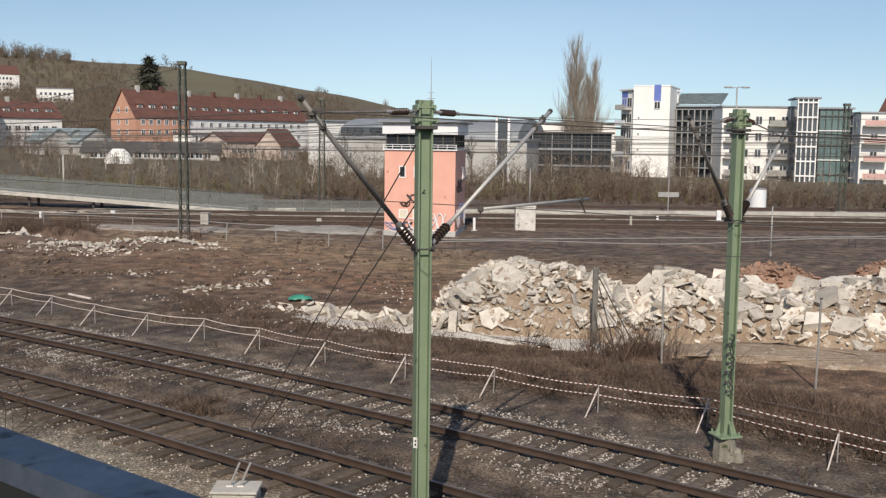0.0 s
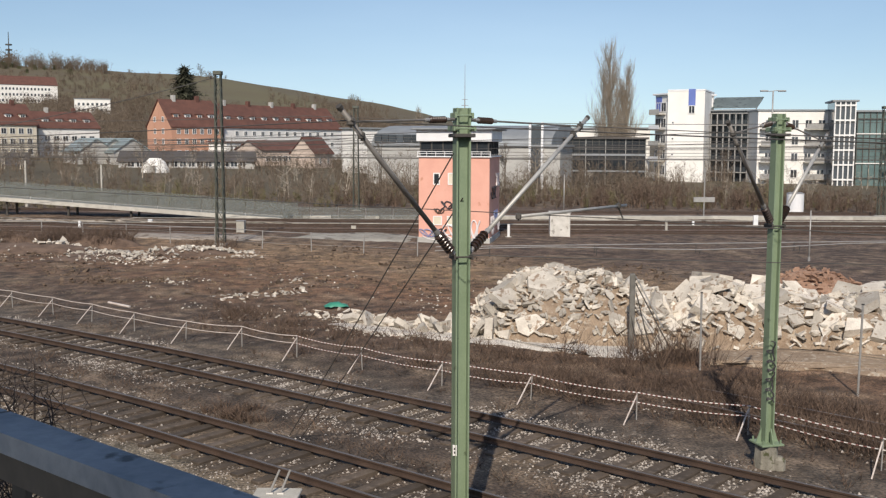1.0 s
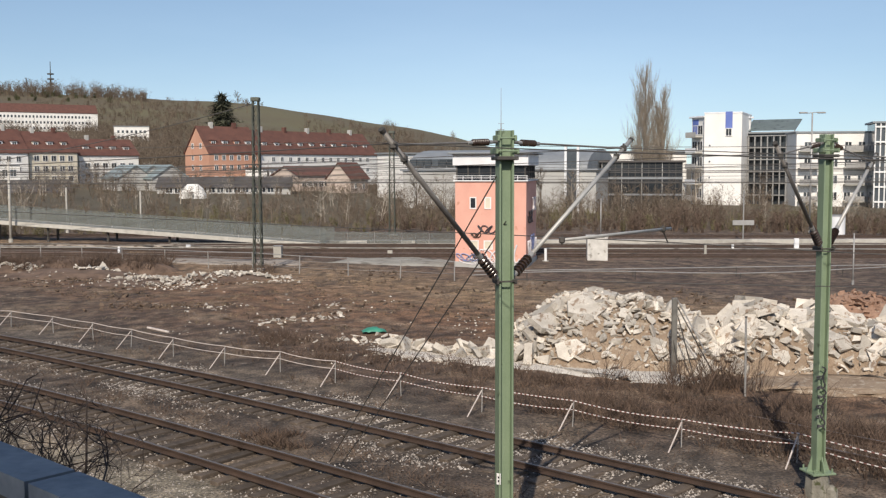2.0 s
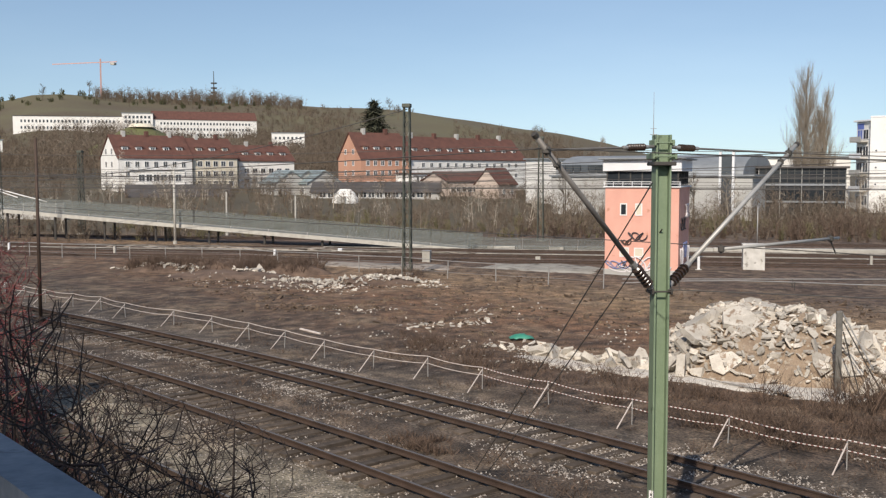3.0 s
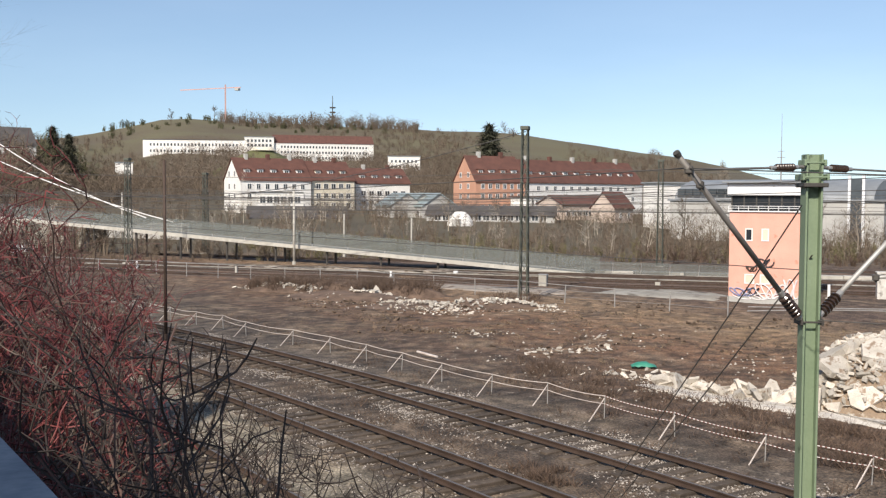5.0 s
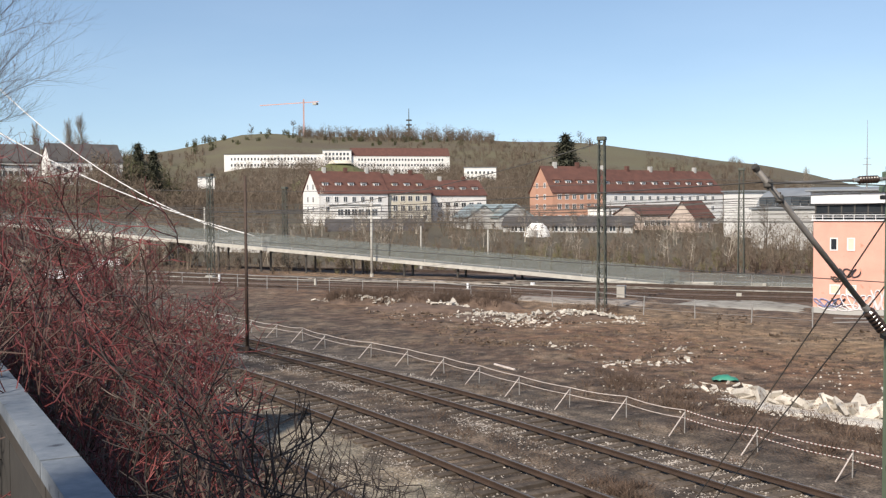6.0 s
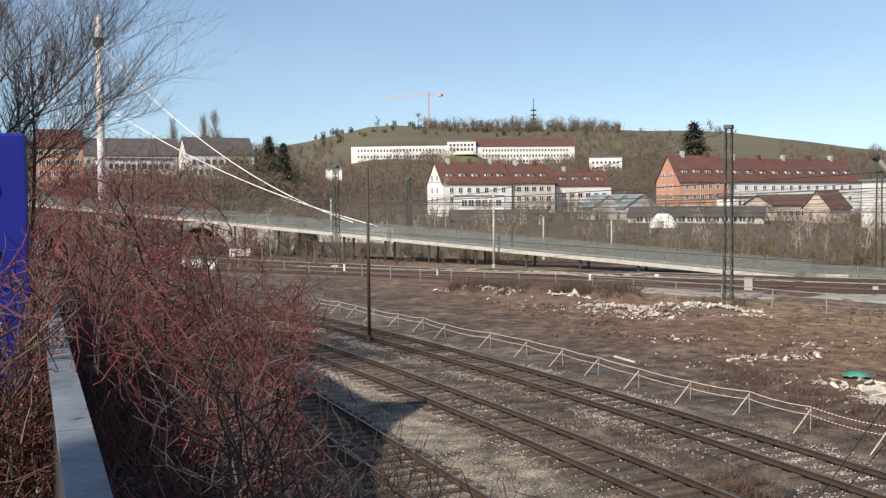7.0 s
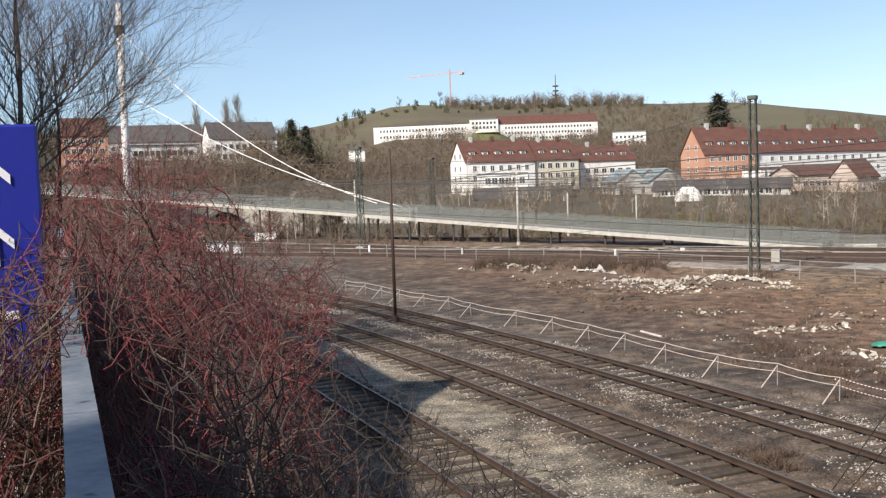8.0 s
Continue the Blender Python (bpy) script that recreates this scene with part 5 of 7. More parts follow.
# ---- leaning fence posts, broken post with mesh, bramble ----
for x, y, h, lean in ((10.1, 26.9, 2.55, 1.5), (6.65, 30.2, 2.35, -1.0), (13.6, 24.2, 2.5, 1.0)):
    fp = thing("fence_post", (x, y, 0), "thin grey galvanised fence post among brambles", "fence post", "fence posts", turn=0)
    bm = bmesh.new()
    rod(bm, (0, 0, -0.2), (lean * 0.02, 0, h), 0.032, n=8)
    part("tube", bm, GALV, fp)
    bm = bmesh.new()
    rod(bm, (lean * 0.02, 0, h), (lean * 0.02, 0, h + 0.03), 0.042, n=8)
    part("cap", bm, DARK_STEEL, fp)
OLD_POST = surf("blackened_concrete", (0.10, 0.095, 0.085), (0.20, 0.19, 0.17), 3, 30, 0.9, 0.0, 0.4, 0.01)
bp = thing("concrete_post", (4.95, 32.6, 0), "dark broken concrete post with torn wire before the heap", "post")
bm = bmesh.new()
box(bm, (-0.085, -0.085, -0.2), (0.085, 0.085, 2.6), None, 0.02)
for vv in bm.verts:
    vv.co.x += 0.04 * noise.noise(vv.co * 2)
    if vv.co.z > 2:
        vv.co.z += 0.15 * noise.noise(vv.co * 9)
part("shaft", bm, OLD_POST, bp)
for k, (a, c) in enumerate((((0.05, 0, 2.6), (0.95, -0.3, 0.9)), ((0.1, 0, 2.3), (1.2, -0.4, 0.2)), ((0.1, -0.1, 2.0), (0.6, -0.2, 0.1)), ((-0.1, 0, 1.6), (0.2, -0.3, 0.0)))):
    bm = bmesh.new()
    rod(bm, a, c, 0.02, n=6)
    part("brace", bm, GALV if k == 0 else DARK_STEEL, bp)


def blades(name, spots, label, seed, material, category="undergrowth", parent=None):
    """Upright tufts of thin dead stems: (x, y, z, radius, height, count, width)."""
    rnd = random.Random(seed)
    st = []
    for x, y, z, r, h, cnt, w in spots:
        for _ in range(cnt):
            a, q = rnd.uniform(0, 6.283), r * math.sqrt(rnd.random())
            bx, by = x + math.cos(a) * q * 0.6, y + math.sin(a) * q * 0.6
            hh = h * rnd.uniform(0.35, 1.1)
            lean = rnd.gauss(0.0, 0.6) * hh
            t = (bx + math.cos(a) * (q * 0.5) + lean, by + math.sin(a) * q * 0.5 + rnd.gauss(0, 0.2) * hh, z + hh)
            b = rnd.uniform(0, 3.14)
            st.append(((bx, by, z - 0.05), t, w * rnd.uniform(0.6, 1.4), (math.cos(b), math.sin(b), 0)))
            if rnd.random() < 0.7:
                k = rnd.uniform(0.3, 0.7)
                m = (bx + (t[0] - bx) * k, by + (t[1] - by) * k, z + hh * k)
                st.append((m, (m[0] + rnd.gauss(0, 0.25) * hh, m[1] + rnd.gauss(0, 0.25) * hh, m[2] + rnd.uniform(0.05, 0.45) * hh), w * 0.7, (math.cos(b), math.sin(b), 0)))
    v, f = ribbon_mesh(st)
    return tagged(mesh_ob(name, v, f, material, parent), label, category, kind="stuff")


spots = []
rnd = random.Random(90)
for _ in range(980):
    x = rnd.uniform(-11, 19)
    u = rnd.uniform(22.3, 26.2) + max(0, (x - 5) * 0.02)
    y = (u - 0.6147 * x) / 0.7887
    dens = 0.5 + noise.noise((x * 0.35, y * 0.35, 7))
    if x < 0 and rnd.random() < 0.8:
        continue
    spots.append((x, y, lie(x, y), 0.55, (0.36 if x < 3 else 0.5) * (0.6 + dens), 30, 0.013))
blades("bramble", spots, "tangled reddish-brown dead bramble along the rails", 91, BRUSH)
blades("bramble", [(rnd.gauss(5.6, 0.9), rnd.gauss(31.2, 0.5), 0, 0.5, rnd.uniform(0.6, 1.9), 34, 0.013) for _ in range(18)] + [(rnd.gauss(8.0, 0.7), rnd.gauss(28.3, 0.6), 0, 0.5, rnd.uniform(0.4, 1.0), 34, 0.013) for _ in range(14)],
       "tall dead weeds round the broken post", 92, BRUSH)
spots = []
for _ in range(1300):
    x = rnd.uniform(-48, 14)
    u = rnd.choice((rnd.uniform(15.3, 16.6), rnd.uniform(19.6, 22), rnd.uniform(26, 46), rnd.uniform(26, 40)))
    y = (u - 0.6147 * x) / 0.7887
    if 31 < y < 44 and x > -1 or y > 62:
        continue
    spots.append((x, y, lie(x, y), 0.5, rnd.uniform(0.05, 0.2) * (1 + max(0, noise.noise((x * 0.3, y * 0.3, 2)))), 18, 0.014))
blades("dry_tufts", spots, "low dead tufts scattered over the yard", 93, BRUSH)
blades("dry_tufts", [(x, y, lie(x, y), 0.6, rnd.uniform(0.05, 0.14), 22, 0.012) for x, y in [(rnd.gauss(-3, 9), rnd.gauss(53, 4.5)) for _ in range(240)]], "straw-coloured dead grass on the open yard", 94, DRY_GRASS)
blades("dry_tufts", [(rnd.gauss(-6.2, 0.4), rnd.gauss(24.6, 0.3), 0, 0.3, 0.26, 60, 0.014) for _ in range(14)], "dark clump of dead weeds between the sidings", 95, BRUSH)
blades("weeds", [(rnd.uniform(-36.5, -23.0), rnd.gauss(65.2, 0.9), 0.25, 0.9, rnd.uniform(0.5, 1.25), 46, 0.016) for _ in range(190)] + [(rnd.gauss(-17, 0.8), rnd.gauss(64, 0.6), 0.1, 0.6, 0.7, 30, 0.014) for _ in range(16)], "brown dead weeds on the debris heap", 96, BRUSH)

# thin wire fences at the yard edge
fen = thing("wire_fence", (0, 0, 0), "low wire fence with pale top rail at the yard edge", "fence", kind="structure")
FENCE_X, FENCE_Y = (-84, -49.4, -31.0, -20.3, -10.5, -3.4), (80.0, 73.7, 69.9, 66.4, 62.4, 60.2)
prev = None
rnd = random.Random(61)
for i in range(25):
    x = -84 + i * 3.35
    y = float(np.interp(x, FENCE_X, FENCE_Y))
    z = lie(x, y)
    lean = rnd.uniform(-0.05, 0.05)
    bm = bmesh.new()
    rod(bm, (x, y, z - 0.1), (x + lean, y, z + 1.17), 0.034, n=6)
    part("post", bm, GALV, fen)
    if prev:
        for h, r in ((0.4, 0.009), (0.8, 0.009), (1.12, 0.028)):
            bm = bmesh.new()
            rod(bm, (prev[0], prev[1], prev[2] + h), (x + lean, y, z + h), r, n=5)
            part("top_rail" if r > 0.02 else "wire", bm, GALV, fen)
    prev = (x + lean, y, z)
for y, z, bow in ((60.0, 0.62, 0.0), (58.9, 0.50, 0.15)):
    pp = thing("signal_pipe", (0, 0, 0), "thin pale pipe run on short stands across the yard", "pipe", "pipe runs")
    line = [Vector((-2.5 + 3.2 * i, y + 0.195 * 3.2 * i, z + bow * math.sin(i * 0.9))) for i in range(16)]
    v, f = [], []
    tube(v, f, line, [0.03] * 16, 6)
    mesh_ob("pipe", v, f, GALV, pp)
    for p in line[1::2]:
        bm = bmesh.new()
        rod(bm, (p.x, p.y, lie(p.x, p.y) - 0.1), tuple(p), 0.03, n=6)
        part("stand", bm, DARK_STEEL, pp)
# old concrete hardstanding beside the signal tower, pale gravel strip before the main line
overlay("hardstanding", [(-13.5, 71.0), (-9.0, 69.2), (-4.6, 68.0), (-4.2, 72.5), (-7.0, 75.8), (-12.0, 74.6)], 0.05, STAINED, "stained grey concrete hardstanding beside the signal tower", 5)
overlay("gravel_strip", [(-33, 71.8), (-25, 70.2), (-18, 69.3), (-14.5, 69.2), (-15.5, 72.6), (-22, 73.4), (-31, 74.0)], 0.05, PALE_GRAVEL, "pale gravel strip before the main line", 6)
overlay("gravel_strip", [(-58, 84.6), (-40, 84.0), (-24, 82.6), (-14, 82.2), (-14, 83.0), (-24, 83.9), (-40, 85.4), (-58, 86.0)], 0.16, PALE_GRAVEL, "pale gravel strip between the main tracks", 7)
# concrete cable troughs along the tracks, with one lid for each metre
for y0, y1, x0 in ((82.2, 83.2, -64), (87.3, 88.6, -30)):
    tr = thing("cable_trough", (0, 0, 0), "low pale concrete cable trough beside the tracks", "cable trough", "cable troughs", "structure")
    v, f = [], []
    for i in range(100):
        x = x0 + 1.1 * i
        y = y0 + (y1 - y0) * i / 100
        j = len(v)
        for z, w in ((-0.05, 0.22), (0.2, 0.22)):
            v += [(x, y - w, z), (x + 1.06, y - w, z), (x + 1.06, y + w, z), (x, y + w, z)]
        f += [(j + 4, j + 5, j + 6, j + 7), (j, j + 1, j + 5, j + 4), (j + 2, j + 3, j + 7, j + 6), (j + 1, j + 2, j + 6, j + 5), (j, j + 4, j + 7, j + 3)]
    tagged(mesh_ob("trough_lids", v, f, STAINED, tr), kind="stuff")
# short marker posts and point-machine boxes along the main line
for k, (x, y, h, c) in enumerate(((-3.0, 78.3, 0.9, 1), (14.5, 78.5, 0.85, 0), (17.5, 83.0, 0.5, 1), (-9.6, 78.2, 0.35, 0), (-31.0, 78.0, 0.6, 1), (-45.0, 77.5, 0.7, 0), (22.6, 83.3, 1.0, 1), (-56.0, 79.0, 0.8, 1), (2.2, 72.5, 1.0, 1), (-27.0, 82.8, 0.4, 1))):
    mp_ = thing("marker_post", (x, y, 0), "short pale trackside marker post", "post", "marker posts")
    bm = bmesh.new()
    box(bm, (-0.09 - 0.1 * (k % 3 == 0), -0.08, -0.1), (0.09 + 0.1 * (k % 3 == 0), 0.08, h), None, 0.02)
    part("shaft", bm, WHITE_PAINT if c else CONCRETE, mp_)
    bm = bmesh.new()
    box(bm, (-0.22, -0.2, -0.1), (0.22, 0.2, 0.12), None, 0.02)
    part("foot", bm, CONCRETE, mp_)

# ---- footbridge ----
fb = thing("footbridge", (0, 0, 0), "pale cable-stayed footbridge with a long sloping ramp", "footbridge")
B0, B1 = Vector((-112.0, 100.2, 5.55)), Vector((-16.0, 88.5, -0.02))
BD = (B1 - B0)
bm = bmesh.new()
flat_bar(bm, B0 - BD * 0.25, B1, 2.6, 0.36)
part("deck", bm, CONCRETE, fb)
cross = Vector((-BD.y, BD.x, 0)).normalized()
for sd in (-1.25, 1.25):
    for i in range(30):
        a, c = B0 - BD * 0.25 + BD * 1.25 * (i / 30) + cross * sd, B0 - BD * 0.25 + BD * 1.25 * ((i + 0.97) / 30) + cross * sd
        bm = bmesh.new()
        flat_bar(bm, a + Vector((0, 0, 0.82)), c + Vector((0, 0, 0.82)), 0.04, 1.25, (0, 0, 1))
        part("mesh_panel", bm, MESH_GREEN, fb)
for i in range(14):
    k = 0.04 + i * 0.062
    p = B0 + BD * k
    for sd in (-0.8, 0.8):
        bm = bmesh.new()
        q = p + cross * sd
        rod(bm, (q.x, q.y, -0.2), (q.x, q.y, p.z - 0.2), 0.12, n=8)
        part("support", bm, DARK_STEEL, fb)
bm = bmesh.new()
PY = Vector((-111.8, 99.9, 0))
rod(bm, PY, PY + Vector((0, 0, 32.5)), 0.62, 0.42, n=14)
part("pylon", bm, CABLE_WHITE, fb, "tall white steel pylon", True)
bm = bmesh.new()
rod(bm, PY + Vector((0, 0, 28.2)), PY + Vector((0, 0, 29.4)), 0.75, n=14)
part("pylon_collar", bm, DARK_STEEL, fb)
for k, sd, z0, sag in ((0.53, -1.2, 20.5, 7.0), (0.47, 1.2, 28.8, 13.0)):
    a, c = PY + Vector((0, 0, z0)), B0 + BD * k + cross * sd + Vector((0, 0, 1.3))
    line = [a.lerp(c, i / 14) - Vector((0, 0, sag * (i / 14) * (1 - i / 14))) for i in range(15)]
    v, f = [], []
    tube(v, f, line, [0.06] * 15, 6)
    mesh_ob("stay_cable", v, f, CABLE_WHITE, fb)
# level approach where the ramp meets the platform
ap = thing("approach_railing", (0, 0, 0), "low mesh railing along the level bridge approach", "railing")
for i in range(6):
    a, c = Vector((-17 + 2.4 * i, 88.3 + 0.12 * i, 0.55)), Vector((-17 + 2.4 * i + 2.33, 88.3 + 0.12 * i + 0.11, 0.55))
    bm = bmesh.new()
    flat_bar(bm, a, c, 0.04, 1.2 - 0.06 * i, (0, 0, 1))
    part("mesh_panel", bm, MESH_GREEN, ap)
    bm = bmesh.new()
    rod(bm, (a.x, a.y, -0.1), (a.x, a.y, 1.2 - 0.05 * i), 0.03, n=6)
    part("post", bm, GALV, ap)



# ---- buildings ----
def shared(name, bm, material):
    me = bpy.data.meshes.new(name)
    bm.to_mesh(me)
    bm.free()
    me.materials.append(material)
    return me


WIN_CACHE = {}


def window_meshes(w, h, bar):
    key = (round(w, 2), round(h, 2), bar)
    if key not in WIN_CACHE:
        bm = bmesh.new()
        t = 0.10
        for lo, hi in (((-w / 2, -0.06, 0), (-w / 2 + t, 0.02, h)), ((w / 2 - t, -0.06, 0), (w / 2, 0.02, h)), ((-w / 2 + t, -0.06, 0), (w / 2 - t, 0.02, t)), ((-w / 2 + t, -0.06, h - t), (w / 2 - t, 0.02, h))):
            box(bm, lo, hi)
        if bar:
            box(bm, (-0.04, -0.05, t), (0.04, 0.0, h - t))
        fr = shared("window", bm, FRAME_WHITE)
        bm = bmesh.new()
        box(bm, (-w / 2 + t, -0.03, t), (w / 2 - t, -0.01, h - t))
        WIN_CACHE[key] = (fr, shared("pane", bm, GLASS))
    return WIN_CACHE[key]


def put_window(parent, m, w, h, bar=True):
    fr, pane = window_meshes(w, h, bar)
    ob = piece("window", fr, parent, m)
    piece("pane", pane, ob, Matrix())
    return ob


def building(name, label, p0, p1, depth, z0, eave, wall_mat, roof="flat", ridge=0.0, roof_mat=None, rows=(), cols=0, win=(1.0, 1.4), gable_rows=(), gable_cols=0, overhang=0.4, chimneys=0, dormers=0, margin=0.06, skip=(), category="building", group="town buildings", bar=True):
    """A house whose facing wall runs from p0 (left) to p1 (right); its local x runs along that wall and y goes back."""
    a, c = Vector((p0[0], p0[1], 0)), Vector((p1[0], p1[1], 0))
    d = c - a
    L = d.length
    turn = math.degrees(math.atan2(d.y, d.x))
    b = thing(name, (a.x, a.y, z0), label, category, group, turn=turn)
    H = eave - z0
    bm = bmesh.new()
    if roof == "gable":
        R = ridge - z0
        pts = [(0, 0, -4), (0, depth, -4), (0, depth, H), (0, depth / 2, R), (0, 0, H)]
        va = [bm.verts.new(p) for p in pts]
        vb = [bm.verts.new((L, p[1], p[2])) for p in pts]
        bm.faces.new(va)
        bm.faces.new(vb[::-1])
        for i in range(5):
            j = (i + 1) % 5
            bm.faces.new((va[i], vb[i], vb[j], va[j]))
        bmesh.ops.recalc_face_normals(bm, faces=bm.faces)
        part("wall", bm, wall_mat, b)
        sl = math.hypot(depth / 2, R - H)
        ex, ez = overhang * (depth / 2) / sl, overhang * (R - H) / sl
        for y0, ye in ((-ex, depth / 2), (depth + ex, depth / 2)):
            bm = bmesh.new()
            q = [(-0.3, y0, H - ez + 0.05), (L + 0.3, y0, H - ez + 0.05), (L + 0.3, ye, R + 0.05), (-0.3, ye, R + 0.05)]
            lo = [bm.verts.new(p) for p in q]
            hi = [bm.verts.new((p[0], p[1], p[2] + 0.22)) for p in q]
            bm.faces.new(lo[::-1])
            bm.faces.new(hi)
            for i in range(4):
                j = (i + 1) % 4
                bm.faces.new((lo[i], lo[j], hi[j], hi[i]))
            bmesh.ops.recalc_face_normals(bm, faces=bm.faces)
            part("roof", bm, roof_mat, b)
        for i in range(chimneys):
            x = L * (i + 0.6) / (chimneys + 0.2)
            bm = bmesh.new()
            box(bm, (x - 0.4, depth / 2 - 0.5, R - 0.5), (x + 0.4, depth / 2 + 0.5, R + 1.2), None, 0.04)
            part("chimney", bm, TILE_RED if i % 2 else GREY_RENDER, b)
        for i in range(dormers):
            x = L * (i + 0.7) / (dormers + 0.4)
            yy, zz = depth * 0.16, H + (R - H) * 0.30
            bm = bmesh.new()
            box(bm, (x - 0.75, yy, zz - 0.1), (x + 0.75, yy + 1.8, zz + 1.05))
            dm = part("dormer", bm, FRAME_WHITE if i % 2 else wall_mat, b)
            bm = bmesh.new()
            box(bm, (x - 0.95, yy - 0.25, zz + 1.05), (x + 0.95, yy + 2.3, zz + 1.2))
            part("dormer_roof", bm, roof_mat, dm)
            put_window(dm, Matrix.Translation((x, yy - 0.02, zz + 0.12)), 1.1, 0.8, True)
    else:
        box(bm, (0, 0, -4), (L, depth, H), None, 0.03)
        part("wall", bm, wall_mat, b)
        bm = bmesh.new()
        box(bm, (-overhang, -overhang, H), (L + overhang, depth + overhang, H + 0.3), None, 0.03)
        part("roof", bm, roof_mat or ROOF_GREY, b)
    w, h = win
    for ri, z in enumerate(rows):
        for i in range(cols):
            if (ri, i) in skip:
                continue
            x = L * (margin + (1 - 2 * margin) * (i + 0.5) / cols)
            put_window(b, Matrix.Translation((x, -0.03, z)), w, h, bar)
    for z, n in zip(gable_rows, [gable_cols] * len(gable_rows)):
        for i in range(n):
            y = depth * (i + 1) / (n + 1)
            put_window(b, Matrix.Translation((-0.03, y, z)) @ Matrix.Rotation(-math.pi / 2, 4, "Z"), w, h, bar)
    return b, L, H


# terracotta apartment row with a long white wing
building("apartment_house", "terracotta apartment house with a red tiled gable roof", polar(16.8, 238), polar(14.05, 245), 11, 2.6, 10.2, ORANGE_RENDER, "gable", 16.2, TILE_RED, (1.0, 3.6, 5.9), 6, (1.0, 1.25), (1.0, 3.6, 5.9, 8.6), 2, dormers=4, chimneys=2)
building("row_house", "long white row house with a red tiled roof", polar(14.0, 246), polar(7.6, 276), 11, 3.0, 10.2, WHITE_RENDER, "gable", 15.6, TILE_RED, (2.6, 5.2), 13, (1.1, 1.15), dormers=10, chimneys=5)
building("low_house", "low white house with a flat loggia front", polar(13.9, 234), polar(11.6, 241), 7, 2.2, 6.6, WHITE_RENDER, "flat", 0, TILE_RED, (0.6, 2.6), 9, (0.8, 1.2))
building("workshop", "low workshop with a brown tiled roof", polar(12.0, 222), polar(9.2, 230), 10, 1.6, 5.0, PINK_RENDER, "gable", 6.9, TILE_RED, (1.0,), 8, (1.2, 1.2))
building("chapel_house", "small cream gabled house with a pointed front", polar(9.1, 214), polar(8.1, 220), 6, 1.5, 4.4, PINK_RENDER, "gable", 7.6, TILE_RED, (0.8,), 2, (0.9, 1.2))
building("white_hall", "white flat hall with a stepped end wall", polar(7.6, 200), polar(6.6, 195), 12, 1.2, 9.3, WHITE_RENDER, "flat", 0, ROOF_GREY, (), 0)
# white gabled house row on the slope
building("gabled_house", "white gabled house with a red tiled roof and dormers", polar(29.85, 246), polar(26.0, 253), 11, 2.6, 10.4, WHITE_RENDER, "gable", 15.6, TILE_RED, (0.8, 3.2, 5.6), 7, (1.1, 1.4), (0.8, 3.2, 5.6, 8.6), 2, dormers=5, chimneys=3)
building("gabled_house", "cream terrace house with a red tiled roof and dormers", polar(25.95, 254), polar(23.6, 259), 11, 2.8, 10.6, CREAM_RENDER, "gable", 15.2, TILE_RED, (0.8, 3.2, 5.6), 5, (1.3, 1.4), dormers=3, chimneys=2)
building("gabled_house", "white terrace house with a red tiled roof and balconies", polar(23.5, 264), polar(20.5, 270), 11, 3.2, 10.0, WHITE_RENDER, "gable", 13.8, TILE_RED, (1.2, 3.6), 6, (1.4, 1.3), dormers=4, chimneys=2)
building("garden_wing", "white flat-roofed garden wing with large windows", polar(29.0, 236), polar(26.4, 238), 7, 2.0, 7.6, WHITE_RENDER, "flat", 0, FRAME_WHITE, (0.6, 3.0), 6, (1.4, 1.6))
# grey glasshouse roofs and sheds
for k, (yw, d) in enumerate(((22.4, 222), (21.5, 224), (20.6, 220))):
    building("glasshouse", "grey-green gabled glasshouse roof in the nursery", polar(yw, d + 8), polar(yw - 0.8, d), 8, 1.6, 4.6, GREY_RENDER, "gable", 7.2, GLASSHOUSE, (0.6,), 2, (1.4, 1.6), group="nursery glasshouses")
building("long_shed", "long low shed with a dark grey roof", polar(19.6, 208), polar(12.4, 206), 9, 1.0, 2.9, GREY_RENDER, "gable", 4.6, ROOF_DARK, (0.8,), 14, (1.4, 1.2))
building("long_shed", "long low dark shed behind the trees", polar(29.5, 215), polar(24.0, 215), 9, 0.6, 2.0, GREY_RENDER, "gable", 4.2, ROOF_DARK, (), 0)
igl = thing("white_dome", polar(17.7, 190, 0.5), "white rounded garden tent", "tent")
bm = bmesh.new()
bmesh.ops.create_uvsphere(bm, u_segments=16, v_segments=8, radius=1, matrix=Matrix.Diagonal((2.6, 2.4, 3.6, 1)))
bmesh.ops.delete(bm, geom=[vv for vv in bm.verts if vv.co.z < -0.3], context="VERTS")
part("cover", bm, WHITE_RENDER, igl, smooth=False)
bm = bmesh.new()
box(bm, (-0.8, -2.5, 0), (0.8, -2.3, 2.0), None, 0.02)
part("door", bm, GREY_RENDER, igl)
# clinic on the hill
building("clinic", "long white clinic on the hillside with rows of windows", polar(34.98, 700), polar(29.6, 690), 16, 30.5, 43.2, WHITE_RENDER, "flat", 0, ROOF_DARK, (4.5, 8.6), 26, (1.3, 1.9), bar=False)
building("clinic", "long white clinic wing on the hillside with a brown roof", polar(28.0, 690), polar(22.5, 700), 16, 30.5, 42.0, WHITE_RENDER, "gable", 47.5, TILE_RED, (0.8, 4.4, 8.0), 28, (1.3, 1.7), bar=False)
building("clinic", "white clinic stair block on the hillside", polar(29.6, 688), polar(28.0, 688), 14, 30.5, 45.5, WHITE_RENDER, "flat", 0, ROOF_GREY, (4.5, 8.6, 11.6), 7, (1.6, 1.9), bar=False)
building("white_villa", "white villa half hidden by trees on the slope", polar(21.7, 560), polar(19.9, 560), 12, 17, 28.5, WHITE_RENDER, "flat", 0, ROOF_GREY, (2, 5, 8), 7, (1.3, 1.6), bar=False)
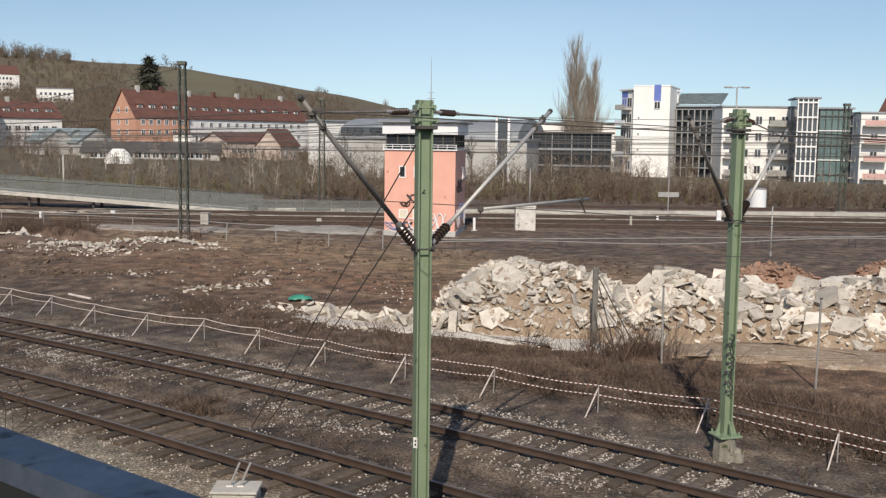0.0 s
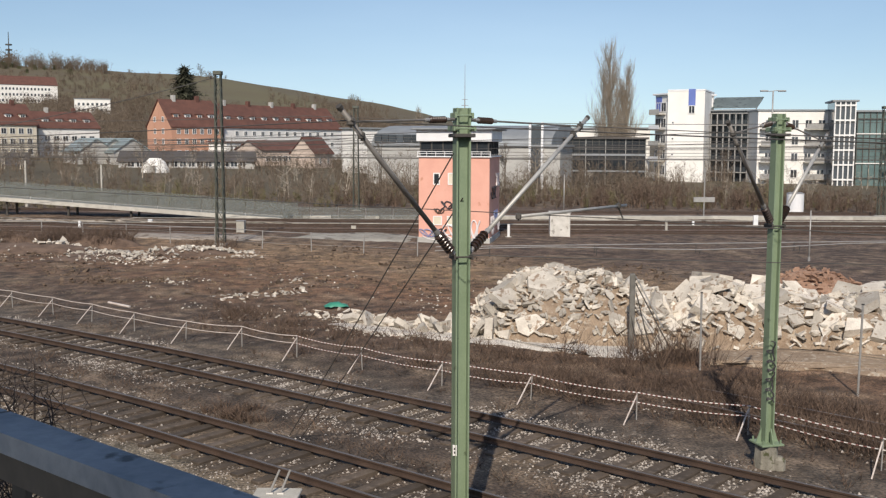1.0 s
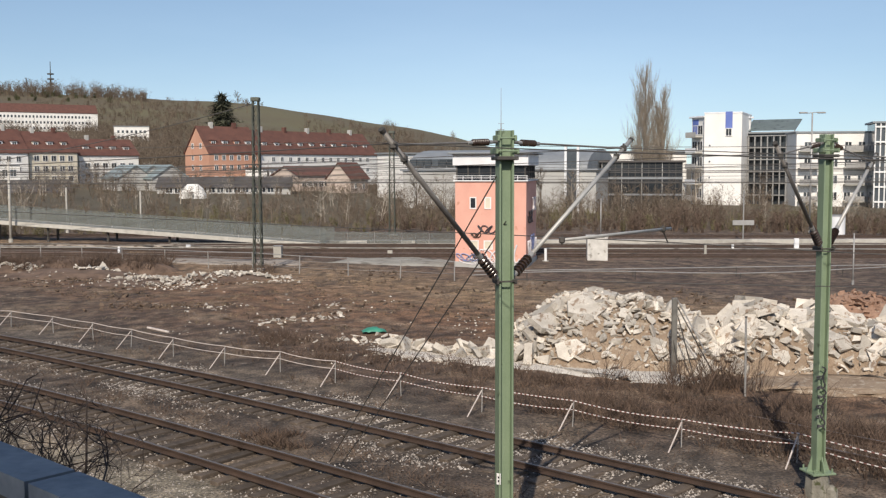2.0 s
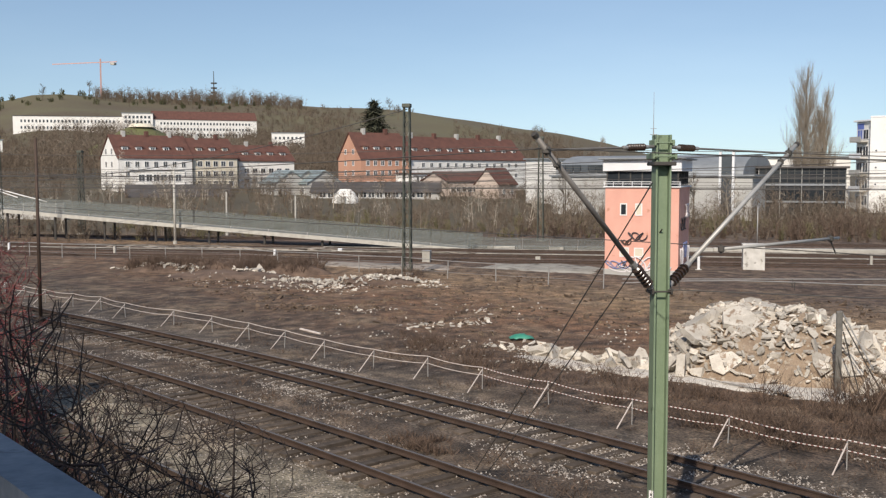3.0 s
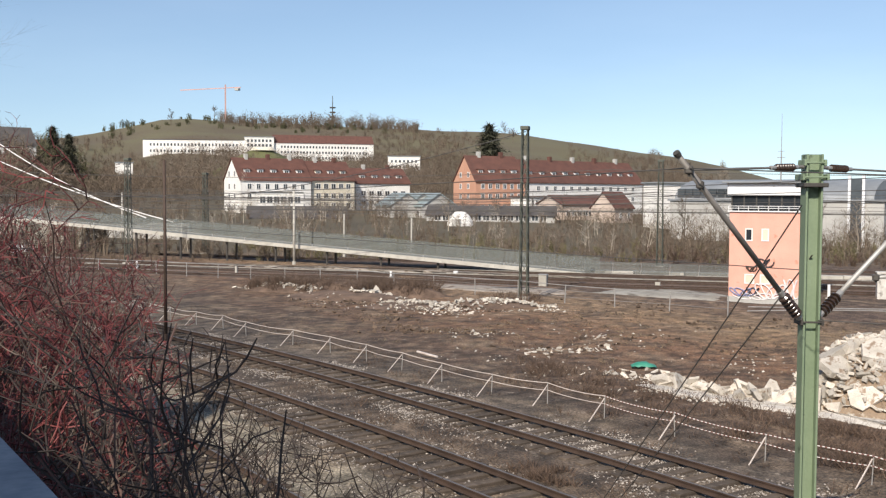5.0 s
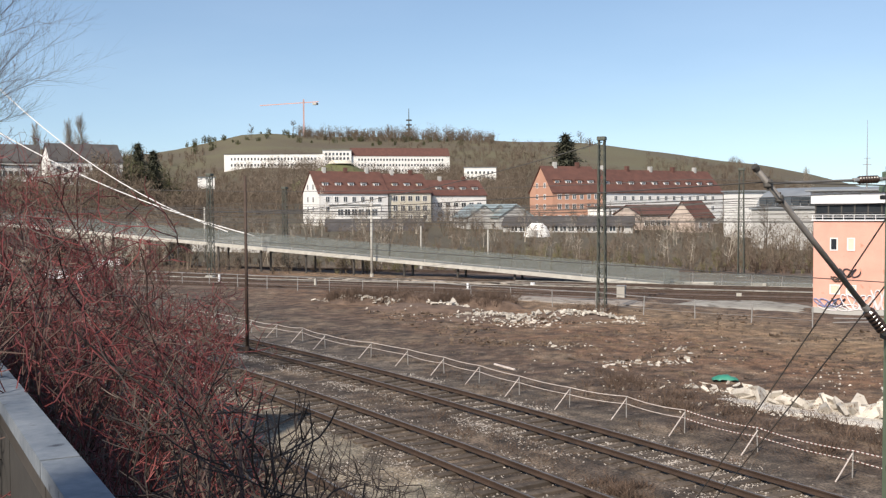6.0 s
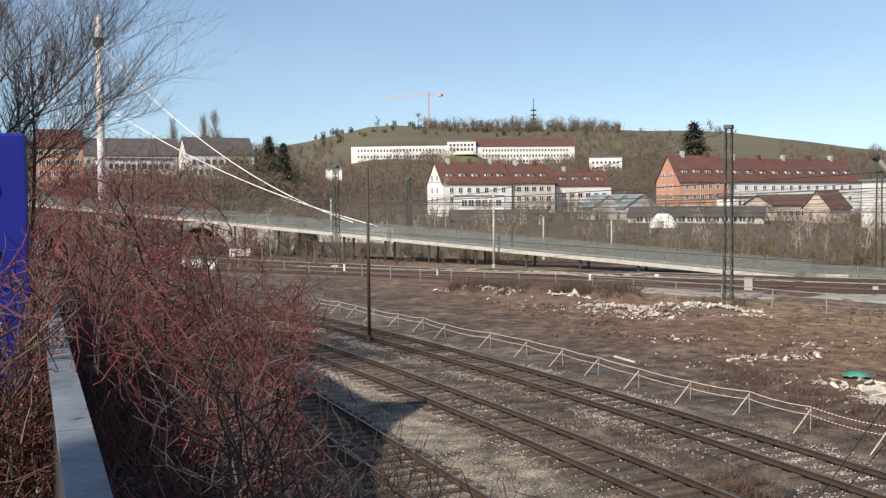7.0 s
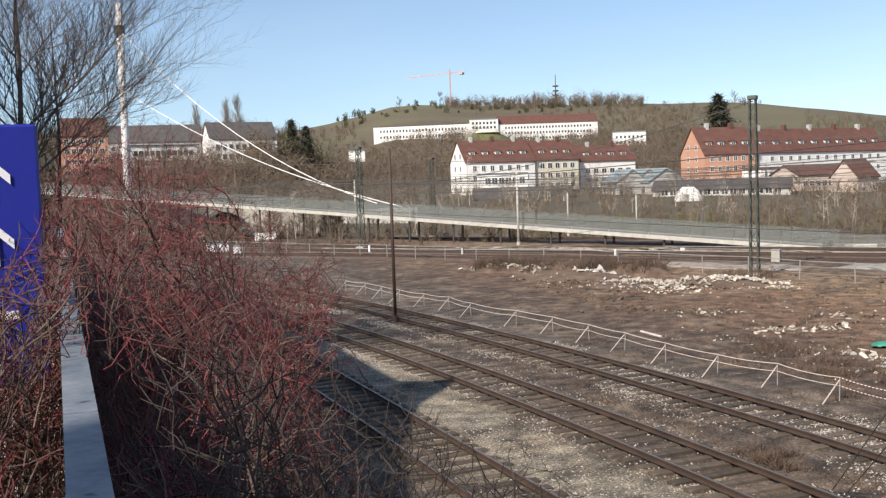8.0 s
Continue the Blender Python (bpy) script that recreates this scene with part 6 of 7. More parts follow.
# town on the west slope
building("school", "white school building with wide windows on the slope", polar(48.2, 340), polar(44.6, 345), 14, 13, 20.5, WHITE_RENDER, "flat", 0, ROOF_DARK, (1.0, 4.2), 11, (1.5, 1.8), bar=False)
building("school", "grey school wing with a dark roof on the slope", polar(49.5, 372), polar(44.4, 372), 14, 14, 23.0, GREY_RENDER, "gable", 29.0, ROOF_DARK, (6,), 10, (1.5, 1.6), bar=False)
building("school", "white school wing with tall windows and a dark roof", polar(43.9, 345), polar(40.3, 350), 14, 14, 22.2, WHITE_RENDER, "gable", 28.0, ROOF_DARK, (1.4, 4.6), 9, (1.5, 2.0), bar=False)
building("town_house", "orange-red town house on the slope", polar(51.6, 300), polar(49.2, 300), 12, 9, 22.0, ORANGE_RENDER, "gable", 27, TILE_RED, (2, 5, 8, 10.6), 6, (1.3, 1.5))
building("town_house", "red-roofed white town house on the slope", polar(57.0, 280), polar(53.6, 285), 12, 9, 18.0, WHITE_RENDER, "gable", 24, TILE_RED, (2, 5), 6, (1.3, 1.5))
building("roadside_hut", "small white roadside building at the hill foot", polar(36.4, 480), polar(35.5, 480), 6, 20.0, 21.2, WHITE_RENDER, "flat", 0, ROOF_GREY, (0.2,), 3, (1.0, 0.7))

# modern apartment blocks to the east
blk, L, H = building("tower_block", "tall white apartment block with a blue stripe", polar(-10.40, 185), polar(-12.36, 184), 12, 0, 15.9, WHITE_RENDER, "flat", 0, WHITE_PAINT, (), 0, overhang=0.05)
bm = bmesh.new()
box(bm, (3.6, -0.08, H - 2.6), (4.8, -0.01, H + 0.35))
part("blue_panel", bm, BLUE_PAINT, blk)
put_window(blk, Matrix.Translation((4.2, -0.1, H - 3.9)), 1.1, 1.4)
for z in (10.2, 7.4, 4.6):
    put_window(blk, Matrix.Translation((1.0, -0.04, z)), 0.45, 0.45, False)
bb2, L2, H2 = building("balcony_block", "apartment block with blue cladding and concrete balconies", polar(-9.75, 190), polar(-10.39, 187), 10, 0, 15.4, WHITE_RENDER, "flat", 0, WHITE_PAINT, (1.2, 4.0, 6.8, 9.6, 12.4), 2, (1.5, 1.7))
bm = bmesh.new()
box(bm, (0.3, -0.07, H2 - 2.9), (L2 * 0.55, -0.01, H2 - 0.3))
part("blue_panel", bm, BLUE_PAINT, bb2)
for k in range(5):
    bm = bmesh.new()
    z = 0.7 + 2.8 * k
    box(bm, (0.2, -1.5, z), (L2 - 0.4, 0, z + 0.18))
    bal = part("balcony", bm, CONCRETE, bb2)
    bm = bmesh.new()
    box(bm, (0.2, -1.52, z + 0.18), (L2 - 0.4, -1.44, z + 0.95))
    part("front", bm, WHITE_PAINT if k % 2 else GREY_RENDER, bal)
fr_b, L3, H3 = building("glass_stair_block", "dark glazed stair block behind a steel lattice", polar(-12.42, 192), polar(-15.1, 190), 10, 0, 12.6, GLASS, "flat", 0, ROOF_GREY, (), 0)
for i in range(9):
    bm = bmesh.new()
    x = 0.2 + i * (L3 - 0.4) / 8
    box(bm, (x - 0.10, -1.1, 0), (x + 0.10, -0.9, H3 - 0.4))
    part("steel_column", bm, GALV, fr_b)
bm = bmesh.new()
flat_bar(bm, (0.3, 0.3, H3 + 0.35), (0.3, 6.5, H3 + 2.6), 0.12, 0.12)
flat_bar(bm, (L3 - 0.3, 0.3, H3 + 0.35), (L3 - 0.3, 6.5, H3 + 2.6), 0.12, 0.12)
part("roof_beam", bm, GALV, fr_b)
bm = bmesh.new()
vs = [bm.verts.new(p) for p in ((0.2, 0.2, H3 + 0.5), (L3 - 0.2, 0.2, H3 + 0.5), (L3 - 0.2, 6.6, H3 + 2.75), (0.2, 6.6, H3 + 2.75))]
bm.faces.new(vs)
bmesh.ops.solidify(bm, geom=bm.faces[:], thickness=0.08)
part("glass_roof", bm, GLASSHOUSE, fr_b, "greenish sloping glass roof")
for i in range(6):
    bm = bmesh.new()
    box(bm, (0, -1.2, 1.6 + i * 2.1), (L3, -0.2, 1.75 + i * 2.1))
    part("gallery", bm, GALV, fr_b)


def flats(label, p0, p1, top, nb, cols, mat=None, rail_mat=None, red=False):
    b, L, H = building("apartment_block", label, p0, p1, 12, 0, top, mat or WHITE_RENDER, "flat", 0, ROOF_GREY, [1.0 + 2.8 * k for k in range(nb)], cols, (1.2, 1.5), overhang=0.2)
    for k in range(nb):
        for x0, x1 in ((0.3, L * 0.28), (L * 0.62, L * 0.92)):
            bm = bmesh.new()
            z = 0.75 + 2.8 * k
            box(bm, (x0, -1.5, z), (x1, 0, z + 0.16))
            bal = part("balcony", bm, CONCRETE, b)
            bm = bmesh.new()
            box(bm, (x0, -1.52, z + 0.16), (x1, -1.46, z + 1.0))
            part("railing", bm, rail_mat or GALV, bal)
    return b


flats("white apartment block with stacked balconies", polar(-15.15, 182), polar(-18.9, 185), 12.3, 4, 5)
flats("white apartment block with glazed balcony stacks", polar(-21.7, 180), polar(-22.5, 178), 11.0, 4, 2)
gb, L4, H4 = building("winter_garden", "greenish glass winter-garden tower with white frames", polar(-18.95, 178), polar(-20.0, 178.5), 8, 0, 13.6, GLASS, "flat", 0, ROOF_GREY, (), 0)
for i in range(5):
    bm = bmesh.new()
    x = 0.1 + i * (L4 - 0.2) / 4
    box(bm, (x - 0.09, -0.25, 0), (x + 0.09, -0.05, H4))
    part("mullion", bm, FRAME_WHITE, gb)
for i in range(6):
    bm = bmesh.new()
    box(bm, (0, -0.3, 0.9 + i * 2.4), (L4, -0.05, 1.15 + i * 2.4))
    part("transom", bm, FRAME_WHITE, gb)
gg, L5, H5 = building("glass_block", "dark green glazed stair tower with steel frames", polar(-20.05, 180), polar(-21.65, 181), 9, 0, 12.0, GREEN_GLASS, "flat", 0, ROOF_GREY, (), 0)
for i in range(6):
    bm = bmesh.new()
    x = 0.1 + i * (L5 - 0.2) / 5
    box(bm, (x - 0.06, -0.2, 0), (x + 0.06, -0.04, H5))
    part("mullion", bm, DARK_STEEL, gg)
for i in range(5):
    bm = bmesh.new()
    box(bm, (0, -0.22, 1.2 + i * 2.4), (L5, -0.04, 1.35 + i * 2.4))
    part("transom", bm, FRAME_WHITE if i % 2 else DARK_STEEL, gg)
flats("white apartment block with red panels and balconies", polar(-22.1, 176), polar(-26.5, 180), 11.2, 4, 5, None, CRANE_RED)
building("pitched_block", "apartment block with a dark pitched roof", polar(-23.0, 200), polar(-27.0, 196), 12, 0, 12.0, CREAM_RENDER, "gable", 16.5, TILE_RED, (), 0)
# curved-roof hall and offices in the middle distance
hall, LH, HH = building("market_hall", "pale grey hall with a metal roof and dark slot windows", polar(6.2, 160), polar(-4.6, 150), 20, 0, 6.2, GREY_RENDER, "flat", 0, ROOF_GREY, (), 0, overhang=0.3)
bm = bmesh.new()
n = 12
va, vb = [], []
for i in range(n + 1):
    a = math.pi * i / n
    yy, zz = 10 - 9.5 * math.cos(a), HH + 3.3 * math.sin(a)
    va.append(bm.verts.new((0.5, yy, zz)))
    vb.append(bm.verts.new((LH - 1.5, yy, zz)))
for i in range(n):
    bm.faces.new((va[i], va[i + 1], vb[i + 1], vb[i]))
bm.faces.new(va[::-1])
bm.faces.new(vb)
bmesh.ops.recalc_face_normals(bm, faces=bm.faces)
part("barrel_roof", bm, ROOF_GREY, hall)
for i in range(9):
    bm = bmesh.new()
    x = 1.0 + i * 1.25
    box(bm, (x, 0.55, HH + 0.55), (x + 1.1, 0.9, HH + 1.8), Matrix.Rotation(0, 4, "X"))
    part("skylight", bm, GLASS, hall)
for x0 in (LH * 0.86,):
    bm = bmesh.new()
    box(bm, (x0, -0.25, 0), (x0 + 1.5, 0.0, HH + 3.2))
    part("slot_window", bm, GLASS, hall)
    for dx in (-0.35, 1.5):
        bm = bmesh.new()
        box(bm, (x0 + dx, -0.4, 0), (x0 + dx + 0.35, 0.0, HH + 3.6))
        part("pilaster", bm, WHITE_PAINT, hall)
ow, L6, H6 = building("office_wing", "low dark-glazed office wing with a flat dark roof", polar(-4.9, 158), polar(-9.3, 158), 12, 0, 7.4, GLASS, "flat", 0, ROOF_DARK, (), 0)
for i in range(13):
    bm = bmesh.new()
    x = 0.05 + i * (L6 - 0.1) / 12
    box(bm, (x - 0.05, -0.12, 0), (x + 0.05, -0.01, H6))
    part("mullion", bm, DARK_STEEL if i % 3 else GREY_RENDER, ow)
for z in (2.4, 4.9):
    bm = bmesh.new()
    box(bm, (0, -0.16, z), (L6, -0.01, z + 0.28))
    part("floor_band", bm, ROOF_GREY, ow)
building("low_offices", "long low flat office row behind the trees", polar(3.0, 210), polar(-9.5, 205), 14, 0, 9.6, WHITE_RENDER, "flat", 0, ROOF_GREY, (5.6,), 18, (1.8, 1.4))

# ---- hilltop mast and crane ----
tv = thing("radio_mast", (-460, 997, 66), "slim lattice radio mast on the hilltop", "radio mast")
tv.location.z = lie(-460, 997) - 1
bm = bmesh.new()
rod(bm, (0, 0, 0), (0, 0, 24), 1.3, 0.7, n=6)
rod(bm, (0, 0, 24), (0, 0, 40), 0.5, 0.3, n=6)
part("shaft", bm, DARK_STEEL, tv)
for z in (17, 22, 27):
    bm = bmesh.new()
    rod(bm, (0, 0, z), (0, 0, z + 1.2), 3.2, n=10)
    part("platform", bm, DARK_STEEL, tv)
cr = thing("tower_crane", (-497, 840, 60), "faded red tower crane on the hilltop", "crane")
cr.location.z = lie(-497, 840) - 1
bm = bmesh.new()
rod(bm, (0, 0, 0), (0, 0, 36), 0.8, n=4)
part("tower", bm, CRANE_RED, cr)
bm = bmesh.new()
flat_bar(bm, (-42, -10, 31), (14, 4, 33.5), 0.7, 0.8)
part("jib", bm, CRANE_RED, cr)
bm = bmesh.new()
box(bm, (9, 1, 30.5), (13, 5, 32.5), None, 0.1)
part("counterweight", bm, CONCRETE, cr)
# grassy mound with a pale path
mo = polar(28.6, 520)
bm = bmesh.new()
bmesh.ops.create_cone(bm, cap_ends=False, segments=40, radius1=34, radius2=4, depth=16)
bmesh.ops.subdivide_edges(bm, edges=bm.edges[:], cuts=3, use_grid_fill=True)
for vv in bm.verts:
    vv.co += Vector((noise.noise(vv.co * 0.08), noise.noise(vv.co * 0.08 + Vector((5, 0, 0))), noise.noise(vv.co * 0.1) * 0.6)) * 2
MOUND = surf("mound_grass", (0.09, 0.095, 0.035), (0.14, 0.145, 0.06), 0.1, 1.5, 0.95, 0.0, 0.2, 0.1)
md = part("grass_mound", bm, MOUND, None, "", True)
md.location = (mo[0], mo[1], 22)
tagged(md, "round grassy mound on the hillside", "mound", kind="structure")
bm = bmesh.new()
rod(bm, (0, 0, 0), (0, 0, 1.6), 6.5, 5.0, n=20)
mt = part("mound_terrace", bm, CREAM_RENDER)
mt.location = (mo[0], mo[1], 29.2)
tagged(mt, "pale stone terrace on top of the grassy mound", "terrace")


# ---- far woods and trees ----
def scrub(name, zone, count, height, width, label, seed, material, stems=5, gaps=-1.0, wide=0.12):
    """Bare bushes and small trees: stems with side twigs; zone is yaw0, yaw1, d0, d1."""
    rnd = random.Random(seed)
    st = []
    for _ in range(count):
        yw, d = rnd.uniform(zone[0], zone[1]), rnd.uniform(zone[2], zone[3])
        x, y, _z = polar(yw, d)
        patch = noise.noise((x * 9 / d, y * 9 / d, seed))
        if patch < gaps:
            continue
        h = max(height * rnd.uniform(0.35, 1.3) * (0.8 + 0.7 * patch), height * 0.2)
        z = lie(x, y) - 0.2
        for _s in range(stems):
            a, fan = rnd.uniform(0, 6.283), rnd.random() ** 0.7
            base = Vector((x + rnd.gauss(0, h * wide * 0.7), y + rnd.gauss(0, h * wide * 0.7), z))
            hh = h * rnd.uniform(0.65, 1.1) * (1.05 - 0.3 * fan)
            tip = base + Vector((math.cos(a) * fan * 0.42 * hh, math.sin(a) * fan * 0.42 * hh, hh))
            side = (rnd.uniform(-1, 1), rnd.uniform(-1, 1) * 0.4, 0)
            st.append((base, tip, width, side))
            for _t in range(6):
                k = rnd.uniform(0.22, 0.95)
                p = base.lerp(tip, k)
                b = rnd.uniform(0, 6.283)
                q = p + Vector((math.cos(b) * 0.26, math.sin(b) * 0.26, rnd.uniform(0.06, 0.30))) * hh * rnd.uniform(0.4, 1.0)
                st.append((p, q, width * 0.62, side))
                for _u in range(4):
                    p2 = p.lerp(q, rnd.uniform(0.25, 1.0))
                    st.append((p2, p2 + Vector((rnd.gauss(0, 0.10), rnd.gauss(0, 0.10), rnd.uniform(-0.02, 0.15))) * hh, width * 0.46, (rnd.uniform(-1, 1), 0.2, rnd.uniform(-0.6, 0.6))))
    v, f = ribbon_mesh(st)
    return tagged(mesh_ob(name, v, f, material), label, "woods", kind="stuff")


SCRUB_TAN = surf("pale_winter_twigs", (0.115, 0.088, 0.066), (0.20, 0.158, 0.12), 0.15, 2, 0.95, 0.0, 0.0, vary=0.35)
SCRUB_OLIVE = surf("olive_winter_bushes", (0.10, 0.092, 0.045), (0.18, 0.155, 0.08), 0.15, 2, 0.95, 0.0, 0.0, vary=0.35)
SCRUB_PALE = surf("whitish_sapling_bark", (0.27, 0.235, 0.19), (0.42, 0.375, 0.31), 0.15, 2, 0.95, 0.0, 0.0, vary=0.3)
scrub("scrub", (40, -26, 106, 150), 800, 2.6, 0.05, "bare brown winter scrub beyond the tracks", 401, FAR_SHRUB, 6)
scrub("scrub", (40, -26, 108, 165), 300, 4.4, 0.05, "pale bare saplings beyond the tracks", 411, SCRUB_TAN, 4)
scrub("scrub", (40, -22, 118, 175), 90, 5.6, 0.055, "whitish bare saplings before the houses", 415, SCRUB_PALE, 3)
scrub("scrub", (41, 33, 330, 470), 260, 9.0, 0.16, "bare woods at the hill foot", 416, FAR_SHRUB, 7)
scrub("scrub", (30, -26, 106, 140), 420, 2.1, 0.07, "olive bushes beyond the platform", 412, SCRUB_OLIVE, 7)
scrub("scrub", (7, -9.5, 116, 146), 120, 6.0, 0.06, "bare brown trees before the hall", 422, FAR_SHRUB, 8, -1.0, 0.2)
scrub("scrub", (8, -26, 106, 120), 260, 2.4, 0.06, "dark low hedge behind the platform", 423, BRUSH, 8)
scrub("scrub", (40, -14, 150, 205), 420, 5.2, 0.07, "bare brown trees between the houses", 402, FAR_SHRUB, 5)
scrub("scrub", (30.5, 20.0, 196, 236), 26, 8.5, 0.11, "pale bare trees before the white houses", 424, SCRUB_PALE, 6, -1.0, 0.16)
scrub("scrub", (22.6, 18.6, 470, 550), 70, 13.0, 0.2, "bare trees before the villa", 418, FAR_SHRUB, 6, -1.0, 0.2)
scrub("scrub", (36, 4, 205, 330), 480, 5.5, 0.10, "bare trees round the houses", 403, FAR_SHRUB, 5)
scrub("scrub", (41, 3, 300, 720), 2300, 10.0, 0.17, "bare woods on the lower hillside", 404, FAR_SHRUB, 8, -1.0, 0.22)
scrub("scrub", (34, 19, 330, 620), 300, 11.0, 0.22, "pale bare trees on the lower hillside", 413, SCRUB_TAN, 4, -0.1)
scrub("scrub", (23, 5, 520, 900), 700, 9.0, 0.2, "brown bare woods beside the clinic", 419, FAR_SHRUB, 7, -0.12, 0.22)
scrub("scrub", (36, 12, 700, 960), 420, 5.0, 0.22, "hedges on the upper meadow", 414, FAR_SHRUB, 9, 0.12, 0.35)
scrub("scrub", (21, 5, 955, 1005), 110, 7.0, 0.22, "few bare trees on the lower ridge", 417, FAR_SHRUB, 9, 0.1, 0.3)
scrub("scrub", (37, 20, 940, 1010), 420, 11.0, 0.26, "bare trees on the hill's skyline", 405, FAR_SHRUB, 8, 0.02, 0.2)
scrub("evergreens", (37, 19, 900, 1005), 90, 5.5, 0.45, "dark evergreen bushes near the hilltop", 406, FAR_GREEN, 14, 0.0, 0.3)
scrub("scrub", (58, 37, 118, 330), 1300, 6.0, 0.11, "bare trees on the west slope", 407, FAR_SHRUB, 5)
scrub("evergreens", (40.2, 37.4, 320, 420), 26, 13.0, 0.4, "dark evergreen trees on the west slope", 408, FAR_GREEN, 10)
scrub("scrub", (51, 40, 235, 325), 240, 9.5, 0.17, "bare trees before the school", 421, FAR_SHRUB, 6, -1.0, 0.2)
scrub("scrub", (41.8, 36.2, 300, 420), 320, 15.0, 0.26, "dark bare trees on the west slope", 420, FAR_SHRUB, 8)
scrub("scrub", (58, 36, 380, 900), 900, 9.0, 0.30, "bare woods above the west slope", 409, FAR_SHRUB, 5)


def conifer(loc, h, r, label, seed):
    rnd = random.Random(seed)
    t = thing("conifer_tree", loc, label, "tree", "conifers")
    bm = bmesh.new()
    rod(bm, (0, 0, -1), (0, 0, h * 0.96), h * 0.018, h * 0.004, n=8)
    part("trunk", bm, TWIG_DARK, t)
    st = []
    for _ in range(420):
        k = rnd.random() ** 0.85
        z = h * (0.10 + 0.86 * k)
        rr = r * (1 - k) ** 0.7 * rnd.uniform(0.55, 1.1) * (1 + 0.25 * math.sin(z * 2.1))
        a = rnd.uniform(0, 6.283)
        st.append(((0, 0, z), (math.cos(a) * rr, math.sin(a) * rr, z + 0.10 * rr), h * 0.008, (-math.sin(a), math.cos(a), 0)))
        for _n in range(9):
            q = rnd.uniform(0.25, 1.0) * rr
            b = a + rnd.gauss(0, 0.22)
            p0 = (math.cos(b) * q, math.sin(b) * q, z + 0.1 * q)
            st.append((p0, (p0[0] + rnd.gauss(0, 0.05) * h, p0[1] + rnd.gauss(0, 0.05) * h, p0[2] + rnd.gauss(-0.01, 0.03) * h), h * 0.012, (-math.sin(b), math.cos(b), rnd.uniform(-0.5, 0.5))))
    v, f = ribbon_mesh(st)
    mesh_ob("crown", v, f, CONIFER, t)
    return t


def bare_tree(loc, h, label, seed, material, depth=4, spread=0.55, lift=0.35, r=None, narrow=False, name="bare_tree", mains=13, reach=0.24):
    rnd = random.Random(seed)
    t = thing(name, loc, label, "tree", "bare trees")
    v, f = [], []
    r = r or h * 0.014
    tube(v, f, [Vector((0, 0, -0.5)), Vector((0.02 * h * rnd.uniform(-1, 1), 0, h * 0.3)), Vector((0.03 * h * rnd.uniform(-1, 1), 0.02 * h, h * 0.62)), Vector((0, 0, h * 0.93))], [r, r * 0.8, r * 0.5, r * 0.12], 7)
    mesh_ob("trunk", v, f, material, t)
    v, f = [], []
    for i in range(85 if narrow else mains):
        k = rnd.uniform(0.08 if narrow else 0.22, 0.9)
        a = rnd.uniform(0, 6.283)
        d = Vector((math.cos(a), math.sin(a), 2.0 if narrow else 0.9)).normalized()
        branch(v, f, rnd, Vector((0, 0, h * k)), d, h * (0.23 if narrow else reach) * (1.15 - k * 0.7), r * (0.17 if narrow else 0.38) * (1 - k * 0.6), depth - 2, 0.1, 3, 0.25 if narrow else spread, 0.7 if narrow else lift)
    mesh_ob("crown", v, f, material, t)
    return t


conifer((-92.6, 321.8, lie(-92.6, 321.8)), 31.0 - lie(-92.6, 321.8), 10.5, "tall dark conifer behind the houses", 1)
conifer(polar(39.5, 350, 12), 17, 5, "dark conifer on the west slope", 2)
conifer(polar(38.7, 340, 11), 15, 4.5, "dark conifer on the west slope", 3)
conifer(polar(45.5, 420, 18), 14, 3.5, "dark conifer above the school", 4)


# poplars, built tall and narrow
bare_tree(polar(-7.25, 195), 24.6, "tall narrow leafless poplar", 11, POPLAR, 4, narrow=True, r=0.42, name="poplar_tree")
bare_tree(polar(-8.15, 198), 20.8, "tall narrow leafless poplar, the shorter of a pair", 12, POPLAR, 4, narrow=True, r=0.36, name="poplar_tree")
for k, (yw, d, h) in enumerate(((42.4, 420, 22), (43.0, 425, 20), (44.6, 430, 19), (3.3, 420, 17))):
    bare_tree(polar(yw, d, lie(*polar(yw, d)[:2]) - 1), h, "narrow leafless poplar in the distance", 20 + k, POPLAR, 4, narrow=True, name="poplar_tree")
# trees beside the parapet and along the bank, at the edge of the view
bare_tree((-29.5, 22.5, 0), 17.5, "large leafless tree beside the tracks", 31, TWIG_GREY, 5, 0.8, 0.25, 0.15, mains=8, reach=0.34)
bare_tree((-33.5, 27.0, 0), 14.5, "leafless tree beside the tracks", 32, TWIG_GREY, 5, 0.8, 0.25, 0.12, mains=8, reach=0.34)
for k, (yw, d, h) in enumerate(((-10.0, 150, 7), (5.4, 150, 7.5), (-3.3, 130, 6.5), (-1.5, 138, 7), (27.5, 200, 8), (24.0, 190, 7.5), (18.4, 172, 7), (12.0, 180, 7), (38.5, 160, 8), (42.0, 165, 9), (47, 175, 9), (-13.5, 160, 6))):
    bare_tree(polar(yw, d), h, "small leafless tree beyond the tracks", 50 + k, FAR_SHRUB if k % 2 else POPLAR, 4, 0.6, 0.3, 0.10)
for k, yw in enumerate((33.5, 31.2, 29.2, 25.9, 22.1, 15.2, 14.7)):
    d = 930 + 40 * math.sin(k * 1.9)
    bare_tree(polar(yw, d, lie(*polar(yw, d)[:2]) - 1), 15 + 4 * math.sin(k * 2.7), "leafless tree on the hill's skyline", 80 + k, FAR_SHRUB, 4, 0.7, 0.25, 0.3)

# ---- parapet, street deck and planted bank ----
def rail_at(s, off=0.0, z=0.0):
    """A place beside the parapet: metres along it to the left, metres outward, height."""
    p = NRM * (0.5544 + off) - ALONG * s
    return Vector((p.x, p.y, z))


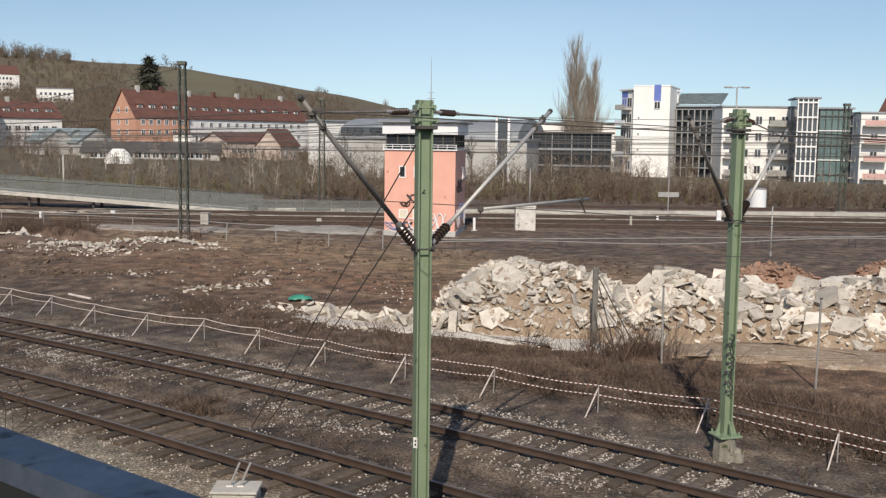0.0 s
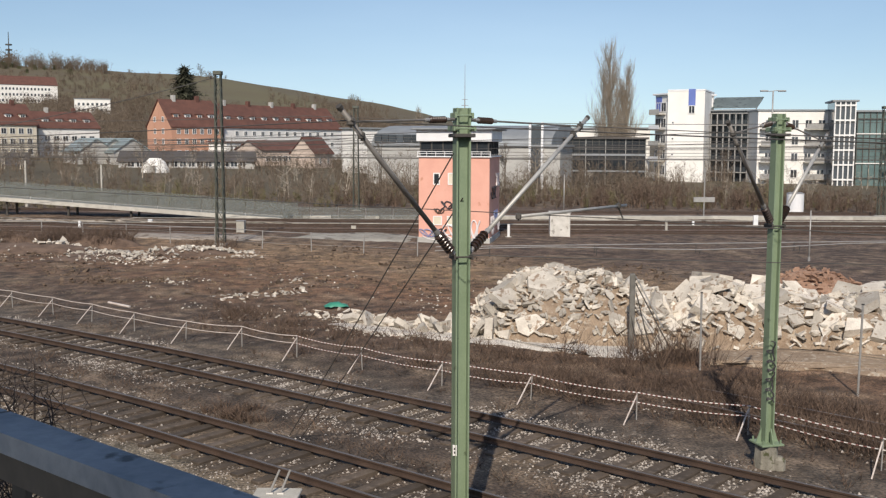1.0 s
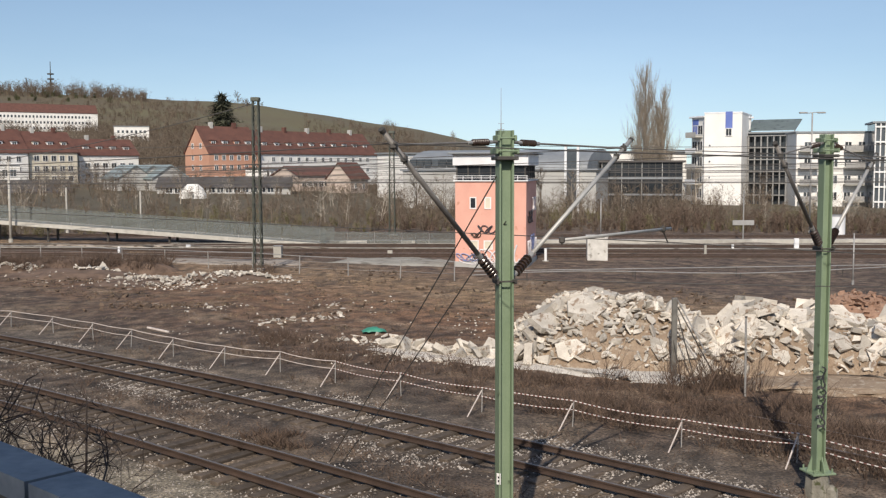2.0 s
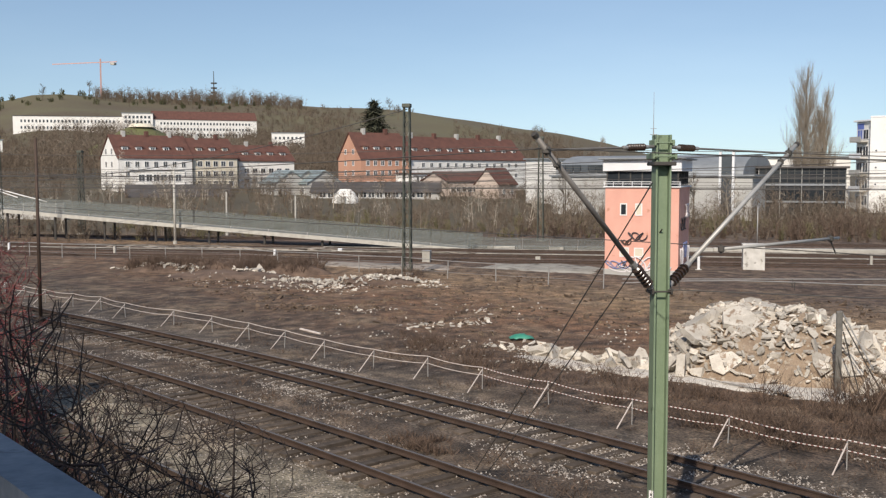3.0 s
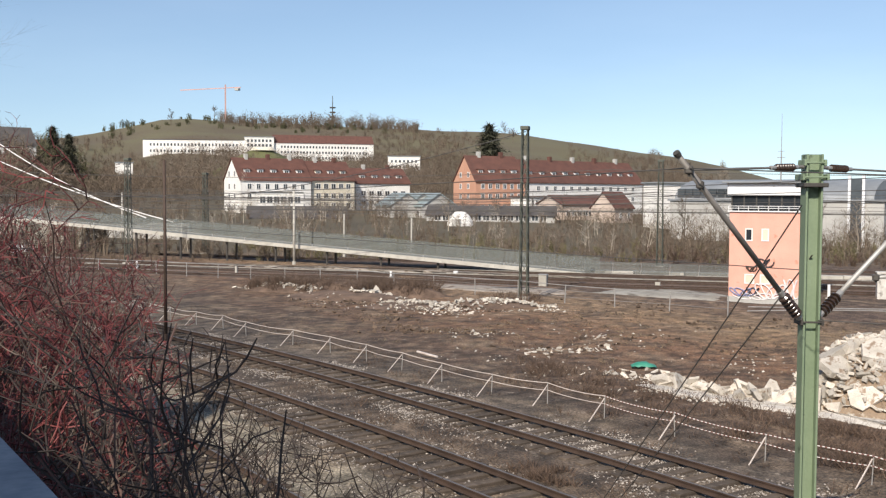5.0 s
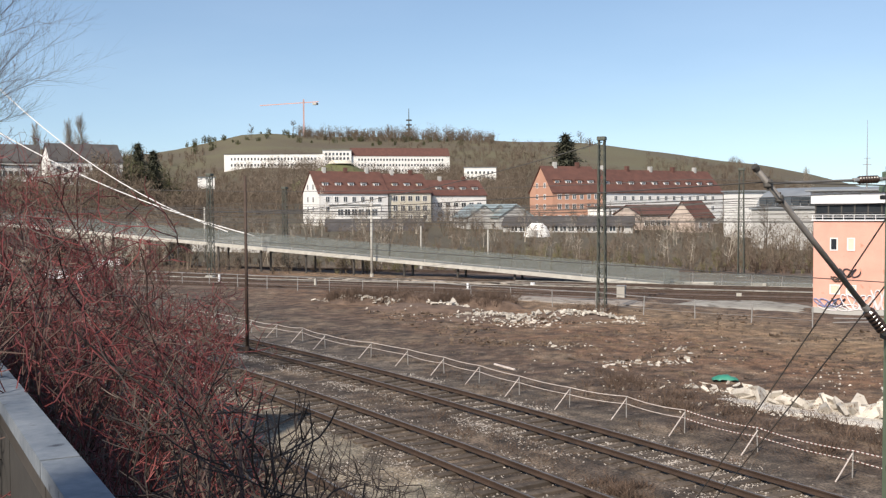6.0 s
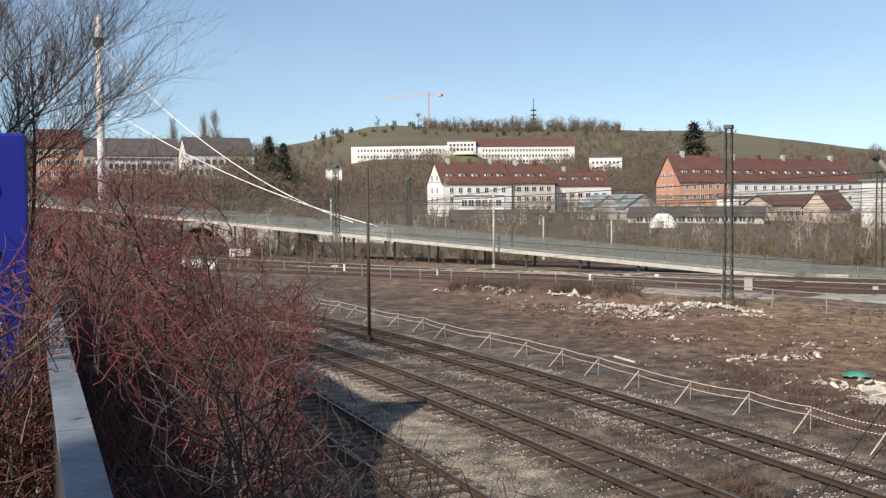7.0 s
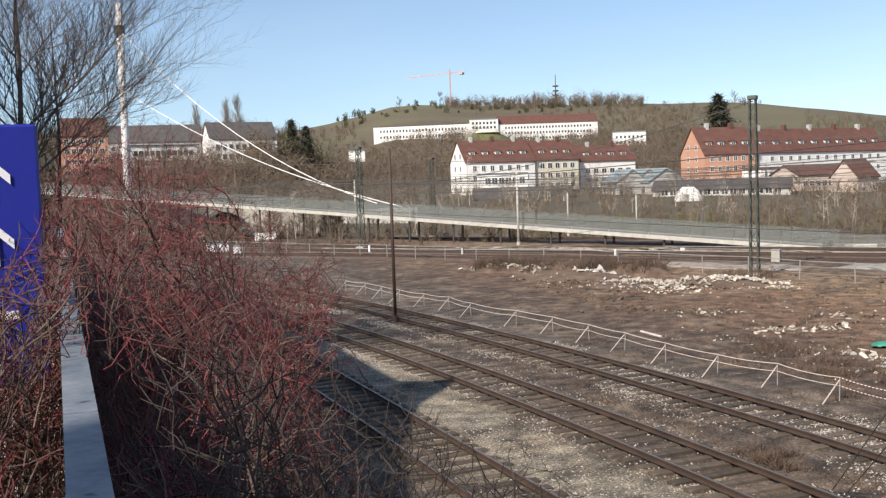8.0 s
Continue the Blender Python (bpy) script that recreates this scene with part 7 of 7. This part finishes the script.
CAP_Z, CAP_W = 6.44, 0.052
par = thing("parapet", (0, 0, 0), "street parapet with a worn blue-grey metal cap", "parapet", kind="structure")
for k in range(-2, 9):
    bm = bmesh.new()
    a, c = rail_at(k * 1.25 + 0.004, -CAP_W / 2, CAP_Z - 0.012), rail_at(k * 1.25 + 1.246, -CAP_W / 2, CAP_Z - 0.012)
    flat_bar(bm, a, c, CAP_W, 0.024)
    part("cap", bm, CAP_METAL, par)
    bm = bmesh.new()
    flat_bar(bm, a - Vector((0, 0, 0.03)), c - Vector((0, 0, 0.03)), CAP_W * 0.75, 0.035)
    part("top_rail", bm, DARK_STEEL, par)
    for i in range(9):
        q = rail_at(k * 1.25 + 0.07 + i * 0.138, -CAP_W / 2, 0)
        bm = bmesh.new()
        flat_bar(bm, (q.x, q.y, 5.35), (q.x, q.y, CAP_Z - 0.04), 0.016, 0.016)
        part("baluster", bm, DARK_STEEL, par)
    if k >= 1:
        # solid infill, coloured near-black to look shaded even where the sun reaches
        bm = bmesh.new()
        flat_bar(bm, rail_at(k * 1.25 + 0.45, -CAP_W / 2 - 0.012, 5.86), rail_at(k * 1.25 + 1.69, -CAP_W / 2 - 0.012, 5.86), 0.012, 1.04)
        part("infill_panel", bm, SHADE_STONE, par)
bm = bmesh.new()
flat_bar(bm, rail_at(-6, -0.3, 5.30), rail_at(40, -0.3, 5.30), 0.7, 0.1)
tagged(part("wall_kerb", bm, CONCRETE), "concrete kerb under the parapet", "kerb", kind="structure")
deck = mesh_ob("pavement", [tuple(rail_at(-40, -0.65, 5.25)), tuple(rail_at(60, -0.65, 5.25)), tuple(rail_at(60, -30, 5.25)), tuple(rail_at(-40, -30, 5.25)),
                            tuple(rail_at(-40, -0.65, 4.6)), tuple(rail_at(60, -0.65, 4.6)), tuple(rail_at(60, -30, 4.6)), tuple(rail_at(-40, -30, 4.6))],
               [(0, 1, 2, 3), (4, 7, 6, 5), (0, 4, 5, 1), (2, 6, 7, 3)], CONCRETE)
tagged(deck, "grey street pavement behind the parapet", "pavement", kind="structure")
w0 = [rail_at(-40, 0.05), rail_at(60, 0.05), rail_at(60, -0.65), rail_at(-40, -0.65)]
wall = mesh_ob("retaining_wall", [(p.x, p.y, -0.2) for p in w0] + [(p.x, p.y, 5.25) for p in w0], [(0, 1, 5, 4), (1, 2, 6, 5), (2, 3, 7, 6), (3, 0, 4, 7), (4, 5, 6, 7)], CONCRETE)
tagged(wall, "tall concrete retaining wall below the street", "wall", kind="structure")
# unseen stepped-gable building added across the street, outline fitted to the siding's shade
bk = thing("unseen_shade_building", (0, 0, 0), "long unseen building with a gable across the street, shaped to cast the siding's shade", "building", kind="structure")
OUT = [(11.0, 5.25), (11.0, 12.0), (12.7, 12.7), (15.85, 13.9), (19.0, 15.8), (20.2, 18.0), (22.4, 16.3), (62.0, 16.3), (62.0, 5.25)]
bm = bmesh.new()
front = [bm.verts.new(rail_at(s, -6.5, z)) for s, z in OUT]
back = [bm.verts.new(rail_at(s, -15.0, z)) for s, z in OUT]
bm.faces.new(front)
bm.faces.new(back[::-1])
for k in range(len(OUT)):
    bm.faces.new((front[k], front[(k + 1) % len(OUT)], back[(k + 1) % len(OUT)], back[k]))
bmesh.ops.recalc_face_normals(bm, faces=bm.faces)
part("wall", bm, GREY_RENDER, bk)

# unseen building added across the street to shade the pavement and parapet cap
bs = thing("unseen_shade_building", (4.0, -14.0, 0), "plain unseen building behind the pavement, added to shade the parapet", "building", kind="structure")
bm = bmesh.new()
box(bm, (-6.3, -6, 5.25), (14, 6, 14.3), None, 0.05)
part("wall", bm, GREY_RENDER, bs)
bm = bmesh.new()
box(bm, (-6.5, -6.2, 14.3), (14.2, 6.2, 14.6), None, 0.05)
part("roof", bm, ROOF_DARK, bs)

# planted bank below the parapet
v, f = [], []
cols = 26
for j in range(7):
    for i in range(cols):
        s, o = 1.6 + i * 0.42, 0.08 + j * 0.5
        p = rail_at(s, o)
        edge = min(1, i / 3) * min(1, (cols - 1 - i) / 3)
        z = (5.1 - 0.28 * j * j * 0.62 + 0.1 * noise.noise((s, o, 1))) * (1 if edge > 0 else 0.0) if j < 6 else -0.1
        v.append((p.x, p.y, max(z, -0.1)))
for j in range(6):
    for i in range(cols - 1):
        a = j * cols + i
        f.append((a, a + 1, a + cols + 1, a + cols))
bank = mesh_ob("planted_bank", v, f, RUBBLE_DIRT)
# near-black soil tone carries the shade lying under the shrubs
BANK_SHADE_SOIL = surf("shade_darkened_soil", (0.022, 0.016, 0.012), (0.055, 0.04, 0.03), 3, 30, 0.95, 0.0, 0.8, 0.03)
bank.data.materials[0] = BANK_SHADE_SOIL
tagged(bank, "steep planted bank under the parapet, shade painted into its near-black soil", "bank", kind="structure")


# ---- shrubs ----
def fits_bank(q, street=False, loose=False):
    """Inside the grown outline of the parapet shrubs."""
    s, u = -(q.x * ALONG.x + q.y * ALONG.y), q.x * NRM.x + q.y * NRM.y
    top = 6.42 + 0.15 * min(max(s - 2.5, 0), 5) - 0.5 * max(u - 1.0, 0) + 0.75 * noise.noise(q * 1.5)
    if loose:
        top = 6.52 - 0.6 * max(u - 0.8, 0) + 0.3 * noise.noise(q * 2.3)
    if q.z > top:
        return False
    if street:
        return s > 2.0 and u < 0.58
    if u < 0.56 or s < 1.95 + (1.3 if loose else 1.8) * max(u - 0.9, -0.1):
        return False
    return loose or u < 1.0 + (s - 2.40) / 4.2 + 0.42 * noise.noise(q * 1.9)


def shrub(name, roots, label, stem_bark, twig_bark, seed, length, r, lean=(0, 0), kink=0.15, fork=0.9, depth=3, street=False, loose=False):
    rnd = random.Random(seed)
    m = thing(name, tuple(roots[0]), label, "shrub", "parapet shrubs")
    o = Vector(roots[0])
    for root in roots:
        out = (([], []), ([], []))
        d = Vector((rnd.gauss(lean[0], 0.25), rnd.gauss(lean[1], 0.25), 1)).normalized()
        twig(out, rnd, Vector(root) - o, d, length * rnd.uniform(0.75, 1.2), r * rnd.uniform(0.75, 1.25), depth, lambda p: fits_bank(p + o, street, loose), kink, fork)
        stem = mesh_ob("stem", out[0][0], out[0][1], stem_bark, m)
        if out[1][0]:
            tagged(mesh_ob("crown", out[1][0], out[1][1], twig_bark, stem), kind="stuff")
    return m


rnd = random.Random(31)


def clump(count, s0, s1, o0, o1, z):
    out = []
    for _ in range(count):
        o = rnd.uniform(o0, o1)
        p = rail_at(rnd.uniform(s0, s1), o)
        p.z = z - 0.2 * o * o if o > 0 else z
        out.append(p)
    return out


# red-twigged shrubs rising along the bank to about eye height
RED = "leafless red-twigged dogwood shrub on the bank"
for k in range(14):
    s = 2.75 + k * 0.44
    shrub("dogwood_shrub", clump(5 if k % 2 else 9, s - 0.28, s + 0.28, 0.06, 0.85, 5.0), RED, TWIG_BROWN if k % 3 else TWIG_GREY, TWIG_RED if k % 4 else TWIG_BROWN, 100 + k, 1.5, 0.0068, (0, 0), 0.26, 0.85, 4 if k % 2 else 3)
# dark twigs reaching out at the near end
for k, (s, o, c) in enumerate(((2.35, 0.36, 1), (2.55, 0.25, 2), (2.7, 0.42, 1), (2.95, 0.55, 1), (3.1, 0.35, 2), (3.35, 0.7, 1), (2.5, 0.5, 1), (2.8, 0.8, 2), (2.65, 0.62, 1))):
    shrub("bare_shrub", clump(c, s - 0.1, s + 0.1, o - 0.1, o + 0.1, 5.2), "leafless dark-twigged shrub reaching over the parapet", TWIG_DARK, TWIG_DARK, 200 + k, 1.3, 0.0052, (0.24, 0.2), 0.17, 0.95, 4, loose=True)
for k in range(4):
    s = 3.5 + k * 0.7
    shrub("bare_shrub", clump(2, s - 0.25, s + 0.25, 0.05, 0.6, 5.0), "leafless pale grey-stemmed shrub on the bank", TWIG_GREY, TWIG_GREY, 300 + k, 1.5, 0.0068, (0, 0), 0.2, 0.8, 4)
# shrubs on the street side, in front of the sign
for k in range(9):
    s = 2.55 + k * 0.3 + (0.35 if k > 4 else 0)
    shrub("bare_shrub", clump(6, s - 0.15, s + 0.15, -0.40, -0.09, 5.3), "leafless brown shrub on the street side of the parapet", TWIG_BROWN if k % 2 else TWIG_GREY, TWIG_RED if k % 3 else TWIG_BROWN, 340 + k, 1.25, 0.006, (0, 0), 0.2, 0.75, 4, street=True)

for k in range(6):
    s = 2.25 + k * 0.27
    shrub("bare_shrub", clump(4, s - 0.12, s + 0.12, -0.16, -0.06, 5.3), "leafless pale-stemmed shrub crossing the parapet cap", TWIG_GREY, TWIG_GREY if k % 2 else TWIG_BROWN, 370 + k, 1.45, 0.0075, (0.06, 0.04), 0.24, 0.8, 3, street=True)

# ---- blue wayfinding sign ----
sg = thing("direction_sign", (-2.93, 2.88, 0), "blue enamel direction sign with white arrows at the parapet", "sign", turn=52.0)
bm = bmesh.new()
box(bm, (-0.62, -0.02, 6.22), (0.0, 0.02, 6.99), None, 0.008)
part("panel", bm, SIGN_BLUE, sg)


def arrow(x, z, s, turn=0.0):
    bm = bmesh.new()
    m = Matrix.Translation((x, -0.024, z)) @ Matrix.Rotation(turn, 4, "Y")
    vs = [bm.verts.new(m @ Vector((a * s, dy, c * s))) for dy in (-0.003, 0.003) for a, c in ((0, 0.5), (0.42, 0.1), (0.42, -0.12), (0.1, 0.18), (0.1, -0.5), (-0.1, -0.5), (-0.1, 0.18), (-0.42, -0.12), (-0.42, 0.1))]
    bm.faces.new(vs[:9])
    bm.faces.new(vs[9:][::-1])
    for i in range(9):
        bm.faces.new((vs[i], vs[9 + i], vs[9 + (i + 1) % 9], vs[(i + 1) % 9]))
    bmesh.ops.recalc_face_normals(bm, faces=bm.faces)
    part("arrow", bm, SIGN_WHITE, sg)


arrow(-0.135, 6.83, 0.13)
arrow(-0.135, 6.64, 0.13)
for z, w in ((6.43, 0.10), (6.385, 0.05)):
    bm = bmesh.new()
    box(bm, (-0.18, -0.027, z - 0.012), (-0.18 + w, -0.021, z + 0.012))
    part("bar", bm, SIGN_WHITE, sg)
for x in (-0.5, -0.1):
    bm = bmesh.new()
    rod(bm, (x, 0.05, 5.2), (x, 0.05, 6.95), 0.022, n=10)
    part("post", bm, GALV, sg)
